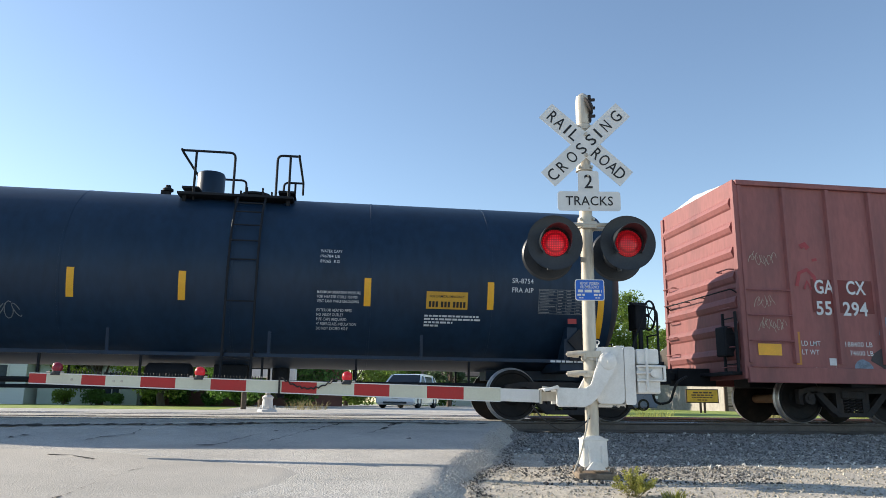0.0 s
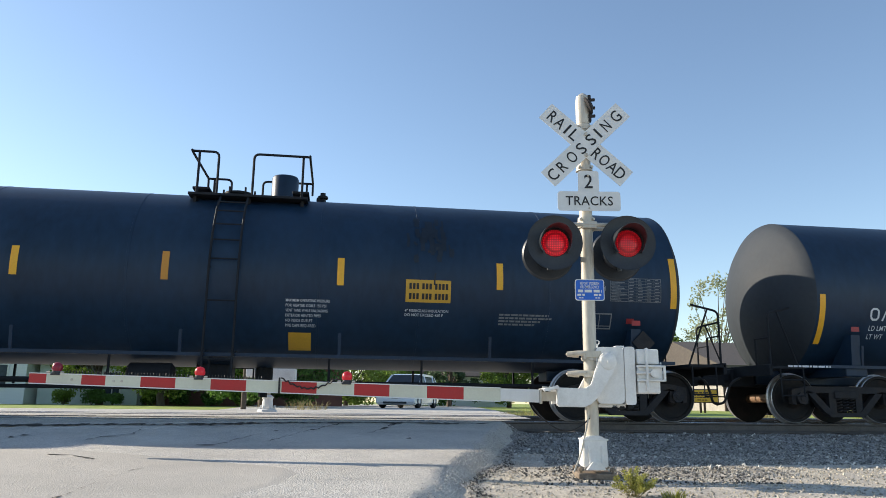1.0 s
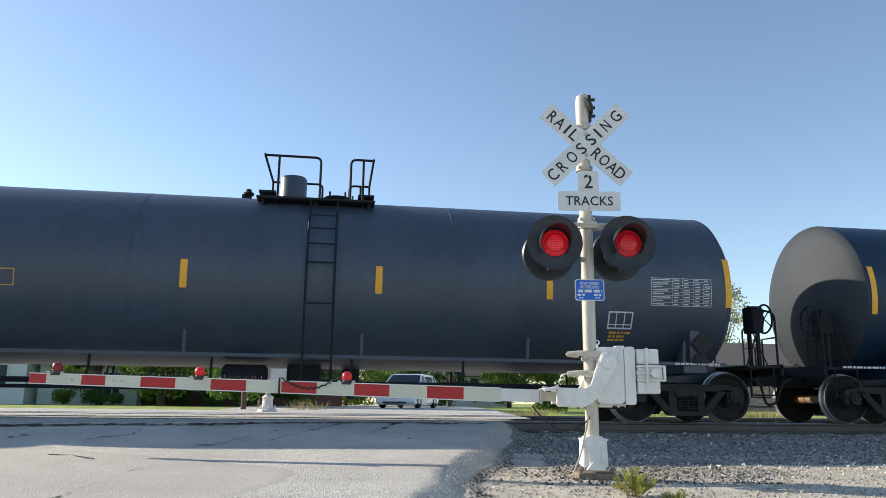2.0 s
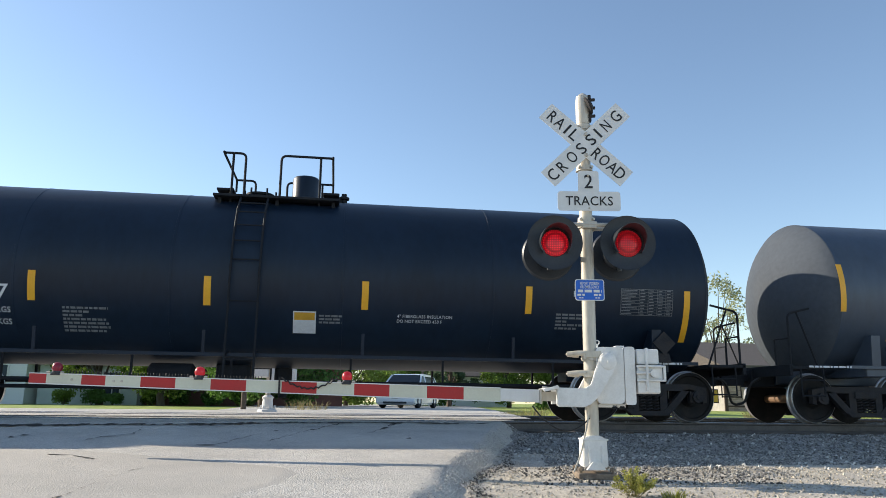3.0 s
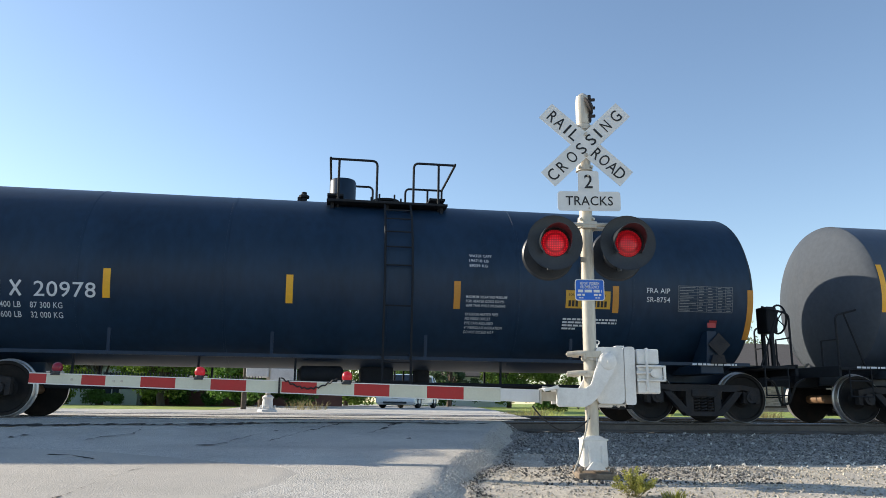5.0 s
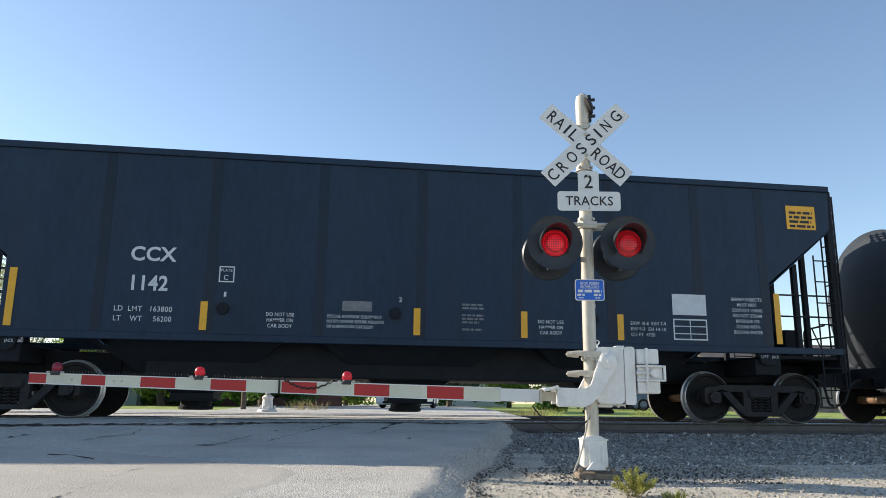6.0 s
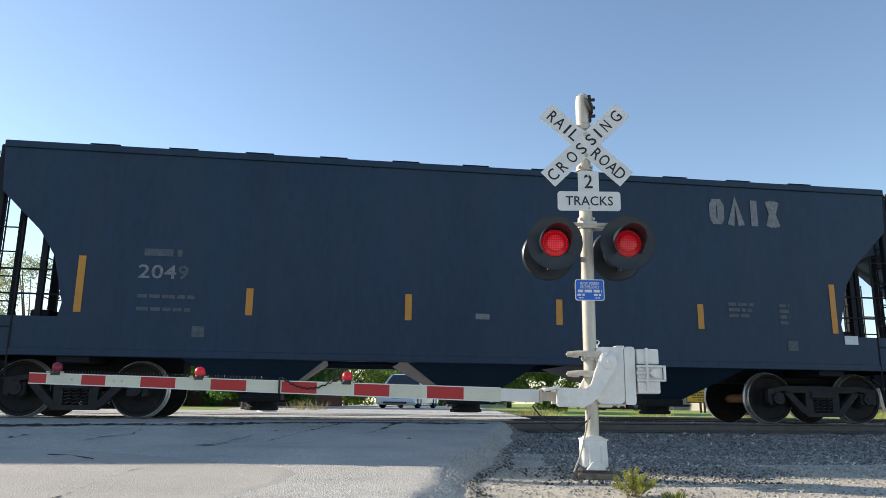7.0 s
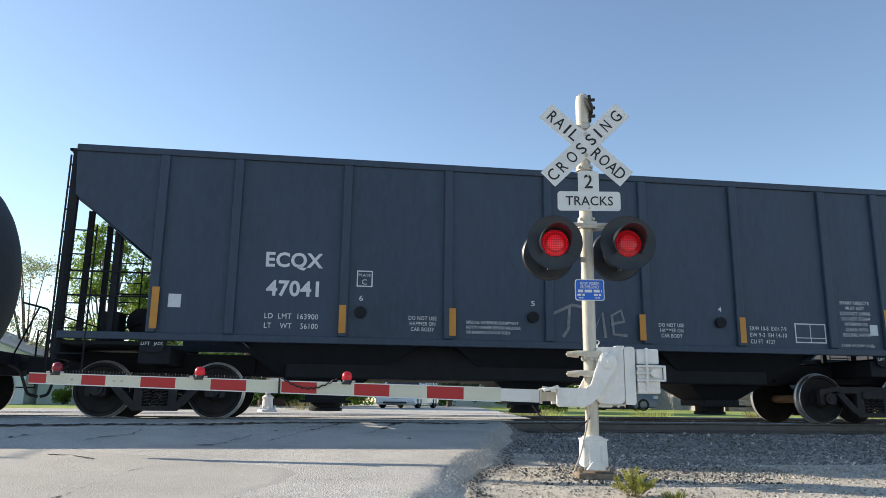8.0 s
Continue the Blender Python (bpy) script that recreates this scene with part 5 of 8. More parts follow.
letters(h1, "1142", -113.37 - H1X, 2.05, 0.57, 0.24, flat_side, M_LETTER, bold=0.035)
letters(h1, "LD  LMT   163800", -113.6 - H1X, 1.7, 0.9, 0.085, flat_side, M_LETTER)
letters(h1, "LT    WT     56200", -113.6 - H1X, 1.54, 0.9, 0.085, flat_side, M_LETTER)
part("square_frame", onto_side(frame_lines(0.25, 0.27, 0.02), -112.0 - H1X, 2.22, flat_side), M_LETTER, h1)
letters(h1, "PLATE", -111.97 - H1X, 2.4, 0.18, 0.045, flat_side, M_LETTER)
letters(h1, "C", -111.92 - H1X, 2.26, 0.07, 0.085, flat_side, M_LETTER)
for k, x in enumerate((-111.9, -109.0, -105.55)):
    letters(h1, str(k + 1), x + 0.0 - H1X, 1.98, 0.04 if k == 0 else 0.06, 0.08, flat_side, M_LETTER)
for x in (-111.2, -106.55):
    for i, wds in enumerate(("DO NOT USE", "HAMMER ON", "CAR BODY")):
        letters(h1, wds, x + (0.0, 0.015, 0.03)[i] - H1X, 1.68 - 0.095 * i, (0.46, 0.43, 0.4)[i], 0.06, flat_side, M_LETTER, bold=0.01)
WELD_LINES = ("SPECIAL INTERIOR EQUIPMENT", "NOTIFY OWNER BEFORE WELDING", "OR BURNING ON CAR BODY")
stencil(h1, -110.2 - H1X, 1.68, WELD_LINES, 0.052, 0.085, flat_side, M_LETTER, 0.68)
plate(h1, "white_label", -109.95 - H1X, 1.8, 0.5, 0.17, flat_side, M_LETTER_DIM)
small_print(h1, -107.9 - H1X, 1.95, (0.38, 0.38, 0, 0.38, 0.38, 0.3, 0, 0.36), 0.035, flat_side, M_LETTER_DIM, 56)
for i, wds in enumerate(("EXW 10-8  EXH 7-9", "EW 9-3  EH 14-10", "CU FT  4720")):
    letters(h1, wds, -104.85 - H1X, 1.7 - 0.1 * i, (0.66, 0.66, 0.45)[i], 0.06, flat_side, M_LETTER)
plate(h1, "white_label", -104.05 - H1X, 1.9, 0.65, 0.38, flat_side, M_LETTER)
part("square_frame", onto_side(frame_lines(0.65, 0.38, 0.025, (0.3, 0.65), (0.5,)), -104.05 - H1X, 1.45, flat_side), M_LETTER, h1)
for i, wds in enumerate(("SHARP OBJECTS", "MUST NOT", "CONTACT LINING", "DO NOT STEAM", "INTERIOR OR", "CLEAN WITH", "BOILING WATER")):
    wide = (0.6, 0.38, 0.6, 0.56, 0.46, 0.46, 0.56)[i]
    letters(h1, wds, -102.6 - wide / 2 - H1X, 2.19 - 0.1 * i, wide, 0.06, flat_side, M_LETTER, bold=0.01)
plate(h1, "yellow_notice", -101.66 - H1X, 3.6, 0.6, 0.46, flat_side, M_STRIPE)
small_print(h1, -101.6 - H1X, 3.9, (0.48, 0.5, 0.45, 0.5), 0.05, lambda x, z: -1.477, M_BLACK, 58)
for x in (-111.95, -109.1, -105.6):
    bm = bmesh.new()
    cyl(bm, (x - H1X + 0.05, -1.47, 1.78), (x - H1X + 0.05, -1.53, 1.78), 0.1, 14)
    part("vibrator_bracket", bm, M_FRAME, h1)

H2X = -125.905
h2 = hopper("covered_hopper", "dull black covered hopper with faded stencils and orange stripes", H2X, 6.6, 8.0, M_HOPPER_DULL, (), True, ((-3.75, 1.3, 1.15), (0.0, 1.3, 1.1), (3.75, 1.9, 1.3)), 1.06, tuple(-6.6 + 1.32 * k for k in range(11)))
for x, z0, z1 in ((-132.5, 1.66, 2.58), (-129.82, 1.68, 2.13), (-127.17, 1.67, 2.12), (-124.5, 1.66, 2.11), (-121.85, 1.66, 2.11), (-119.2, 1.64, 2.56)):
    stripe(h2, x - H2X, z0, z1, flat_side, M_STRIPE_OLD)
letters(h2, "204", -131.62 - H2X, 2.25, 0.6, 0.22, flat_side, M_LETTER_DIM, bold=0.02)
letters(h2, "9", -130.99 - H2X, 2.25, 0.16, 0.22, flat_side, M_LETTER_FADED, bold=0.02)
small_print(h2, -131.6 - H2X, 1.92, (0.9, 0, 0.85), 0.06, flat_side, M_LETTER_FADED, 61)
small_print(h2, -131.55 - H2X, 2.62, (0.6,), 0.12, flat_side, M_LETTER_FADED, 62)
mark_blocks(h2, -121.55 - H2X, 3.62, 1.5, 0.5, flat_side, M_LETTER_DIM, weight=0.27)
small_print(h2, -126.0 - H2X, 1.72, (0.3,), 0.1, flat_side, M_LETTER_DIM, 63)
small_print(h2, -121.3 - H2X, 2.1, (0.5, 0.45, 0.4), 0.06, flat_side, M_LETTER_FADED, 64)
small_print(h2, -120.3 - H2X, 2.1, (0.2, 0.2, 0.2, 0.2), 0.06, flat_side, M_LETTER_FADED, 65)
plate(h2, "paper_label", -119.05 - H2X, 1.44, 0.27, 0.16, lambda x, z: -1.5, M_LETTER)
for x in (-130.7, -120.2):
    plate(h2, "scuffed_label", x - H2X, 1.3, 0.2, 0.18, lambda x, z: -1.5, M_LETTER_FADED)

H3X = -143.1
H3POSTS = [x - H3X for x in (-149.68, -148.46, -146.61, -144.83, -143.03, -141.23, -139.44, -137.62, -136.5)]
h3 = hopper("covered_hopper", "charcoal ribbed covered hopper with white stencils and a tag", H3X, 6.51, 8.02, M_HOPPER_GREY, H3POSTS, False, ((-3.75, 1.6, 1.6), (0.0, 1.6, 1.6), (3.75, 1.6, 1.6)), 1.34, ())
for x, z0, z1 in ((-149.64, 1.42, 2.1), (-146.62, 1.42, 1.89), (-144.75, 1.42, 1.89), (-141.33, 1.42, 1.88), (-139.42, 1.42, 1.88), (-136.5, 1.42, 2.1)):
    stripe(h3, x - H3X, z0, z1, lambda x, z: -1.542, M_STRIPE_OLD)
letters(h3, "ECQX", -147.93 - H3X, 2.52, 0.95, 0.24, flat_side, M_LETTER, bold=0.04)
letters(h3, "47041", -147.9 - H3X, 2.03, 0.87, 0.25, flat_side, M_LETTER, bold=0.04)
letters(h3, "LD  LMT  163900", -147.9 - H3X, 1.64, 0.88, 0.09, flat_side, M_LETTER)
letters(h3, "LT    WT    56100", -147.9 - H3X, 1.48, 0.88, 0.09, flat_side, M_LETTER)
part("square_frame", onto_side(frame_lines(0.27, 0.28, 0.02), -146.4 - H3X, 2.22, flat_side), M_LETTER, h3)
letters(h3, "PLATE", -146.37 - H3X, 2.4, 0.2, 0.045, flat_side, M_LETTER)
letters(h3, "C", -146.31 - H3X, 2.26, 0.08, 0.09, flat_side, M_LETTER)
for n, x in (("6", -146.35), ("5", -143.35), ("4", -139.85)):
    letters(h3, n, x - H3X, 1.98, 0.07, 0.09, flat_side, M_LETTER)
    bm = bmesh.new()
    cyl(bm, (x - H3X + 0.03, -1.47, 1.78), (x - H3X + 0.03, -1.53, 1.78), 0.1, 14)
    part("vibrator_bracket", bm, M_FRAME, h3)
for x in (-145.5, -141.0):
    for i, wds in enumerate(("DO NOT USE", "HAMMER ON", "CAR BODY")):
        letters(h3, wds, x + (0.0, 0.02, 0.04)[i] - H3X, 1.68 - 0.095 * i, (0.48, 0.44, 0.4)[i], 0.065, flat_side, M_LETTER, bold=0.01)
stencil(h3, -144.5 - H3X, 1.64, WELD_LINES, 0.052, 0.085, flat_side, M_LETTER, 0.68)
for i, wds in enumerate(("EXW 10-8  EXH 7-9", "EW 9-3  EH 14-10", "CU FT  4727")):
    letters(h3, wds, -139.25 - H3X, 1.66 - 0.12 * i, (0.72, 0.72, 0.48)[i], 0.075, flat_side, M_LETTER)
part("square_frame", onto_side(frame_lines(0.62, 0.36, 0.022, (0.26,), (0.5,)), -138.36 - H3X, 1.45, flat_side), M_LETTER, h3)
for i, wds in enumerate(("SHARP OBJECTS", "MUST NOT", "CONTACT LINING", "DO NOT STEAM", "INTERIOR OR", "CLEAN WITH", "BOILING WATER")):
    wide = (0.6, 0.38, 0.62, 0.58, 0.47, 0.46, 0.57)[i]
    letters(h3, wds, -137.1 - wide / 2 - H3X, 2.19 - 0.1 * i, wide, 0.065, flat_side, M_LETTER, bold=0.01)
letters(h3, "2 INCH HF COMP SHOES", -137.45 - H3X, 1.4, 0.68, 0.05, flat_side, M_LETTER)
bm = bmesh.new()
box(bm, -0.15, 0.15, -0.004, 0.004, -0.08, 0.08)
bmesh.ops.transform(bm, matrix=Matrix.Translation((7.04, -1.46, 1.5)) @ Matrix.Rotation(radians(9), 4, "Y"), verts=bm.verts)
part("paper_card", bm, M_LETTER, h3, "loose white paper card")
plate(h3, "white_label", -136.83 - H3X, 1.62, 0.16, 0.2, flat_side, M_LETTER)
plate(h3, "white_label", -149.45 - H3X, 1.78, 0.2, 0.22, flat_side, M_LETTER)
bm = bmesh.new()
for pts in ([(-0.05, 0.46), (0.3, 0.62), (0.55, 0.58)], [(0.25, 0.6), (0.22, 0.2), (0.12, 0.05)], [(0.5, 0.5), (0.5, 0.15), (0.62, 0.4), (0.7, 0.2), (0.85, 0.5), (0.9, 0.05)], [(1.0, 0.3), (1.25, 0.35), (1.2, 0.55), (1.02, 0.45), (1.05, 0.12), (1.3, 0.1)]):
    ribbon(bm, pts, 0.055)
tagged(part("spray_tag", onto_side(bm, -142.9 - H3X, 1.4, flat_side), M_LETTER_DIM, h3), kind="stuff")


# ---- boxcar ----
BX = 16.68


def boxcar():
    """A red boxcar seen at its trailing end: corrugated end, ribbed sides, roof, ladders, underframe."""
    c = car_thing("boxcar", "red boxcar with corrugated end, ribbed side, graffiti and a yellow label", "boxcar", BX)
    e, w, z0, eave, peak = 9.36, 1.5, 0.78, 4.46, 4.62
    for s in (-1, 1):
        bm = bmesh.new()
        box(bm, -e, e, s * w - 0.02, s * w + 0.02, z0, eave)
        part("side_wall", bm, M_BOX, c)
        for k in range(22):
            x = -e + 0.07 + k * 0.9
            if x > e:
                break
            bm = bmesh.new()
            yo = s * w + s * 0.02
            prism(bm, [(x - 0.06, yo), (x + 0.06, yo), (x + 0.035, yo + s * 0.06), (x - 0.035, yo + s * 0.06)], "z", z0 + 0.3, eave - 0.08)
            part("side_post", bm, M_BOX, c)
        bm = bmesh.new()
        box(bm, -e, e, min(s * w, s * (w + 0.09)), max(s * w, s * (w + 0.09)), z0 - 0.06, z0 + 0.22, 0.01)
        part("side_sill", bm, M_BOX, c)
        bm = bmesh.new()
        box(bm, -e, e, min(s * (w - 0.03), s * (w + 0.09)), max(s * (w - 0.03), s * (w + 0.09)), eave - 0.07, eave + 0.03, 0.015)
        part("top_chord", bm, M_BOX, c)
    bm = bmesh.new()
    prism(bm, [(-w - 0.05, eave + 0.02), (0, peak), (w + 0.05, eave + 0.02), (w, eave - 0.03), (-w, eave - 0.03)], "x", -e, e)
    part("roof", bm, M_SIGN_BACK, c)
    for s in (-1, 1):
        bm = bmesh.new()
        box(bm, s * e - 0.02, s * e + 0.02, -w, w, z0, eave + 0.05)
        part("end_wall", bm, M_BOX, c)
        for k in range(7):
            zz = 1.25 + k * 0.47
            r = 0.14
            bm = bmesh.new()
            prism(bm, [(s * e, zz - r), (s * (e + 0.05), zz - r * 0.6), (s * (e + 0.085), zz), (s * (e + 0.05), zz + r * 0.6), (s * e, zz + r)], "y", -w + 0.1, w - 0.1)
            part("end_rib", bm, M_BOX, c)
        for q in (-1, 1):
            bm = bmesh.new()
            box(bm, s * e - 0.06, s * e + 0.05, q * w - 0.06, q * w + 0.06, z0, eave, 0.02)
            part("corner_post", bm, M_BOX, c)
            for k in range(6):
                bm = bmesh.new()
                tube(bm, rounded([(s * (e + 0.04), q * 1.38, 1.0 + 0.36 * k), (s * (e + 0.16), q * 1.38, 1.0 + 0.36 * k), (s * (e + 0.16), q * 0.95, 1.0 + 0.36 * k), (s * (e + 0.04), q * 0.95, 1.0 + 0.36 * k)], 0.04, 3), 0.012, 6)
                part("grab_iron", bm, M_BOX, c)
            for k in range(4):
                bm = bmesh.new()
                x0 = s * (e - 0.06)
                x1 = s * (e - 0.92)
                y0, y1, z = q * (w + 0.02), q * (w + 0.1), 1.0 + 0.465 * k
                tube(bm, rounded([(x0, y0, z), (x0, y1, z), (x1, y1, z), (x1, y0, z)], 0.04, 3), 0.014, 6)
                part("grab_iron", bm, M_BOX, c)
        bm = bmesh.new()
        box(bm, s * (e + 0.1) - 0.14, s * (e + 0.1) + 0.14, -1.25, -0.9, 1.2, 1.75, 0.03)
        box(bm, s * (e + 0.1) - 0.12, s * (e + 0.1) + 0.12, -1.4, 1.4, 0.86, 0.92, 0.006)
        part("end_brake_box", bm, M_FRAME, c)
        bm = bmesh.new()
        tube(bm, rounded([(s * (e + 0.03), -1.42, 2.35), (s * (e + 0.15), -1.42, 2.42), (s * (e + 0.15), 1.3, 2.42), (s * (e + 0.03), 1.3, 2.35)], 0.05, 3), 0.013, 6)
        for y in (0.45, -0.2):
            tube(bm, [(s * (e + 0.02), y, 2.42), (s * (e + 0.15), y, 2.42)], 0.011, 5)
        part("end_handrail", bm, M_FRAME, c)
        bm = bmesh.new()
        for y in (-1.46, -1.02):
            box(bm, s * (e + 0.13) - 0.02, s * (e + 0.13) + 0.02, y - 0.025, y + 0.025, 0.9, 2.0, 0.004)
        for k in range(4):
            tube(bm, [(s * (e + 0.13), -1.46, 1.05 + 0.28 * k), (s * (e + 0.13), -1.02, 1.05 + 0.28 * k)], 0.012, 5)
        part("end_ladder", bm, M_FRAME, c)
        bm = bmesh.new()
        box(bm, s * 7.0 - 1.6, s * 7.0 + 1.6, -0.3, 0.3, 0.66, 0.84, 0.02)
        box(bm, s * 7.0 - 0.25, s * 7.0 + 0.25, -1.4, 1.4, 0.66, 0.82, 0.02)
        part("draft_sill", bm, M_FRAME, c)
    side = lambda x, z: -1.522
    part("paint_patch", onto_side(patch(1.25, 0.62), 8.72 - BX, 2.02, side), M_BOX_PATCH, c)
    for i, wds in enumerate(("GA   CX", "55  294")):
        letters(c, wds, 8.78 - BX, 2.38 - 0.4 * i, 1.05, 0.25, lambda x, z: -1.528, M_LETTER, bold=0.03)
    for words, x, z, wide in (("LD LMT", 8.42, 1.4, 0.38), ("LT WT", 8.42, 1.24, 0.34), ("188400 LB", 9.3, 1.4, 0.55), ("74600 LB", 9.38, 1.24, 0.47)):
        letters(c, words, x - BX, z, wide, 0.09, side, M_LETTER)
    plate(c, "yellow_label", 7.56 - BX, 1.21, 0.46, 0.21, side, M_STRIPE)
    plate(c, "reflective_stripe", 8.3 - BX, 1.05, 0.1, 0.6, side, M_STRIPE_OLD)
    plate(c, "white_label", 8.95 - BX, 1.05, 0.14, 0.13, side, M_LETTER)
    bm = bmesh.new()
    ribbon(bm, [(0.05, 0.1), (0.12, 0.35), (0.28, 0.42), (0.42, 0.28), (0.46, 0.02)], 0.07)
    ribbon(bm, [(0.2, 0.05), (0.26, 0.2), (0.34, 0.05)], 0.05)
    ribbon(bm, [(0.18, 0.85), (0.28, 0.9), (0.34, 0.82)], 0.1)
    ribbon(bm, [(0.4, 0.6), (0.5, 0.62)], 0.05)
    tagged(part("graffiti", onto_side(bm, 8.38 - BX, 2.4, side), material("thin_red_spray_paint", (0.36, 0.05, 0.06), 0.6, bump=0.0), c, "faint red sprayed scrawl"), kind="stuff")
    rr = random.Random(12)
    bm = bmesh.new()
    for cx, cz, k in ((0.0, 1.55, 7), (0.05, 0.75, 5), (0.1, 0.3, 7), (0.95, -0.55, 9)):
        for i in range(k):
            x, z = cx + 0.075 * i, cz + rr.uniform(-0.05, 0.05)
            ribbon(bm, [(x + 0.06 * math.cos(a), z + rr.uniform(0.05, 0.12) * math.sin(a * 1.5 + i)) for a in [j / 6 * 4.5 for j in range(7)]], 0.008)
    tagged(part("spray_tag", onto_side(bm, 7.55 - BX, 1.45, side), M_GRAFFITI_CREAM, c), kind="stuff")
    # a sprayed piece low on the side: teal clouds, a charcoal field, cream outlines
    for k, (mat, x, z, rx, rz, lift) in enumerate(((M_GRAFFITI, 9.62, 0.98, 0.2, 0.2, 0.0), (M_GRAFFITI, 10.5, 1.75, 0.5, 0.35, 0.0), (M_GRAFFITI_DARK, 10.6, 1.15, 0.75, 0.34, 0.004), (M_GRAFFITI, 11.8, 1.4, 0.6, 0.5, 0.0))):
        rim = [(x - BX + rx * rr.uniform(0.75, 1.1) * math.cos(a), z + rz * rr.uniform(0.75, 1.1) * math.sin(a)) for a in [i / 18 * 2 * math.pi for i in range(18)]]
        bm = bmesh.new()
        bm.faces.new([bm.verts.new((p[0], -1.5225 - lift, p[1])) for p in rim])
        bmesh.ops.recalc_face_normals(bm, faces=bm.faces[:])
        part("graffiti", bm, mat, c)
    bm = bmesh.new()
    for pts in ([(10.15, 1.0), (10.2, 1.35), (10.5, 1.4), (10.55, 1.05), (10.3, 0.98)], [(10.35, 1.5), (10.7, 1.75), (11.1, 1.6), (11.05, 1.1), (10.7, 1.05), (10.6, 1.3)], [(11.3, 1.05), (11.4, 1.7), (11.7, 1.2), (11.9, 1.75)]):
        ribbon(bm, [(p - BX, q) for p, q in pts], 0.045)
    tagged(part("graffiti", onto_side(bm, 0, 0, lambda x, z: -1.53), M_GRAFFITI_CREAM, c), kind="stuff")
    couplers(c, 10.4)
    truck(c, -7.0)
    truck(c, 7.0)
    return c


boxcar()


# ---- crossing signal with its gate ----
MAST = pose(2.735, -6.16, -0.42, 0, 0, -8.2)
BASE = 0.42  # height of the rails above the mast's foot


def rect(bm, x0, x1, z0, z1, y0, y1, r=0.03, seg=4, mat=0):
    """An upright plate with rounded corners."""
    pts = []
    for cx, cz, a0 in ((x1 - r, z1 - r, 0), (x0 + r, z1 - r, 90), (x0 + r, z0 + r, 180), (x1 - r, z0 + r, 270)):
        for i in range(seg + 1):
            a = radians(a0 + 90 * i / seg)
            pts.append((cx + r * math.cos(a), cz + r * math.sin(a)))
    return prism(bm, pts, "y", y0, y1, mat)


def sign_words(parent, words, x, z, height, width, y, mat, spin=0.0, bold=0.02, name="lettering"):
    """Lettering centred at x, z on an upright sign, turned by spin degrees."""
    bm = text_mesh(words, height, 1.05, bold, "LEFT")
    width_fit(bm, width)
    ys = [v.co.y for v in bm.verts]
    mid = (min(ys) + max(ys)) / 2
    a = radians(spin)
    for v in bm.verts:
        u, w = v.co.x - width / 2, v.co.y - mid
        v.co = Vector((x + u * math.cos(a) - w * math.sin(a), y, z + u * math.sin(a) + w * math.cos(a)))
    bmesh.ops.recalc_face_normals(bm, faces=bm.faces[:])
    if sum(f.normal.y * f.calc_area() for f in bm.faces) > 0:
        bmesh.ops.reverse_faces(bm, faces=bm.faces[:])
    return part(name, bm, mat, parent)


def spiral(a, b, turns, r, wire):
    a, b = Vector(a), Vector(b)
    n = turns * 7
    pts = [a.lerp(b, i / n) + Vector((0.0, r * math.cos(2 * math.pi * i / 7), r * math.sin(2 * math.pi * i / 7))) for i in range(n + 1)]
    return tube(bmesh.new(), pts, wire, 4)


def signal_light(parent, x, z, facing, lens_mat):
    """A round black background with a hooded red lens; facing -1 looks at the street."""
    y = -0.2 if facing < 0 else 0.32
    d = facing
    bm = bmesh.new()
    lathe(bm, [(0.0, 0.02), (0.285, 0.02), (0.3, 0.0), (0.305, -0.012), (0.285, -0.005), (0.16, -0.004)], Matrix.Translation((x, y, z)) @ Matrix.Rotation(radians(-90 * d), 4, "X") @ Matrix.Scale(-1, 4, (0, 0, 1)), 40)
    lathe(bm, [(0.17, 0.0), (0.165, 0.12), (0.1, 0.2), (0.0, 0.21)], Matrix.Translation((x, y, z)) @ Matrix.Rotation(radians(90 * d), 4, "X"), 28)
    bmesh.ops.recalc_face_normals(bm, faces=bm.faces[:])
    light = part("background_disc", bm, M_SIGNAL, parent, "round matt black signal background", smooth=True)
    bm = bmesh.new()
    # hood: a tube cut away below
    n = 22
    outer, inner = [], []
    for i in range(n + 1):
        a = radians(-42 + 264 * i / n)
        reach = 0.30 * (0.35 + 0.65 * max(0, math.sin(a)) ** 0.6)
        for r, lst in ((0.178, outer), (0.168, inner)):
            lst.append((bm.verts.new((x + r * math.cos(a), y + d * 0.005, z + r * math.sin(a))), bm.verts.new((x + r * 0.98 * math.cos(a), y + d * reach, z + r * 0.98 * math.sin(a) - 0.012))))
    for lst in (outer, inner):
        for p, q in zip(lst, lst[1:]):
            bm.faces.new((p[0], q[0], q[1], p[1]))
    for i in range(n):
        bm.faces.new((outer[i][1], outer[i + 1][1], inner[i + 1][1], inner[i][1]))
    bmesh.ops.recalc_face_normals(bm, faces=bm.faces[:])
    part("hood", bm, M_SIGNAL, light, smooth=True)
    bm = bmesh.new()
    lathe(bm, [(0.148, 0.0), (0.13, 0.022), (0.085, 0.04), (0.0, 0.048)], Matrix.Translation((x, y + d * 0.008, z - 0.008)) @ Matrix.Rotation(radians(-90 * d), 4, "X"), 32)
    bmesh.ops.recalc_face_normals(bm, faces=bm.faces[:])
    part("lens", bm, lens_mat, light, "round red glass lens", smooth=True)
    bm = bmesh.new()
    cyl(bm, (x, y + 0.1 * (-d) , z - 0.12), (x, y + 0.1 * (-d), z - 0.2), 0.03, 8)
    part("cable_gland", bm, M_SIGNAL, light)


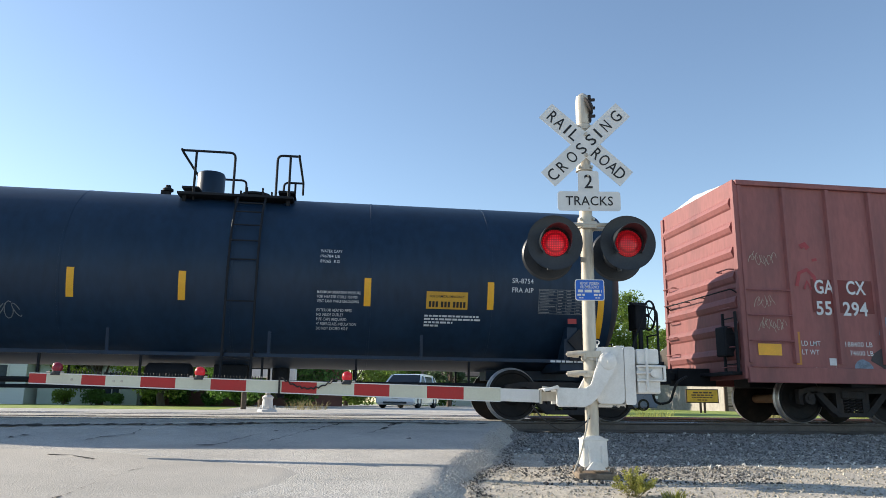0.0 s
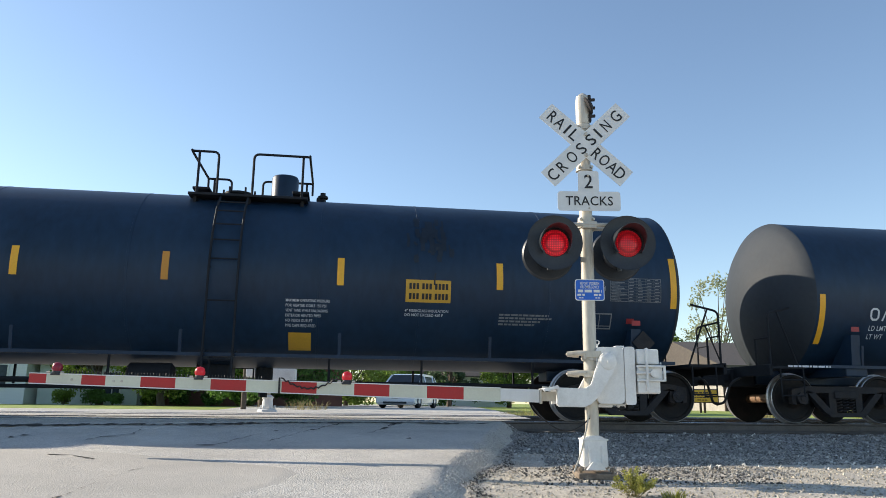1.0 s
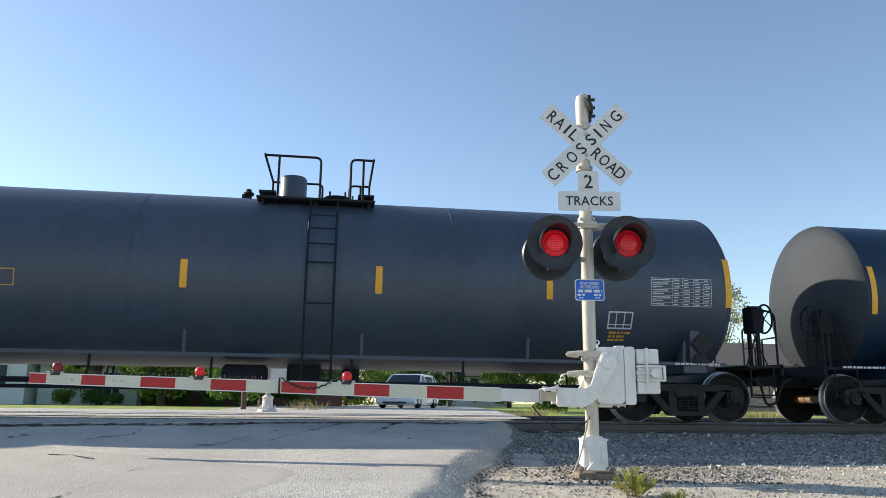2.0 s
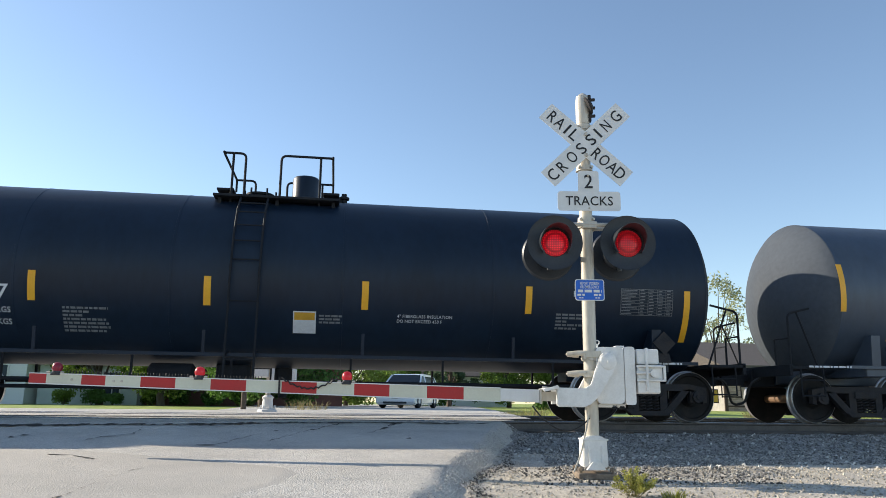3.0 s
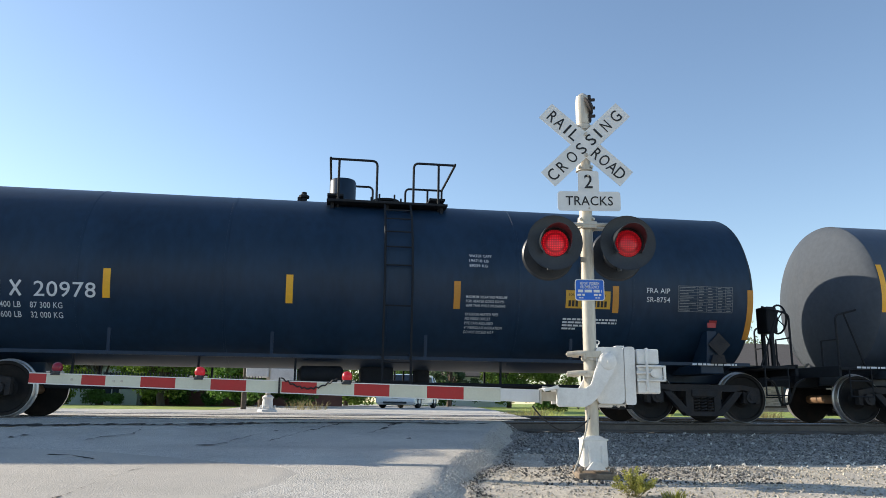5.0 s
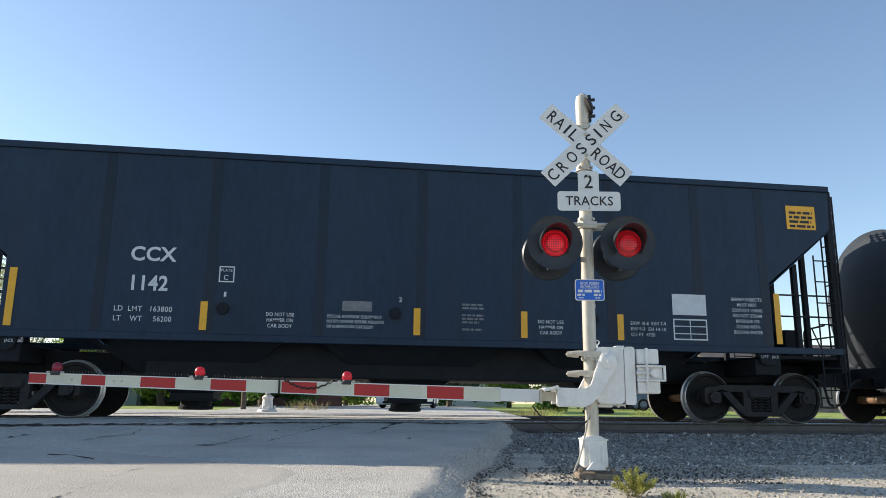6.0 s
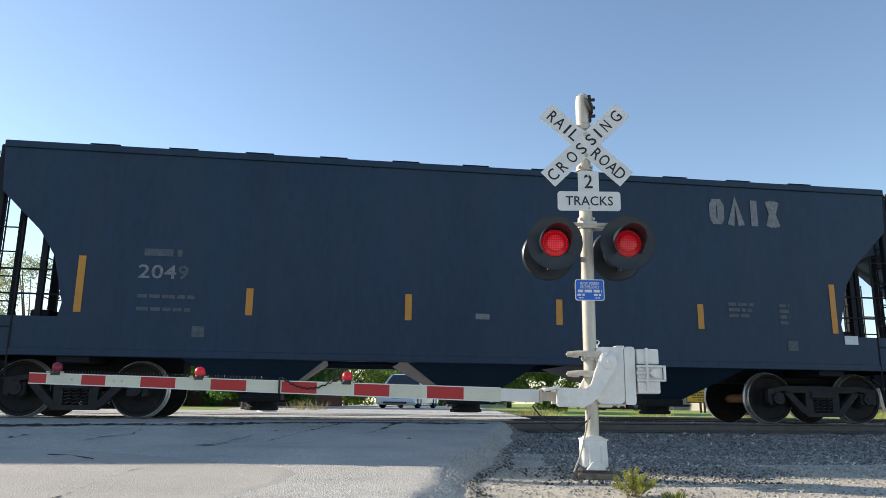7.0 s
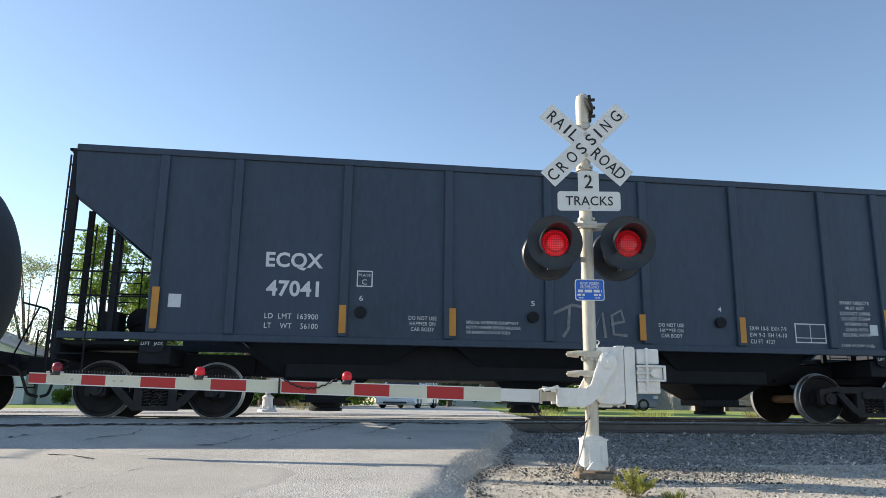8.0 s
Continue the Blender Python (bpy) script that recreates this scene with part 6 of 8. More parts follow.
def dimpled_lens(name, base, strength):
    """Red lens moulded in small diamonds that break the light up."""
    m = glowing(name, base, (1.0, 0.015, 0.03), strength)
    n, l = m.node_tree.nodes, m.node_tree.links
    co = n.new("ShaderNodeTexCoord")
    vo = n.new("ShaderNodeTexVoronoi")
    vo.inputs["Scale"].default_value, vo.inputs["Randomness"].default_value = 52, 0.0
    l.new(co.outputs["Object"], vo.inputs["Vector"])
    r = n.new("ShaderNodeMapRange")
    r.inputs[1].default_value, r.inputs[2].default_value, r.inputs[3].default_value, r.inputs[4].default_value = 0.15, 0.5, strength * 2.6, strength * 0.3
    l.new(vo.outputs[0], r.inputs[0])
    l.new(r.outputs[0], n["Principled BSDF"].inputs["Emission Strength"])
    return m


M_LENS_A = dimpled_lens("lit_red_diamond_lens", (0.28, 0.008, 0.018), 0.2)
M_LENS_B = dimpled_lens("low_red_diamond_lens", (0.24, 0.007, 0.014), 0.12)


M_BASE = material("rusty_dirt_caked_steel", (0.2, 0.155, 0.115), 0.85, dark=0.5, light=1.6, scale=12, fine=60, bump=0.4, dirt=(0.3, 0.25, 0.18), dirt_amount=0.6, dirt_scale=6)


def crossing_signal():
    s = thing("crossing_signal", "silver railroad crossing mast with crossbuck, red lights and lowered gate", "crossing signal")
    s.matrix_basis = MAST
    B = BASE
    bm = bmesh.new()
    cyl(bm, (0, 0, 0.28), (0, 0, B + 3.5), 0.072, 24)
    part("mast", bm, M_GALV, s, smooth=True)
    for z in (3.43, 2.94, 2.33, 2.27, 0.79, 0.63):
        bm = bmesh.new()
        lathe(bm, [(0.073, B + z - 0.03), (0.092, B + z - 0.028), (0.092, B + z + 0.028), (0.073, B + z + 0.03)], None, 24)
        for q in (-1, 1):
            cyl(bm, (q * 0.07, -0.1, B + z), (q * 0.07, 0.1, B + z), 0.014, 8)
        part("clamp", bm, M_GALV, s)
    # bell on top
    bm = bmesh.new()
    lathe(bm, [(0.05, 3.46), (0.075, 3.48), (0.08, 3.52), (0.085, 3.74), (0.075, 3.82), (0.03, 3.86), (0.0, 3.865)], Matrix.Translation((0, 0, B)), 20)
    bell = part("bell", bm, M_GALV, s, "weathered silver crossing bell case", smooth=True)
    bm = bmesh.new()
    lathe(bm, [(0.07, 0.0), (0.105, 0.01), (0.11, 0.03), (0.04, 0.07), (0.0, 0.075)], Matrix.Translation((0.03, -0.05, B + 3.68)) @ Matrix.Rotation(radians(65), 4, "Y"), 18)
    for z in (3.56, 3.66, 3.76):
        cyl(bm, (0.06, -0.06, B + z), (0.13, -0.05, B + z + 0.01), 0.02, 8)
    box(bm, 0.05, 0.09, -0.06, 0.0, B + 3.5, B + 3.83, 0.01)
    part("gong", bm, M_TRUCK, bell, "dark gong and bolts on the bell")
    # crossbuck
    cb = []
    for k, (spin, y) in enumerate(((-42.0, -0.088), (44.0, -0.098))):
        bm = bmesh.new()
        rect(bm, -0.61, 0.61, -0.115, 0.115, -0.003, 0.003, 0.006, 2)
        bmesh.ops.transform(bm, matrix=Matrix.Translation((0.005, y, B + 3.205)) @ Matrix.Rotation(radians(-spin), 4, "Y"), verts=bm.verts)
        cb.append((part("crossbuck_blade", bm, M_SIGN, s, "white sheet-metal crossbuck blade"), spin, y))
    def along(spin, u):
        return 0.005 + u * math.cos(radians(spin)), B + 3.205 + u * math.sin(radians(spin))
    for blade, row in ((0, (("R", -0.5), ("A", -0.385), ("I", -0.275), ("L", -0.17), ("R", 0.165), ("O", 0.28), ("A", 0.4), ("D", 0.51))),
                       (1, (("C", -0.53), ("R", -0.385), ("O", -0.225), ("S", -0.075), ("S", 0.08), ("I", 0.195), ("N", 0.325), ("G", 0.49)))):
        blade_ob, spin, y = cb[blade]
        for word, u in row:
            x, z = along(spin, u)
            sign_words(blade_ob, word, x, z, 0.135, 0.026 if word == "I" else 0.105 if word in "ACDGO" else 0.085, y - 0.006, M_BLACK, spin, 0.008)
    bm = bmesh.new()
    for dz in (0.12, -0.13):
        cyl(bm, (0.005, -0.12, B + 3.205 + dz), (0.005, -0.06, B + 3.205 + dz), 0.02, 10)
    part("bolt", bm, M_GALV, s)
    # number of tracks
    bm = bmesh.new()
    rect(bm, -0.095, 0.14, B + 2.6, B + 2.89, -0.092, -0.087, 0.03)
    p2 = part("digit_plate", bm, M_SIGN, s, "white plate above the tracks sign")
    sign_words(p2, "2", 0.022, B + 2.765, 0.16, 0.095, -0.096, M_BLACK, 0, 0.012)
    bm = bmesh.new()
    rect(bm, -0.33, 0.375, B + 2.42, B + 2.645, -0.102, -0.097, 0.035)
    p3 = part("tracks_plate", bm, M_SIGN, s, "white rounded plate reading tracks")
    sign_words(p3, "TRACKS", 0.024, B + 2.535, 0.105, 0.53, -0.106, M_BLACK, 0, 0.012)
    bm = bmesh.new()
    for z in (2.45, 2.83):
        cyl(bm, (0.02, -0.115, B + z), (0.02, -0.09, B + z), 0.011, 8)
    part("bolt", bm, M_GALV, s)
    # lamps on their cross arm
    bm = bmesh.new()
    for y in (-0.1, 0.1):
        tube(bm, [(-0.42, y, B + 2.26), (0.44, y, B + 2.26)], 0.024, 8)
    for x in (-0.388, 0.41):
        tube(bm, rounded([(x, -0.1, B + 2.26), (x, -0.02, B + 2.2), (x, -0.02, B + 2.06)], 0.05), 0.024, 8)
        tube(bm, [(x, -0.05, B + 2.03), (x, 0.2, B + 2.03)], 0.03, 8)
    box(bm, -0.06, 0.1, -0.12, 0.12, B + 2.22, B + 2.3, 0.01)
    part("cross_arm", bm, M_GALV, s)
    signal_light(s, -0.388, B + 2.03, -1, M_LENS_A)
    signal_light(s, 0.41, B + 2.035, -1, M_LENS_B)
    signal_light(s, -0.388, B + 2.0, 1, M_LENS_B)
    signal_light(s, 0.41, B + 2.0, 1, M_LENS_A)
    # blue notice
    bm = bmesh.new()
    rect(bm, -0.158, 0.162, B + 1.41, B + 1.645, -0.085, -0.08, 0.025)
    nb = part("notice_rim", bm, M_SIGN, s, "white-edged blue notice plate")
    bm = bmesh.new()
    rect(bm, -0.149, 0.153, B + 1.419, B + 1.636, -0.088, -0.0855, 0.02)
    part("notice_face", bm, M_BLUE, nb)
    sign_words(nb, "REPORT PROBLEM", 0.002, B + 1.6, 0.03, 0.21, -0.0895, M_SIGN, 0)
    sign_words(nb, "OR EMERGENCY", 0.002, B + 1.56, 0.032, 0.21, -0.0895, M_SIGN, 0)
    for z, w, h in ((1.515, 0.26, 0.03), (1.473, 0.08, 0.022), (1.44, 0.05, 0.012)):
        for side_x in ((0.002,) if h > 0.025 else (-0.095, 0.085)):
            bm = bars((w,), h, 0, 3)
            for v in bm.verts:
                v.co = Vector((side_x - w / 2 + v.co.x, -0.0895, B + z + v.co.y - h / 2))
            bmesh.ops.recalc_face_normals(bm, faces=bm.faces[:])
            part("notice_line", bm, M_SIGN, nb)
    # gate mechanism
    bm = bmesh.new()
    rect(bm, 0.08, 0.38, B + 0.31, B + 0.92, -0.26, 0.12, 0.05)
    rect(bm, 0.385, 0.5, B + 0.3, B + 0.925, -0.27, 0.14, 0.03)
    box(bm, 0.1, 0.4, -0.2, 0.1, B + 0.27, B + 0.31, 0.01)
    part("mechanism_case", bm, M_WHITE, s, "white cast gate-mechanism case", smooth=True)
    bm = bmesh.new()
    lathe(bm, [(0.022, -0.008), (0.03, 0.0), (0.022, 0.008), (0.016, 0.0), (0.022, -0.008)], Matrix.Translation((0.141, -0.05, B + 0.985)) @ Matrix.Rotation(radians(90), 4, "X"), 16)
    cyl(bm, (0.141, -0.05, B + 0.91), (0.141, -0.05, B + 0.965), 0.009, 8)
    box(bm, 0.32, 0.42, -0.15, -0.02, B + 0.92, B + 0.945, 0.008)
    part("lifting_eye", bm, M_WHITE, s)
    bm = bmesh.new()
    for x, z in ((0.28, 0.285), (0.36, 0.28), (0.45, 0.285)):
        box(bm, x - 0.03, x + 0.03, -0.2, -0.1, B + z - 0.03, B + z + 0.015, 0.006)
    cyl(bm, (0.2, -0.15, B + 0.27), (0.5, -0.15, B + 0.27), 0.016, 8)
    part("hinge_bolts", bm, M_FRAME, s)
    # gate arm bracket: elbow from the pivot down to the arm
    elbow = [(0.19, 0.86), (0.27, 0.83), (0.3, 0.755), (0.285, 0.7), (0.1, 0.4), (0.0, 0.305), (-0.08, 0.27), (-0.36, 0.272), (-0.375, 0.3), (-0.37, 0.46), (-0.34, 0.475), (-0.07, 0.468), (0.0, 0.51), (0.1, 0.8), (0.13, 0.845)]
    bm = bmesh.new()
    prism(bm, [(x, B + z) for x, z in elbow], "y", -0.345, -0.285)
    bmesh.ops.bevel(bm, geom=[e for e in bm.edges], offset=0.009, segments=2, affect="EDGES")
    part("gate_bracket", bm, M_WHITE, s, "white elbow bracket carrying the gate arm")
    bm = bmesh.new()
    lathe(bm, [(0.0, 0.018), (0.035, 0.016), (0.075, 0.01), (0.09, 0.0), (0.095, -0.01)], Matrix.Translation((0.19, -0.345, B + 0.757)) @ Matrix.Rotation(radians(90), 4, "X"), 24)
    cyl(bm, (0.19, -0.385, B + 0.757), (0.19, -0.34, B + 0.757), 0.02, 6)
    part("pivot_cap", bm, M_WHITE, s, smooth=True)
    bm = bmesh.new()
    prism(bm, [(0.0, B + 0.47), (0.13, B + 0.7), (0.12, B + 0.72), (-0.02, B + 0.48)], "y", 0.13, 0.17)
    prism(bm, [(-0.36, B + 0.3), (-0.05, B + 0.3), (0.1, B + 0.45), (0.2, B + 0.74), (0.1, B + 0.74), (-0.05, B + 0.47), (-0.36, B + 0.46)], "y", 0.12, 0.17)
    box(bm, -0.5, -0.34, -0.33, 0.16, B + 0.455, B + 0.47, 0.004)
    prism(bm, [(-0.52, B + 0.45), (-0.36, B + 0.5), (-0.34, B + 0.47), (-0.5, B + 0.43)], "y", -0.35, -0.3)
    part("rear_bracket", bm, M_WHITE, s)
    # counterweights
    for k, (z0, z1, x0, x1) in enumerate(((0.735, 0.9, 0.52, 0.755), (0.565, 0.73, 0.52, 0.79), (0.42, 0.56, 0.52, 0.76))):
        bm = bmesh.new()
        box(bm, x0, x1, -0.3, -0.1, B + z0, B + z1, 0.018)
        part("counterweight", bm, M_WHITE, s, "white cast counterweight")
    bm = bmesh.new()
    box(bm, 0.5, 0.81, -0.335, -0.305, B + 0.7, B + 0.722, 0.006)
    box(bm, 0.5, 0.81, -0.335, -0.305, B + 0.55, B + 0.572, 0.006)
    box(bm, 0.79, 0.815, -0.335, -0.305, B + 0.55, B + 0.722, 0.006)
    box(bm, 0.6, 0.625, -0.345, -0.3, B + 0.45, B + 0.91, 0.006)
    cyl(bm, (0.5, -0.32, B + 0.64), (0.71, -0.32, B + 0.64), 0.018, 8)
    cyl(bm, (0.69, -0.345, B + 0.64), (0.69, -0.3, B + 0.64), 0.045, 12)
    part("counterweight_arm", bm, M_WHITE, s)
    for z in (0.83, 0.62):
        bm = bmesh.new()
        tube(bm, [(-0.25, -0.02, B + z), (-0.15, -0.06, B + z + 0.01), (-0.06, -0.08, B + z + 0.01)], 0.03, 10)
        lathe(bm, [(0.0, 0.0), (0.024, 0.02), (0.034, 0.08), (0.036, 0.14)], Matrix.Translation((-0.27, -0.02, B + z)) @ Matrix.Rotation(radians(90), 4, "Y"), 12)
        box(bm, -0.09, 0.1, -0.1, -0.07, B + z - 0.035, B + z + 0.035, 0.006)
        part("stop_bracket", bm, M_GALV, s)
    # foot: junction box and base plate with bolts
    bm = bmesh.new()
    prism(bm, [(-0.125, 0.08), (0.135, 0.08), (0.125, 0.36), (0.06, 0.4), (-0.06, 0.4), (-0.12, 0.36)], "y", -0.13, 0.13)
    bmesh.ops.bevel(bm, geom=[e for e in bm.edges], offset=0.012, segments=2, affect="EDGES")
    part("junction_box", bm, M_WHITE, s, "grey-white cast base box")
    bm = bmesh.new()
    for x in (-0.06, 0.07):
        box(bm, x - 0.012, x + 0.012, -0.15, -0.125, 0.06, 0.3, 0.004)
    prism(bm, [(-0.1, 0.06), (0.1, 0.06), (0.04, 0.14), (-0.04, 0.14)], "y", -0.19, -0.13)
    box(bm, -0.13, 0.14, -0.135, 0.135, 0.352, 0.368, 0.003)
    part("base_ribs", bm, M_WHITE, s)
    bm = bmesh.new()
    box(bm, -0.19, 0.2, -0.19, 0.19, -0.04, 0.025, 0.012)
    for x in (-0.16, 0.17):
        for y in (-0.16, 0.16):
            cyl(bm, (x, y, 0.02), (x, y, 0.085), 0.014, 8)
            cyl(bm, (x, y, 0.05), (x, y, 0.075), 0.032, 6)
    part("base_plate", bm, M_BASE, s, "rusty dirt-caked base plate")
    bm = bmesh.new()
    tube(bm, rounded([(-0.05, -0.08, 0.62), (-0.07, -0.09, 0.5), (-0.1, -0.1, 0.4), (-0.15, -0.14, 0.22), (-0.24, -0.2, 0.04)], 0.1), 0.009, 6)
    part("ground_wire", bm, M_GALV, s)
    bm = bmesh.new()
    pts = []
    for i in range(25):
        u = i / 24
        pts.append((-0.66 + u * 0.62, -0.2 + 0.12 * u, B + 0.31 - 0.36 * math.sin(math.pi * min(1, u * 0.72 + 0.02)) ** 0.9 + 0.12 * u))
    tube(bm, pts, 0.008, 6)
    part("drooping_cable", bm, M_CABLE, s)
    # gate arm: striped board with lamps, wiring and an aluminium butt
    Y0, Y1 = -0.34, -0.295
    def top(x):
        return B + 0.451 - (x + 0.55) * 0.0213
    def bot(x):
        return B + 0.314 - (x + 0.55) * 0.0275
    cuts = [-6.05, -5.86, -5.474, -5.211, -4.827, -4.448, -4.064, -3.68, -3.297, -2.919, -2.517, -2.14, -1.739, -1.35, -0.96]
    for i, (a, b) in enumerate(zip(cuts, cuts[1:])):
        bm = bmesh.new()
        prism(bm, [(a, bot(a)), (b, bot(b)), (b, top(b)), (a, top(a))], "y", Y0, Y1)
        part("gate_board", bm, M_GATE_RED if i % 2 == 0 else M_GATE_WHITE, s)
    bm = bmesh.new()
    prism(bm, [(-0.96, bot(-0.96)), (-0.55, bot(-0.55)), (-0.55, top(-0.55)), (-0.96, top(-0.96))], "y", Y0 - 0.004, Y1 + 0.004)
    for x in (-0.86, -0.62):
        for z in (0.35, 0.415):
            cyl(bm, (x, Y0 - 0.016, B + z), (x, Y0, B + z), 0.014, 8)
    part("gate_butt", bm, M_SIGN, s, "bare white aluminium butt of the gate arm")
    bm = bmesh.new()
    box(bm, -0.56, -0.35, -0.33, -0.31, B + 0.33, B + 0.43, 0.004)
    box(bm, -0.545, -0.52, -0.36, -0.29, B + 0.3, B + 0.46, 0.006)
    tube(bm, [(-0.52, -0.35, B + 0.475), (-0.4, -0.35, B + 0.46)], 0.014, 6)
    part("shear_pin_bracket", bm, M_GALV, s)
    for a, b in ((-6.05, -0.96),):
        for zf, dz in ((top, 0.004), (bot, -0.004)):
            bm = bmesh.new()
            prism(bm, [(a, zf(a) - 0.005 + dz), (b, zf(b) - 0.005 + dz), (b, zf(b) + 0.005 + dz), (a, zf(a) + 0.005 + dz)], "y", Y0 - 0.006, Y1 + 0.006)
            part("edge_channel", bm, M_SIGN, s)
    for k, (x, lit) in enumerate(((-5.763, False), (-4.197, True), (-2.602, True))):
        bm = bmesh.new()
        z = top(x)
        lathe(bm, [(0.044, 0.0), (0.05, 0.015), (0.045, 0.035)], Matrix.Translation((x, -0.318, z)), 18)
        box(bm, x - 0.05, x + 0.05, -0.36, -0.28, z - 0.012, z + 0.008, 0.006)
        g = part("gate_lamp", bm, M_SIGNAL, s, "red gate lamp on the arm", smooth=True)
        bm = bmesh.new()
        lathe(bm, [(0.042, 0.032), (0.054, 0.05), (0.056, 0.075), (0.048, 0.105), (0.028, 0.124), (0.0, 0.13)], Matrix.Translation((x, -0.318, z)), 18)
        part("lamp_globe", bm, M_LAMP if lit else M_LAMP_OFF, g, smooth=True)
        bm = bmesh.new()
        for q in (-1, 1):
            cyl(bm, (x + q * 0.06, -0.35, z + 0.02), (x + q * 0.095, -0.35, z + 0.02), 0.01, 6)
        part("lamp_terminals", bm, M_GALV, g)
    for a, b, n in ((-5.66, -4.3, 40), (-4.1, -3.5, 18)):
        part("coiled_lead", spiral((a, -0.318, top(a) + 0.022), (b, -0.318, top(b) + 0.022), n, 0.02, 0.004), M_CABLE, s)
    bm = bmesh.new()
    tube(bm, [(-3.32 + 0.0 * i, -0.352, bot(-3.3) + 0.16 - 0.17 * i / 8 + 0.006 * (i % 2)) for i in range(9)], 0.011, 6)
    pts = [(-3.3 + 0.6 * i / 24, -0.352 + 0.006 * math.cos(i * 2.4), top(-3.1) + 0.04 - 0.11 * math.sin(math.pi * i / 24) + 0.012 * math.sin(i * 2.6)) for i in range(25)]
    tube(bm, pts, 0.009, 5)
    part("hanging_lead", bm, M_CABLE, s)
    for x in (-5.58, -5.12, -5.03):
        bm = bmesh.new()
        cyl(bm, (x, Y0 - 0.008, (top(x) + bot(x)) / 2), (x, Y0, (top(x) + bot(x)) / 2), 0.014, 10)
        part("arm_bolt", bm, M_GALV, s)
    # the case and its brackets hang beside the mast; the board lies between the two brackets
    eye_x, eye_z, far = -1.61, B + 0.298, 7.99
    arm = ("gate_board", "gate_butt", "edge_channel", "gate_lamp", "coiled_lead", "hanging_lead", "arm_bolt", "shear_pin_bracket")
    body = ("mechanism_case", "lifting_eye", "hinge_bolts", "gate_bracket", "pivot_cap", "rear_bracket", "counterweight", "counterweight_arm")
    for o in s.children:
        kind_name = o.name.split(".")[0]
        if kind_name in arm or kind_name in body:
            dy = 0.36 if kind_name in arm else 0.17
            y = -0.32 + dy
            k = (far + y) / far
            m = Matrix.Translation((eye_x * (1 - k), dy, eye_z * (1 - k))) @ Matrix.Diagonal((k, 1, k, 1))
            if kind_name in arm:
                m = Matrix.Rotation(radians(-1.6), 4, "Z") @ Matrix.Diagonal((1.016, 1, 1, 1)) @ m
            for q in (o, *o.children):
                q.data.transform(m)
    return s


crossing_signal()


# ---- far side: second signal, pole, vehicles, buildings, plants ----
def far_signal():
    s = thing("crossing_signal", "second crossing mast seen from behind with raised wires", "crossing signal")
    s.matrix_basis = pose(-1.84, 7.6, 0.0, 0, 0, -4)
    bm = bmesh.new()
    cyl(bm, (0, 0, 0), (0, 0, 3.85), 0.07, 16)
    part("mast", bm, M_GALV, s, smooth=True)
    for spin in (45, -45):
        bm = bmesh.new()
        rect(bm, -0.6, 0.6, -0.115, 0.115, 0.0, 0.006, 0.01, 2)
        bmesh.ops.transform(bm, matrix=Matrix.Translation((-0.05, 0.1, 2.95)) @ Matrix.Rotation(radians(spin), 4, "Y"), verts=bm.verts)
        part("crossbuck_blade", bm, M_SIGN_BACK, s)
    bm = bmesh.new()
    tube(bm, [(-0.45, 0.05, 2.1), (0.45, 0.05, 2.1)], 0.025, 8)
    part("cross_arm", bm, M_GALV, s)
    signal_light(s, -0.4, 2.05, -1, M_LENS_B)
    signal_light(s, 0.15, 2.05, -1, M_LENS_A)
    bm = bmesh.new()
    tube(bm, rounded([(0.28, 0, 0.6), (0.28, 0, 3.9), (0.42, 0, 4.0), (0.5, 0, 3.4), (0.5, 0, 0.7)], 0.1), 0.025, 6)
    part("conduit", bm, M_GALV, s)
    bm = bmesh.new()
    box(bm, -0.62, 0.0, -0.2, 0.25, 0.95, 1.25, 0.03)
    box(bm, 0.05, 0.75, -0.15, 0.2, 0.8, 1.2, 0.03)
    part("mechanism_case", bm, M_WHITE, s)
    bm = bmesh.new()
    lathe(bm, [(0.28, 0.0), (0.26, 0.06), (0.16, 0.1), (0.14, 0.34), (0.17, 0.4), (0.09, 0.46)], None, 16)
    for k in range(5):
        cyl(bm, (0.2 * math.cos(k * 1.26), 0.2 * math.sin(k * 1.26), 0.05), (0.2 * math.cos(k * 1.26), 0.2 * math.sin(k * 1.26), 0.18), 0.03, 6)
    part("base", bm, M_WHITE, s)


far_signal()


def street_lamp():
    s = thing("street_lamp", "grey street lamp pole with a short curved arm", "street lamp")
    s.matrix_basis = pose(-2.95, 11.5, 0)
    bm = bmesh.new()
    cyl(bm, (0, 0, -0.05), (0, 0, 4.75), 0.09, 12, 0.06)
    part("pole", bm, M_BARK, s, smooth=True)
    bm = bmesh.new()
    tube(bm, rounded([(0, 0, 4.55), (0.25, 0, 4.8), (0.7, 0, 4.82)], 0.2), 0.03, 8)
    part("arm", bm, M_GALV, s)
    bm = bmesh.new()
    prism(bm, [(0.6, 4.74), (1.05, 4.76), (1.0, 4.86), (0.62, 4.88)], "y", -0.1, 0.1)
    part("lamp_head", bm, M_GALV, s)


street_lamp()

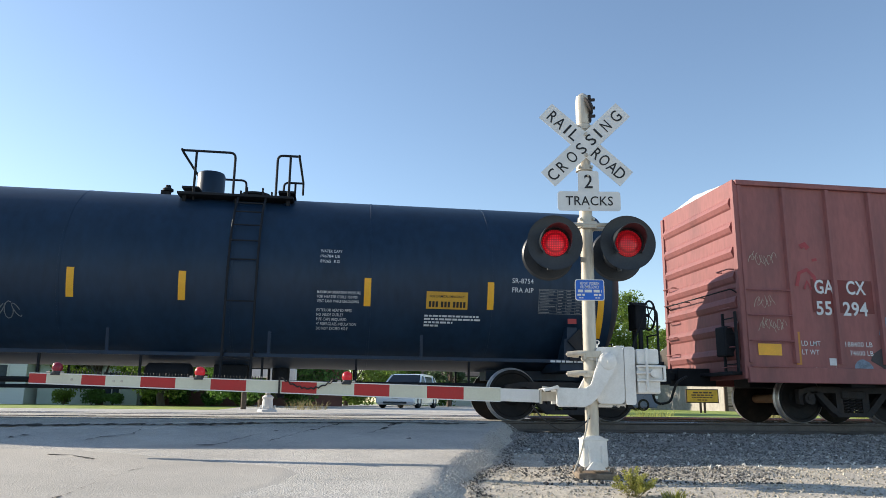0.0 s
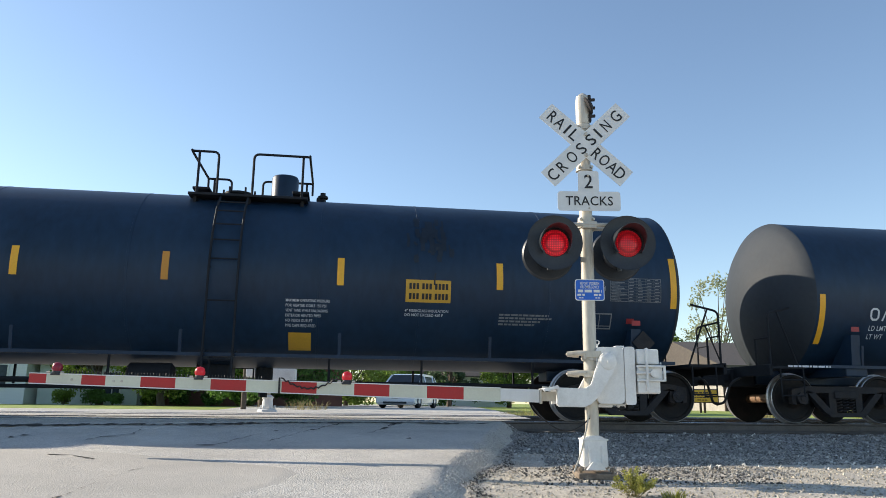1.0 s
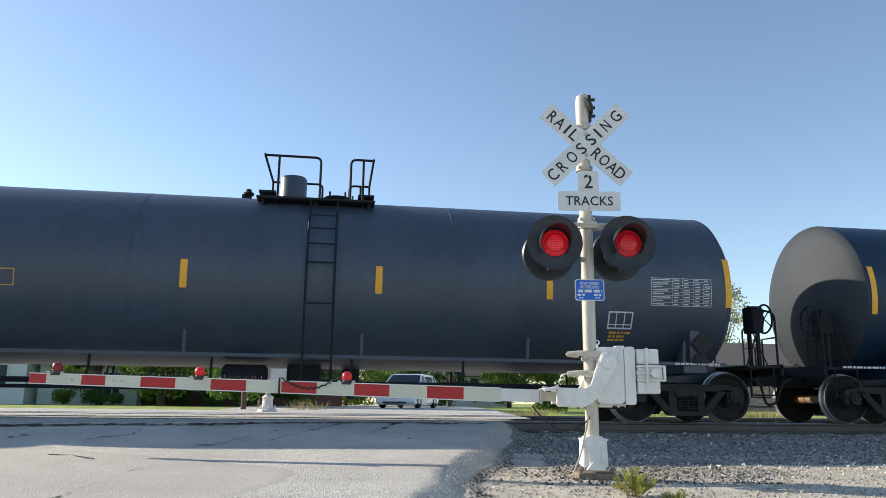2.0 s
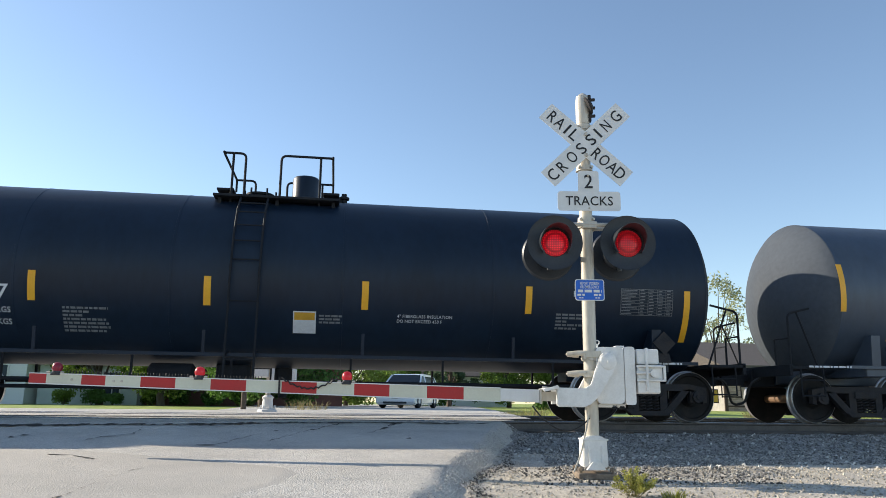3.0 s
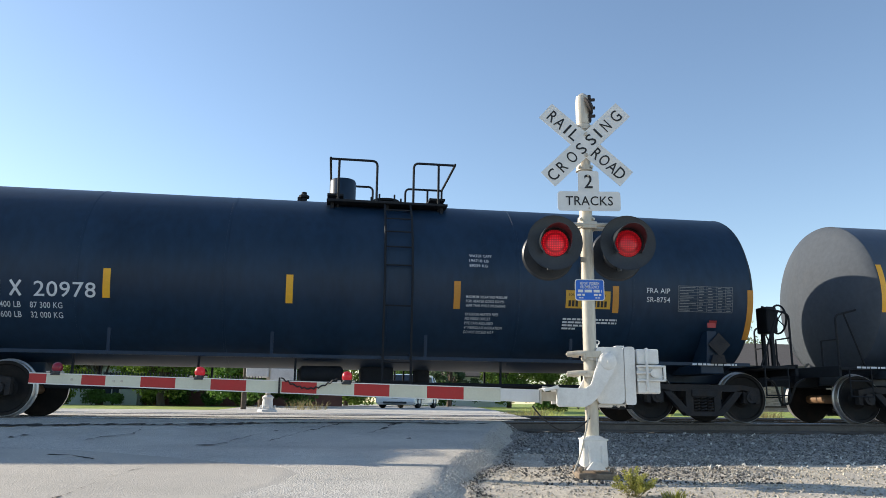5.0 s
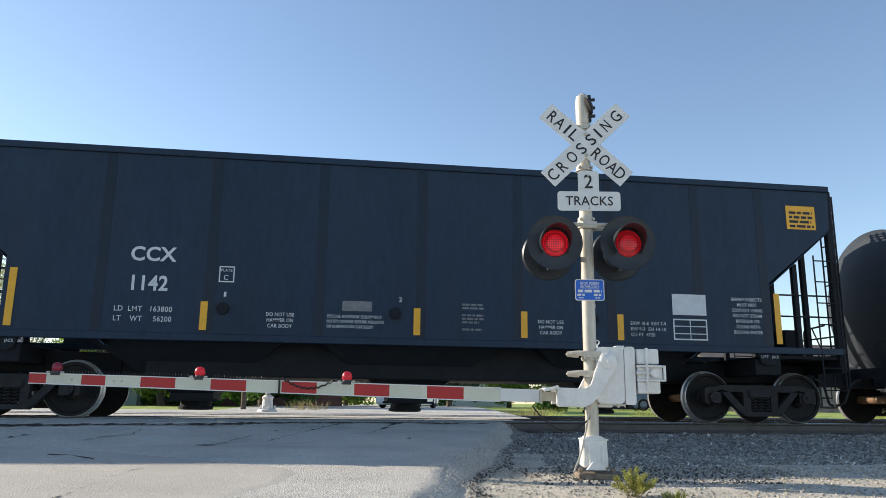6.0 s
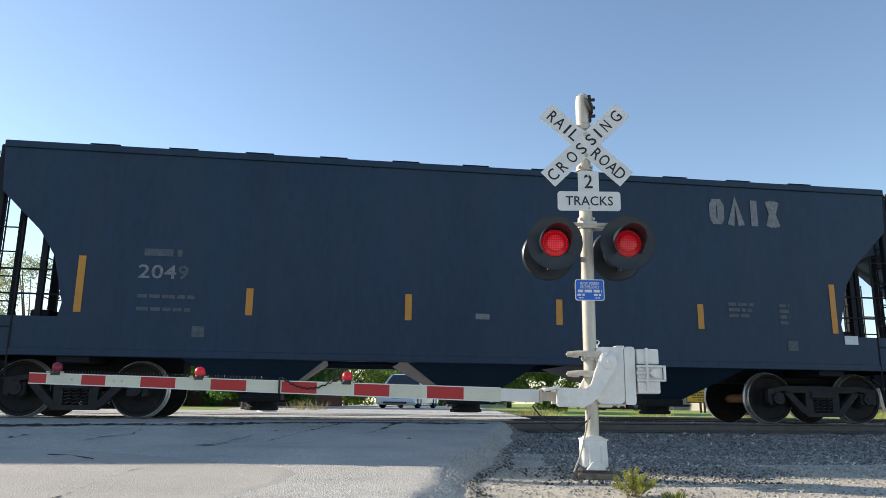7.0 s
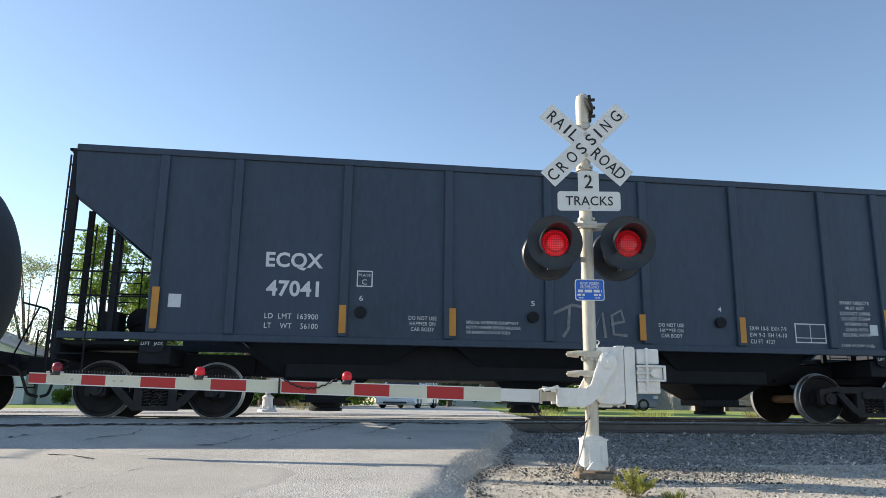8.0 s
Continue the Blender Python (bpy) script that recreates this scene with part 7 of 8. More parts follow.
M_CAR_WHITE = material("white_car_paint", (0.93, 0.93, 0.92), 0.3, dark=0.97, light=1.03, bump=0.0, coat=0.6)
M_CAR_BLUE = material("blue_grey_car_paint", (0.12, 0.16, 0.25), 0.3, dark=0.95, light=1.05, bump=0.0, coat=0.6)
M_GLASS = material("dark_car_glass", (0.02, 0.025, 0.03), 0.08, bump=0.0, dark=0.9, light=1.1, rough_var=0.02)
M_TYRE = material("black_tyre_rubber", (0.015, 0.015, 0.015), 0.85, bump=0.1)
M_RIM = material("silver_alloy_rim", (0.5, 0.5, 0.52), 0.3, metal=0.9, bump=0.0)
M_HEADLIGHT = material("clear_headlight", (0.6, 0.62, 0.65), 0.15, bump=0.0)


def road_car(name, label, paint, m, length=4.7, width=1.85, height=1.7, group=""):
    """A sport-utility car, nose towards -x: body, glasshouse, wheels, lights, grille, plate."""
    c = thing(name, label, "car", group)
    c.matrix_basis = m
    L, w, h = length / 2, width / 2, height
    prof = [(-L, 0.22), (-L - 0.02, 0.62), (-L + 0.12, 0.92), (-L + 0.55, 1.02), (-L + 1.25, 1.1), (L - 0.12, 1.12), (L, 0.95), (L, 0.4), (L - 0.15, 0.2), (-L + 0.15, 0.16)]
    bm = prism(bmesh.new(), prof, "y", -w, w)
    bmesh.ops.bevel(bm, geom=bm.edges[:], offset=0.07, segments=3, affect="EDGES")
    body = part("body", bm, paint, c, smooth=True)
    cabin = [(-L + 1.15, 1.08), (-L + 1.95, h - 0.05), (-L + 2.4, h), (L - 0.7, h - 0.03), (L - 0.35, h - 0.15), (L - 0.1, 1.1)]
    bm = bmesh.new()
    a = [bm.verts.new((x, -w + 0.05 + 0.18 * (z - 1.08) / (h - 1.08), z)) for x, z in cabin]
    b = [bm.verts.new((x, w - 0.05 - 0.18 * (z - 1.08) / (h - 1.08), z)) for x, z in cabin]
    bm.faces.new(a), bm.faces.new(b[::-1])
    for i in range(len(a)):
        bm.faces.new((a[i], b[i], b[(i + 1) % len(a)], a[(i + 1) % len(a)]))
    bmesh.ops.recalc_face_normals(bm, faces=bm.faces[:])
    part("glasshouse", bm, M_GLASS, c, "dark tinted windows")
    bm = bmesh.new()
    prism(bm, [(-L + 1.93, h - 0.07), (-L + 2.4, h + 0.015), (L - 0.7, h - 0.01), (L - 0.33, h - 0.14), (L - 0.4, h - 0.17), (-L + 2.0, h - 0.09)], "y", -w + 0.2, w - 0.2)
    for q in (-1, 1):
        for x0, x1, z1 in ((-L + 1.1, -L + 1.93, h - 0.06), (-0.1, -0.05, h - 0.05), (L - 0.95, L - 0.85, h - 0.06), (L - 0.12, L - 0.36, h - 0.15)):
            tube(bm, [(x0, q * (w - 0.04), 1.08), (x1, q * (w - 0.21), z1)], 0.045, 6)
    part("roof_and_pillars", bm, paint, c)
    for x in (-L + 0.9, L - 0.95):
        for q in (-1, 1):
            bm = bmesh.new()
            lathe(bm, [(0.22, -0.1), (0.33, -0.11), (0.36, -0.06), (0.36, 0.08), (0.33, 0.11), (0.22, 0.1)], Matrix.Translation((x, q * (w - 0.08), 0.36)) @ Matrix.Rotation(radians(90), 4, "X"), 24)
            wh = part("wheel", bm, M_TYRE, c, smooth=True)
            bm = bmesh.new()
            lathe(bm, [(0.0, 0.085), (0.06, 0.09), (0.2, 0.07), (0.225, 0.09), (0.22, -0.09)], Matrix.Translation((x, q * (w - 0.08), 0.36)) @ Matrix.Rotation(radians(90 * q), 4, "X"), 16)
            part("rim", bm, M_RIM, wh)
    for q in (-1, 1):
        bm = bmesh.new()
        prism(bm, [(-L - 0.01, q * 0.52), (-L + 0.0, q * 0.86), (-L + 0.3, q * 0.925), (-L + 0.32, q * 0.85), (-L + 0.1, q * 0.55)], "z", 0.72, 0.88)
        part("headlight", bm, M_HEADLIGHT, c, "clear glass headlight")
        bm = bmesh.new()
        box(bm, -L + 1.3, -L + 1.45, q * (w + 0.02) - 0.1, q * (w + 0.02) + 0.1, 1.05, 1.2, 0.03)
        part("mirror", bm, paint, c)
    bm = bmesh.new()
    box(bm, -L - 0.045, -L + 0.02, -0.48, 0.48, 0.62, 0.86, 0.02)
    for k in range(3):
        box(bm, -L - 0.06, -L - 0.03, -0.46, 0.46, 0.66 + 0.07 * k, 0.68 + 0.07 * k)
    part("grille", bm, M_SIGNAL, c, "dark grille")
    bm = bmesh.new()
    box(bm, -L - 0.03, -L + 0.02, -0.6, 0.6, 0.23, 0.32, 0.02)
    part("lower_grille", bm, M_SIGNAL, c)
    bm = bmesh.new()
    box(bm, -L - 0.06, -L - 0.03, -0.16, 0.16, 0.47, 0.59, 0.005)
    part("plain_plate", bm, M_RIM, c)
    return c


road_car("sport_utility_car", "white sport-utility car waiting at the crossing", M_CAR_WHITE, pose(3.85, 24.6, 0.02, 0, 0, 68), 4.9, 1.98, 1.72)
road_car("parked_car", "blue-grey hatchback parked on the grass", M_CAR_BLUE, pose(17.5, 30.2, -0.03, 0, 0, 172), 4.3, 1.75, 1.5)

M_BRICK = material("tan_brown_brick", (0.44, 0.33, 0.27), 0.9, dark=0.75, light=1.25, scale=9, fine=60, bump=0.3, island=0.28)
M_MORTAR = material("grey_mortar", (0.42, 0.39, 0.35), 0.95, bump=0.3)
M_TRIM_BROWN = material("brown_wood_trim", (0.09, 0.055, 0.04), 0.7, bump=0.15, stretch=(0.3, 3, 3))
M_SIDING = material("pale_vinyl_siding", (0.75, 0.77, 0.76), 0.6, dark=0.9, light=1.05, bump=0.1, stretch=(0.3, 1, 6))
M_GREEN_GREY = material("pale_green_grey_wall", (0.62, 0.68, 0.62), 0.7, dark=0.9, light=1.08, bump=0.1)
M_RED_BRICK = material("dull_red_brick", (0.17, 0.075, 0.055), 0.9, dark=0.7, light=1.3, scale=10, fine=50, bump=0.3, stretch=(1, 1, 3))
M_ROOF = material("grey_roof_metal", (0.3, 0.31, 0.32), 0.55, dark=0.85, light=1.1, stretch=(6, 1, 1), bump=0.2)
M_SHINGLE = material("brown_shingle", (0.1, 0.085, 0.075), 0.9, dark=0.7, light=1.3, scale=5, fine=40, bump=0.4)
M_PANE = material("window_pane", (0.06, 0.08, 0.1), 0.1, bump=0.0, rough_var=0.03)


def brick_building():
    """Long low brick hall beyond the tracks: courses of long bricks, brown bands, windows, a door, a low roof."""
    b = thing("brick_building", "long low tan brick building with brown window frames", "building")
    b.matrix_basis = pose(25.6, 32.0, -0.4)
    bm = bmesh.new()
    box(bm, 0, 42, 0.06, 12, -0.2, 3.3)
    part("wall", bm, M_MORTAR, b)
    rnd2 = random.Random(5)
    verts, faces = [], []
    def brick(x0, x1, z0, z1, y0):
        n = len(verts)
        verts.extend([(x0, y0, z0), (x1, y0, z0), (x1, y0, z1), (x0, y0, z1), (x0, 0.062, z0), (x1, 0.062, z0), (x1, 0.062, z1), (x0, 0.062, z1)])
        faces.extend([(n, n + 1, n + 2, n + 3), (n + 3, n + 2, n + 6, n + 7), (n + 1, n + 5, n + 6, n + 2), (n + 4, n, n + 3, n + 7)])
    openings = [(4.1, 6.8, 0.85, 2.2), (9.9, 10.9, 0.0, 2.15), (15, 17.7, 0.85, 2.2)]
    for row in range(38):
        z = row * 0.085
        x = -0.2 * (row % 2)
        while x < 22:
            w = rnd2.uniform(0.34, 0.42)
            if not any(a - 0.15 < x + w and x < c + 0.15 and z + 0.08 > d - 0.1 and z < e + 0.15 for a, c, d, e in openings) and not (0.62 < z < 0.76):
                brick(max(x, 0), min(x + w - 0.012, 22), z, z + 0.073, 0.05 - rnd2.uniform(0.0, 0.02))
            x += w
    me = bpy.data.meshes.new("bricks")
    me.from_pydata(verts, [], faces)
    me.materials.append(M_BRICK)
    bo = new("bricks", me)
    bo.parent = b
    tagged(bo, kind="stuff")
    bm = bmesh.new()
    box(bm, 0, 42, -0.02, 0.06, 0.64, 0.75)
    part("brown_band", bm, M_TRIM_BROWN, b)
    for a, c, d, e in openings:
        bm = bmesh.new()
        mid = (a + c) / 2
        door = d == 0.0
        for x0, x1, z0, z1 in ((a - 0.1, a, d - 0.1, e + 0.1), (c, c + 0.1, d - 0.1, e + 0.1), (a, c, e, e + 0.1), (a, c, d - 0.1, d)) + (() if door else ((mid - 0.12, mid + 0.12, d, e), (a, c, (d + e) / 2 - 0.2, (d + e) / 2 - 0.15))):
            box(bm, x0, x1, -0.05, 0.1, z0, z1)
        w = part("door_frame" if door else "window_frame", bm, M_TRIM_BROWN, b)
        bm = bmesh.new()
        box(bm, a, c, 0.02, 0.05, d, e)
        part("door_leaf" if door else "pane", bm, M_ROOF if door else M_PANE, w)
    for x in (-0.12, 0.0):
        bm = bmesh.new()
        box(bm, x, x + 0.1, -0.03, 0.06, -0.1, 3.2)
        part("corner_board", bm, M_TRIM_BROWN, b)
    bm = bmesh.new()
    prism(bm, [(-0.8, 3.15), (12.8, 3.15), (12.8, 3.35), (6, 5.4), (-0.8, 3.35)], "x", -0.7, 42.5)
    part("roof", bm, M_SHINGLE, b)


brick_building()


def yellow_sign():
    s = thing("notice_sign", "yellow notice board with a dark frame on a post", "sign")
    s.matrix_basis = pose(17.65, 20.0, -0.12, 0, 0, -10)
    bm = bmesh.new()
    box(bm, -0.78, 0.78, -0.04, 0.04, 0.56, 1.22, 0.01)
    part("frame", bm, M_TRIM_BROWN, s)
    bm = bmesh.new()
    box(bm, -0.73, 0.73, -0.055, -0.042, 0.61, 1.17, 0.004)
    part("board", bm, material("ochre_sign_board", (0.72, 0.42, 0.05), 0.6, bump=0.0), s, "ochre yellow board")
    for z, w, h in ((1.05, 0.9, 0.07), (0.93, 1.05, 0.06), (0.82, 1.0, 0.04), (0.7, 0.5, 0.05)):
        bm = bars((w,), h, 0, int(z * 100))
        for v in bm.verts:
            v.co = Vector((v.co.x - w / 2, -0.06, z + v.co.y - h / 2))
        part("sign_line", bm, M_TRIM_BROWN, s)
    bm = bmesh.new()
    for x in (-0.1, 0.1):
        box(bm, x - 0.05, x + 0.05, -0.03, 0.03, -0.1, 0.6)
    part("post", bm, M_TRIM_BROWN, s)


yellow_sign()


def house(name, label, m, w, d, wall_h, peak, wall_mat, roof_mat, windows=(), ridge="y"):
    """A small house: walls, gabled roof, framed windows on its near side."""
    h = thing(name, label, "house")
    h.matrix_basis = m
    bm = bmesh.new()
    box(bm, 0, w, 0, d, -0.2, wall_h)
    if ridge == "y":
        prism(bm, [(0, wall_h), (w, wall_h), (w / 2, peak)], "y", 0.0, d)
    part("wall", bm, wall_mat, h)
    bm = bmesh.new()
    t = 0.12
    if ridge == "y":
        for s in (0, 1):
            e = (-0.4, wall_h - 0.4 * (peak - wall_h) / (w / 2))
            pts = [e, (w / 2, peak), (w / 2, peak + t), (e[0], e[1] + t)]
            prism(bm, [(w - x if s else x, z + 0.02) for x, z in pts], "y", -0.4, d + 0.4)
    else:
        for s in (0, 1):
            e = (-0.4, wall_h - 0.4 * (peak - wall_h) / (d / 2))
            pts = [e, (d / 2, peak), (d / 2, peak + t), (e[0], e[1] + t)]
            prism(bm, [(d - y if s else y, z + 0.02) for y, z in pts], "x", -0.4, w + 0.4)
    part("roof", bm, roof_mat, h)
    for x0, x1, z0, z1 in windows:
        bm = bmesh.new()
        for a, b, c, e in ((x0 - 0.08, x0, z0 - 0.08, z1 + 0.08), (x1, x1 + 0.08, z0 - 0.08, z1 + 0.08), (x0, x1, z1, z1 + 0.08), (x0, x1, z0 - 0.08, z0), ((x0 + x1) / 2 - 0.03, (x0 + x1) / 2 + 0.03, z0, z1)):
            box(bm, a, b, -0.05, 0.05, c, e)
        f = part("window_frame", bm, M_SIGN, h)
        bm = bmesh.new()
        box(bm, x0, x1, -0.02, 0.02, z0, z1)
        part("pane", bm, M_PANE, f)
    return h


house("white_house", "white-sided house with a grey metal gable roof", pose(-26.5, 30, 0), 9.6, 8, 2.7, 4.5, M_SIDING, M_ROOF, ((5.2, 6.6, 0.9, 2.1), (7.4, 8.6, 0.9, 2.1)))
house("garage", "low pale green-grey garage behind shrubs", pose(-16.6, 31, 0), 5.4, 6, 2.3, 3.3, M_GREEN_GREY, M_SHINGLE, ((3.6, 4.4, 0.6, 1.8),), "x")
house("red_brick_house", "low dull red brick house under trees", pose(-11.0, 32, 0), 11.5, 8, 2.5, 4.2, M_RED_BRICK, M_SHINGLE, ((1.6, 3.0, 0.9, 2.0), (6.5, 8.0, 0.9, 2.0)), "x")
house("white_house", "white house half hidden by trees", pose(5.0, 58, 0), 12, 8, 3.0, 5.0, M_SIDING, M_SHINGLE, ((2, 3.2, 0.9, 2.2), (6, 7.2, 0.9, 2.2)), "x")


def leaf_material(name, base, through=0.35):
    m = material(name, base, 0.6, dark=0.65, light=1.4, scale=0.9, fine=9, bump=0.0, island=0.35)
    n, l = m.node_tree.nodes, m.node_tree.links
    b = n["Principled BSDF"]
    tr = n.new("ShaderNodeBsdfTranslucent")
    l.new(b.inputs["Base Color"].links[0].from_socket, tr.inputs[0])
    mx = n.new("ShaderNodeMixShader")
    mx.inputs[0].default_value = through
    l.new(b.outputs[0], mx.inputs[1])
    l.new(tr.outputs[0], mx.inputs[2])
    l.new(mx.outputs[0], n["Material Output"].inputs[0])
    return m


M_LEAF_MAPLE = leaf_material("maple_leaves", (0.1, 0.2, 0.042), 0.45)
M_LEAF_SPRING = leaf_material("fresh_spring_leaves", (0.2, 0.29, 0.05), 0.5)
M_LEAF_PINE = leaf_material("pine_needles", (0.075, 0.12, 0.055), 0.3)
M_LEAF_PALE = leaf_material("pale_budding_leaves", (0.36, 0.38, 0.22), 0.45)
M_GRASS = leaf_material("grass_blades", (0.42, 0.45, 0.12), 0.4)
M_GRASS_DRY = leaf_material("dry_grass_blades", (0.32, 0.27, 0.12), 0.3)


def leaf_cloud(rng, centres, radii, count, size, droop=0.0):
    """Many small folded leaves round clump centres, as numpy vertices and quads."""
    idx = rng.integers(0, len(centres), count)
    d = rng.normal(size=(count, 3))
    d /= np.linalg.norm(d, axis=1)[:, None]
    rad = rng.random(count) ** 0.42
    p = centres[idx] + d * (radii[idx] * rad)[:, None] * np.array([1, 1, 0.8])
    a = rng.normal(size=(count, 3))
    a[:, 2] -= droop
    a /= np.linalg.norm(a, axis=1)[:, None]
    b = np.cross(a, rng.normal(size=(count, 3)))
    b /= np.linalg.norm(b, axis=1)[:, None]
    s = size * rng.uniform(0.6, 1.3, count)[:, None]
    v = np.stack([p - a * s, p + b * s * 0.6, p + a * s, p - b * s * 0.6], axis=1).reshape(-1, 3)
    f = np.arange(count * 4).reshape(-1, 4)
    return v, f


def tree(name, label, at, height, spread, leaf, leaves, size, seed, crown_from=0.25, shape="round", group="trees beyond the tracks", clumps=60, trunk_r=0.22):
    """Tapered trunk, forking limbs and a crown of leaf clumps with gaps."""
    rng = np.random.default_rng(seed)
    rd = random.Random(seed)
    t = thing(name, label, "tree", group)
    t.matrix_basis = pose(*at)
    bm = bmesh.new()
    trunk_top = height * (0.9 if shape == "cone" else 0.5)
    pts = [Vector((0.12 * math.sin(i * 1.3 + seed), 0.1 * math.cos(i * 1.1 + seed), trunk_top * i / 6 - 0.1)) for i in range(7)]
    for i in range(6):
        cyl(bm, pts[i], pts[i + 1], trunk_r * (1 - 0.12 * i), 10, trunk_r * (1 - 0.12 * (i + 1)), caps=False)
    centres, radii = [], []
    for k in range(clumps):
        u = rd.random()
        if shape == "cone":
            z = height * (crown_from + (1 - crown_from) * u)
            r = spread * (1 - u) ** 0.8 * rd.uniform(0.5, 1.0) + 0.1
        else:
            z = height * (crown_from + (1 - crown_from) * (0.02 + 0.93 * u))
            r = spread * math.sqrt(max(0.02, 1 - (2 * u - 0.85) ** 2 / 1.45)) * math.sqrt(rd.uniform(0.15, 1.0)) * rd.uniform(0.85, 1.08)
        a = rd.uniform(0, 2 * math.pi)
        c = Vector((r * math.cos(a), r * math.sin(a), z))
        centres.append(c)
        radii.append((0.45 if shape == "cone" else 0.62) * spread * rd.uniform(0.3, 0.55))
        if k % 2 == 0:
            base = pts[min(6, max(1, int(6 * min(1, z / height * 0.75))))]
            mid = base.lerp(c, 0.5) + Vector((0, 0, 0.3 if shape != "cone" else -0.05))
            cyl(bm, base, mid, trunk_r * 0.32, 6, trunk_r * 0.2, caps=False)
            cyl(bm, mid, c, trunk_r * 0.2, 6, trunk_r * 0.06, caps=False)
    part("trunk", bm, M_BARK, t, smooth=True)
    v, f = leaf_cloud(rng, np.array([list(c) for c in centres]), np.array(radii), leaves, size, 0.3)
    v[:, 2] = np.maximum(v[:, 2], 0.05)
    me = bpy.data.meshes.new("crown")
    me.from_pydata(v.tolist(), [], f.tolist())
    me.materials.append(leaf)
    o = new("crown", me)
    o.parent = t
    return t


tree("maple_tree", "dense green maple with a rounded crown", (-3.45, 23.0, 0), 9.7, 3.8, M_LEAF_MAPLE, 66000, 0.1, 1, 0.06, clumps=150, trunk_r=0.3)
tree("young_tree", "light green young tree with airy crown", (-13.3, 31, 0), 10.8, 2.6, M_LEAF_SPRING, 16000, 0.095, 2, 0.1, clumps=70)
tree("young_tree", "light green tree in fresh leaf", (-9.4, 29, 0), 9.5, 2.6, M_LEAF_SPRING, 16000, 0.095, 3, 0.06, clumps=70)
tree("bare_tree", "pale budding tree with thin leaf", (-19.5, 36, 0), 9.5, 3.4, M_LEAF_PALE, 8000, 0.08, 4, 0.15, clumps=60)
tree("bare_tree", "pale budding tree behind the house", (-26, 42, 0), 10.5, 4.0, M_LEAF_PALE, 8000, 0.09, 5, 0.15, clumps=60)
tree("pine_tree", "dark conifer with drooping branches", (9.3, 46, 0), 9.6, 2.4, M_LEAF_PINE, 9000, 0.16, 6, 0.08, "cone", clumps=110)
tree("leafy_tree", "bright green tree in spring leaf", (14.2, 46, 0), 9.6, 2.8, M_LEAF_SPRING, 16000, 0.11, 7, 0.05, clumps=70)
tree("leafy_tree", "bright green tree in spring leaf", (18.2, 47, 0), 9.3, 2.8, M_LEAF_SPRING, 16000, 0.11, 8, 0.05, clumps=70)
tree("leafy_tree", "yellow-green tree beyond the brick building", (24.2, 46, 0), 10.0, 3.0, M_LEAF_SPRING, 16000, 0.11, 9, 0.05, clumps=70)
tree("bare_tree", "thin budding tree beyond the brick building", (33.5, 47, 0), 12.0, 3.2, M_LEAF_PALE, 3600, 0.13, 10, 0.1, clumps=60)
tree("leafy_tree", "green tree by the far street", (1.0, 44, 0), 7.4, 3.2, M_LEAF_SPRING, 16000, 0.11, 11, 0.03, clumps=70)
tree("leafy_tree", "low green tree over the parked car", (7.2, 52, 0), 6.6, 3.6, M_LEAF_MAPLE, 8000, 0.16, 12, 0.02, clumps=70)
tree("leafy_tree", "low green tree behind the verge", (29.0, 50, 0), 7.5, 3.5, M_LEAF_SPRING, 8000, 0.16, 13, 0.03, clumps=70)


def shrub(at, r, h, seed, leaf):
    rng = np.random.default_rng(seed)
    rd = random.Random(seed)
    s = thing("shrub", "rounded green garden shrub", "shrub", "shrubs by the far houses")
    s.matrix_basis = pose(*at)
    cs = np.array([[rd.uniform(-r, r) * 0.7, rd.uniform(-r, r) * 0.5, h * rd.uniform(0.25, 0.75)] for _ in range(12)])
    v, f = leaf_cloud(rng, cs, np.full(12, r * 0.55), 1300, 0.07)
    v[:, 2] = np.maximum(v[:, 2], 0.0)
    me = bpy.data.meshes.new("foliage")
    me.from_pydata(v.tolist(), [], f.tolist())
    me.materials.append(leaf)
    o = new("foliage", me)
    o.parent = s
    bm = bmesh.new()
    for k in range(5):
        cyl(bm, (0, 0, -0.05), (0.5 * r * math.cos(k * 1.3), 0.4 * r * math.sin(k * 1.3), h * 0.6), 0.02, 5, 0.008)
    part("stems", bm, M_BARK, s)


for k, (x, y, r, h) in enumerate(((-14.6, 29.4, 0.6, 0.8), (-13.2, 29.6, 0.7, 1.0), (-12.0, 29.2, 0.5, 0.7), (-10.2, 30.4, 0.6, 0.9), (-8.6, 30.6, 0.7, 1.0), (-6.9, 30.3, 0.6, 0.9), (-5.0, 30.6, 0.8, 1.0), (-2.0, 30.8, 0.7, 0.9), (10.5, 22.5, 0.5, 0.6), (9.7, 17.5, 0.45, 0.55), (16.8, 36, 0.8, 1.2), (22, 38, 0.9, 1.4))):
    shrub((x, y, 0.0), r, h, 40 + k, M_LEAF_MAPLE if k % 3 else M_LEAF_SPRING)


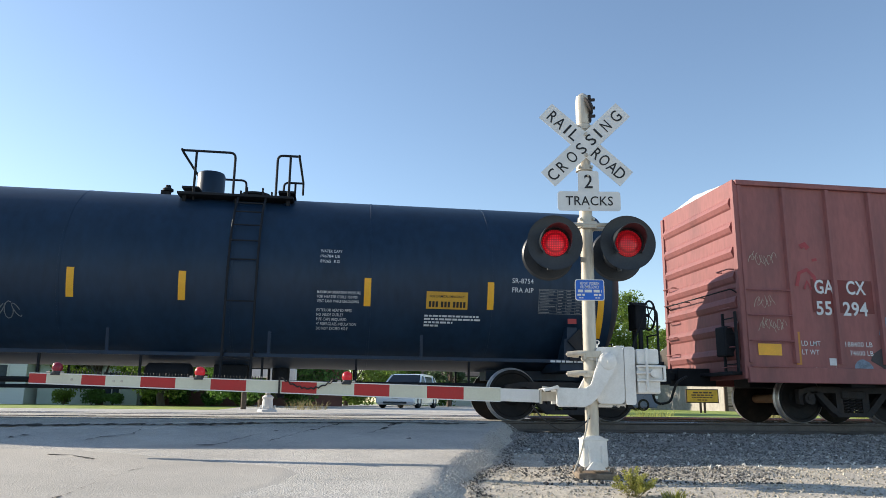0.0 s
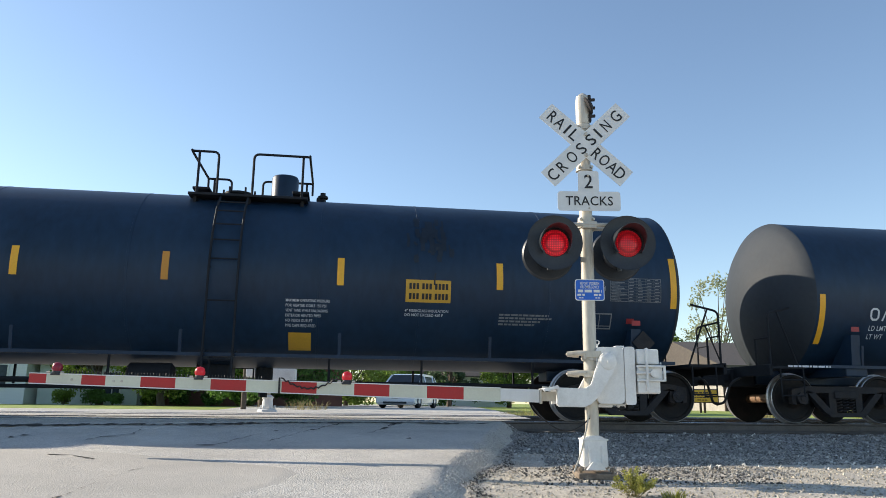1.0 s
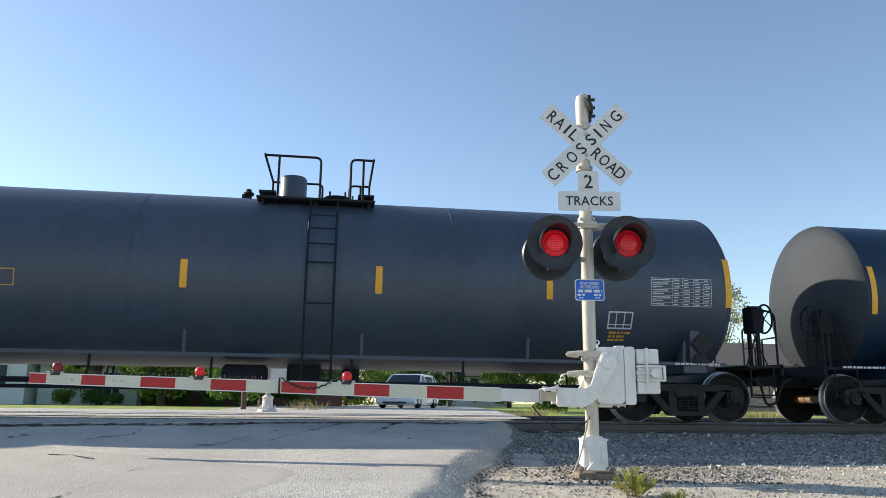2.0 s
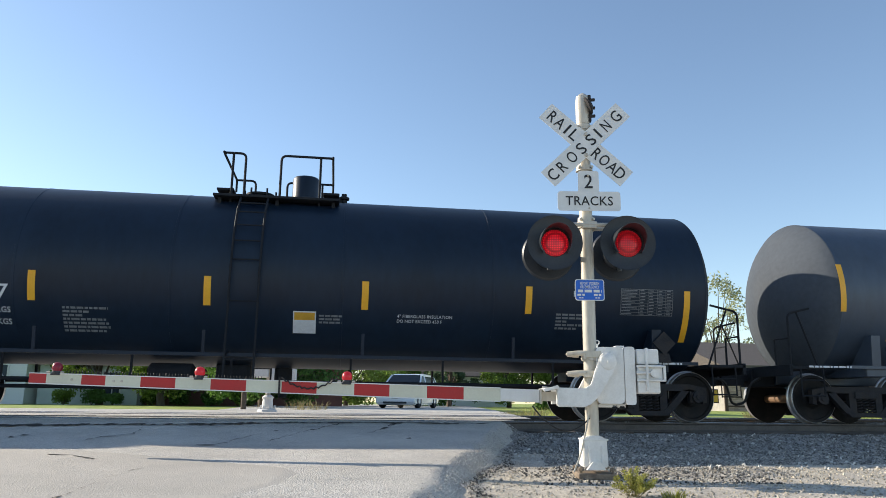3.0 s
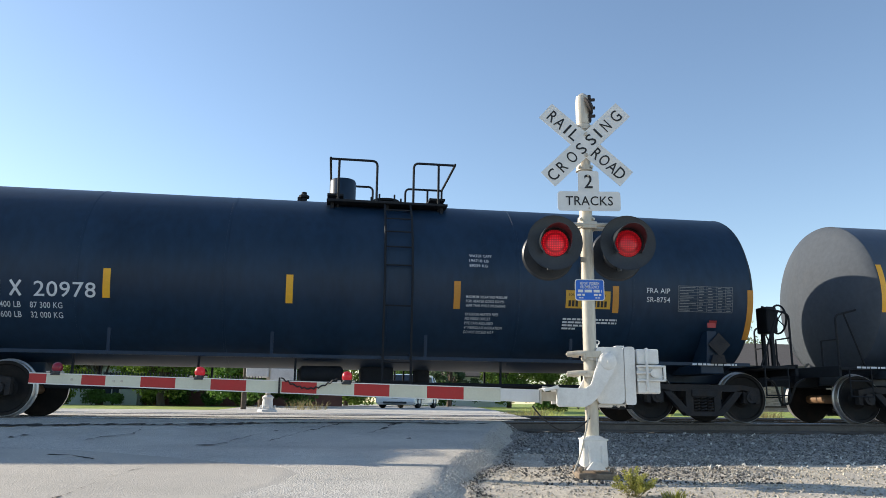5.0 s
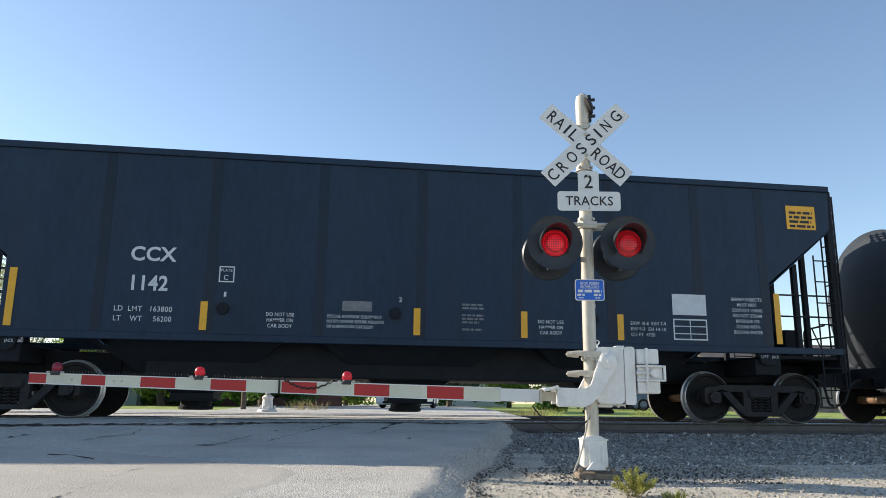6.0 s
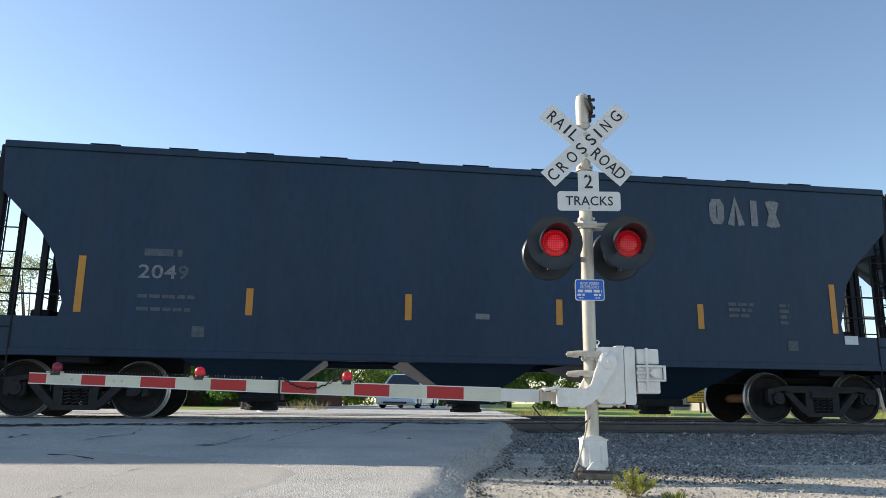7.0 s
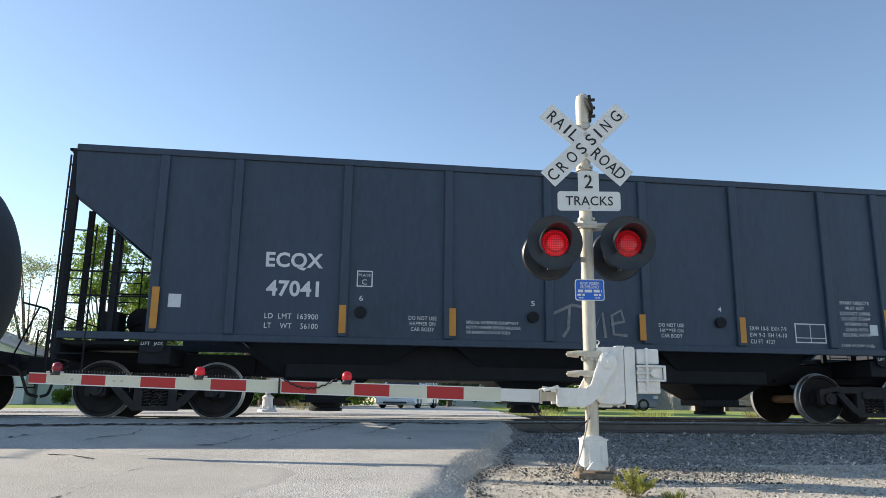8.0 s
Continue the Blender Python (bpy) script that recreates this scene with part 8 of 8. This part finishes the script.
def grass_tuft(at, r, h, count, seed, leaf, label, name="grass_tuft"):
    """A tuft of bent blades."""
    rd = random.Random(seed)
    verts, faces = [], []
    for _ in range(count):
        a, q = rd.uniform(0, 2 * math.pi), r * math.sqrt(rd.random())
        x, y = q * math.cos(a), q * math.sin(a)
        hh, w = h * rd.uniform(0.3, 1.0), rd.uniform(0.003, 0.007)
        lean = rd.uniform(0.15, 0.95) * hh
        b = rd.uniform(0, 2 * math.pi)
        dx, dy = lean * math.cos(a) + 0.02 * math.cos(b), lean * math.sin(a) + 0.02 * math.sin(b)
        sx, sy = -math.sin(b) * w, math.cos(b) * w
        n = len(verts)
        verts += [(x - sx, y - sy, -0.02), (x + sx, y + sy, -0.02), (x + dx * 0.4 + sx * 0.8, y + dy * 0.4 + sy * 0.8, hh * 0.6), (x + dx * 0.4 - sx * 0.8, y + dy * 0.4 - sy * 0.8, hh * 0.6), (x + dx, y + dy, hh)]
        faces += [(n, n + 1, n + 2, n + 3), (n + 3, n + 2, n + 4)]
    me = bpy.data.meshes.new(name)
    me.from_pydata(verts, [], faces)
    me.materials.append(leaf)
    o = tagged(new(name, me), label, "grass", kind="stuff")
    o.matrix_basis = pose(*at)


def weed():
    """A low bushy weed: thin leaning stems with small leaves up their length."""
    rng = np.random.default_rng(77)
    rd = random.Random(77)
    w = thing("weed", "low bushy yellow-green weed in the gravel", "weed")
    w.matrix_basis = pose(2.67, -7.38, ground_height(2.67, -7.38) - 0.01)
    bm = bmesh.new()
    cs = []
    for k in range(34):
        a, r = rd.uniform(0, 2 * math.pi), rd.uniform(0.02, 0.2)
        h = rd.uniform(0.1, 0.23) * (1.1 - r * 2)
        tip = Vector((r * math.cos(a), r * math.sin(a), h))
        cyl(bm, (tip.x * 0.2, tip.y * 0.2, 0), tip, 0.0025, 4, 0.001)
        cs += [tuple(tip * f + Vector((0, 0, 0.015))) for f in (0.45, 0.7, 0.9, 1.0)]
    part("stem", bm, M_GRASS_DRY, w)
    v, f = leaf_cloud(rng, np.array(cs), np.full(len(cs), 0.03), 4800, 0.0075, -0.4)
    v[:, 2] = np.maximum(v[:, 2], 0.0)
    me = bpy.data.meshes.new("foliage")
    me.from_pydata(v.tolist(), [], f.tolist())
    me.materials.append(M_WEED)
    o = new("foliage", me)
    o.parent = w
    tagged(o, "tiny yellow-green leaves", kind="stuff")


M_WEED = leaf_material("weed_leaves", (0.36, 0.36, 0.085), 0.45)
weed()
grass_tuft((2.98, -7.5, ground_height(2.98, -7.5)), 0.09, 0.1, 90, 2, M_WEED, "low grass in the gravel")
for k, (x, y) in enumerate(((5.6, 7.6), (6.3, 8.2), (9.6, 7.8), (14.0, 9.0), (18.5, 9.5), (20.0, 12), (23, 14), (26, 16), (29.0, 18))):
    grass_tuft((x, y, ground_height(x, y)), 0.6, 0.4, 380, 10 + k, M_GRASS if k % 3 else M_GRASS_DRY, "long grass beside the tracks")
for k, x in enumerate((-0.9, -0.5, -1.3)):
    grass_tuft((x, 12.2, 0.0), 0.3, 0.45, 60, 30 + k, M_GRASS_DRY, "dry stalks by the far verge")


def stones(name, label, count, area, size, seed, mat, height, sink=0.3, strip=None, clear=0.15):
    """Loose angular stones in one mesh."""
    rng = np.random.default_rng(seed)
    base = np.array([(1, 0, 0), (-1, 0, 0), (0, 1, 0), (0, -1, 0), (0, 0, 1), (0, 0, -1)], float)
    tri = [(0, 2, 4), (2, 1, 4), (1, 3, 4), (3, 0, 4), (2, 0, 5), (1, 2, 5), (3, 1, 5), (0, 3, 5)]
    verts, faces = [], []
    done = 0
    while done < count:
        x, y = rng.uniform(area[0], area[1]), rng.uniform(area[2], area[3])
        if strip:
            x = road_edge(y) + rng.normal(0.2, strip * 0.4)
        elif x < road_edge(y) + clear:
            continue
        s = size * rng.uniform(0.45, 1.5) * rng.uniform(0.7, 1.2)
        q, _ = np.linalg.qr(rng.normal(size=(3, 3)))
        p = (base * (1 + rng.uniform(-0.35, 0.35, (6, 1)))) * s * np.array([1.1, 0.85, 0.65])
        p = p @ q.T + np.array([x, y, height(x, y) + s * (0.5 - sink)])
        n = len(verts)
        verts += p.tolist()
        faces += [(a + n, b + n, c + n) for a, b, c in tri]
        done += 1
    me = bpy.data.meshes.new(name)
    me.from_pydata(verts, [], faces)
    me.materials.append(mat)
    return tagged(new(name, me), label, "stones", kind="stuff")


def lie(x, y):
    return max(ground_height(x, y), ballast_height(x, y) if y > -3.4 else -9)


M_STONE_TAN = material("tan_gravel_stone", (0.4, 0.36, 0.29), 0.9, dark=0.6, light=1.4, scale=8, fine=60, bump=0.2, island=0.45)
M_STONE_GRIT = material("grey_asphalt_grit", (0.42, 0.4, 0.37), 0.9, dark=0.6, light=1.4, scale=8, fine=60, bump=0.2, island=0.5)
stones("ballast_stones", "dark angular ballast stones along the track", 19000, (2.4, 12, -3.6, -1.2), 0.018, 21, M_STONE, lie)
stones("ballast_stones", "dark angular stones spilled down the shoulder", 7500, (1.8, 9, -4.9, -3.4), 0.015, 22, M_STONE, lie, clear=0.7)
stones("ballast_stones", "dark angular stones thinning out into the verge", 2300, (2.2, 5.2, -6.3, -4.9), 0.013, 25, M_STONE, lie, clear=0.9)
stones("gravel", "crumbled asphalt and grit along the road edge", 8000, (0.0, 4.2, -8.6, -1.6), 0.006, 24, M_STONE_GRIT, lambda x, y: max(lie(x, y), road_height(x, y) - 0.7 * max(0, x - road_edge(y))), 0.3, 0.6)
M_STONE_PALE = material("pale_chipped_stone", (0.5, 0.49, 0.46), 0.85, dark=0.6, light=1.3, scale=8, fine=60, bump=0.2, island=0.4)
M_STONE_DARK = material("black_asphalt_crumb", (0.06, 0.057, 0.053), 0.9, dark=0.5, light=1.6, scale=8, fine=60, bump=0.2, island=0.5)
stones("ballast_stones", "pale stones scattered through the ballast", 700, (2.4, 12, -5.6, -1.4), 0.024, 31, M_STONE_PALE, lie, 0.1)
stones("asphalt_crumbs", "dark crumbs of asphalt round the mast foot", 900, (2.0, 4.6, -6.7, -5.2), 0.014, 32, M_STONE_DARK, lie, 0.2)
stones("asphalt_crumbs", "dark crumbs at the foot of the road edge", 700, (0.8, 3.2, -8.4, -2.0), 0.012, 33, M_STONE_DARK, lie, 0.2, 0.12)
stones("gravel", "tan and grey gravel on the verge", 6500, (0.6, 7, -8.8, -5.2), 0.013, 23, M_STONE_TAN, lie)


# ---- what moves ----
def motions():
    """The train passes at a steady speed; every wheelset rolls with it."""
    step = 1 / FPS
    times = [0, step, 2 * step] + [0.5 * k for k in range(1, 16)] + [8 - 2 * step, 8 - step, 8]
    for car, x0 in MOVERS:
        walk(car, [(t, pose(x0 + SPEED * t, 0, 0)) for t in times])
    turn = math.degrees(SPEED / WHEEL_R)
    for w, x in WHEELSETS:
        walk(w, [(k * step, pose(x, 0, WHEEL_R, 0, turn * k * step, 0)) for k in range(0, 8 * FPS + 1)])


motions()
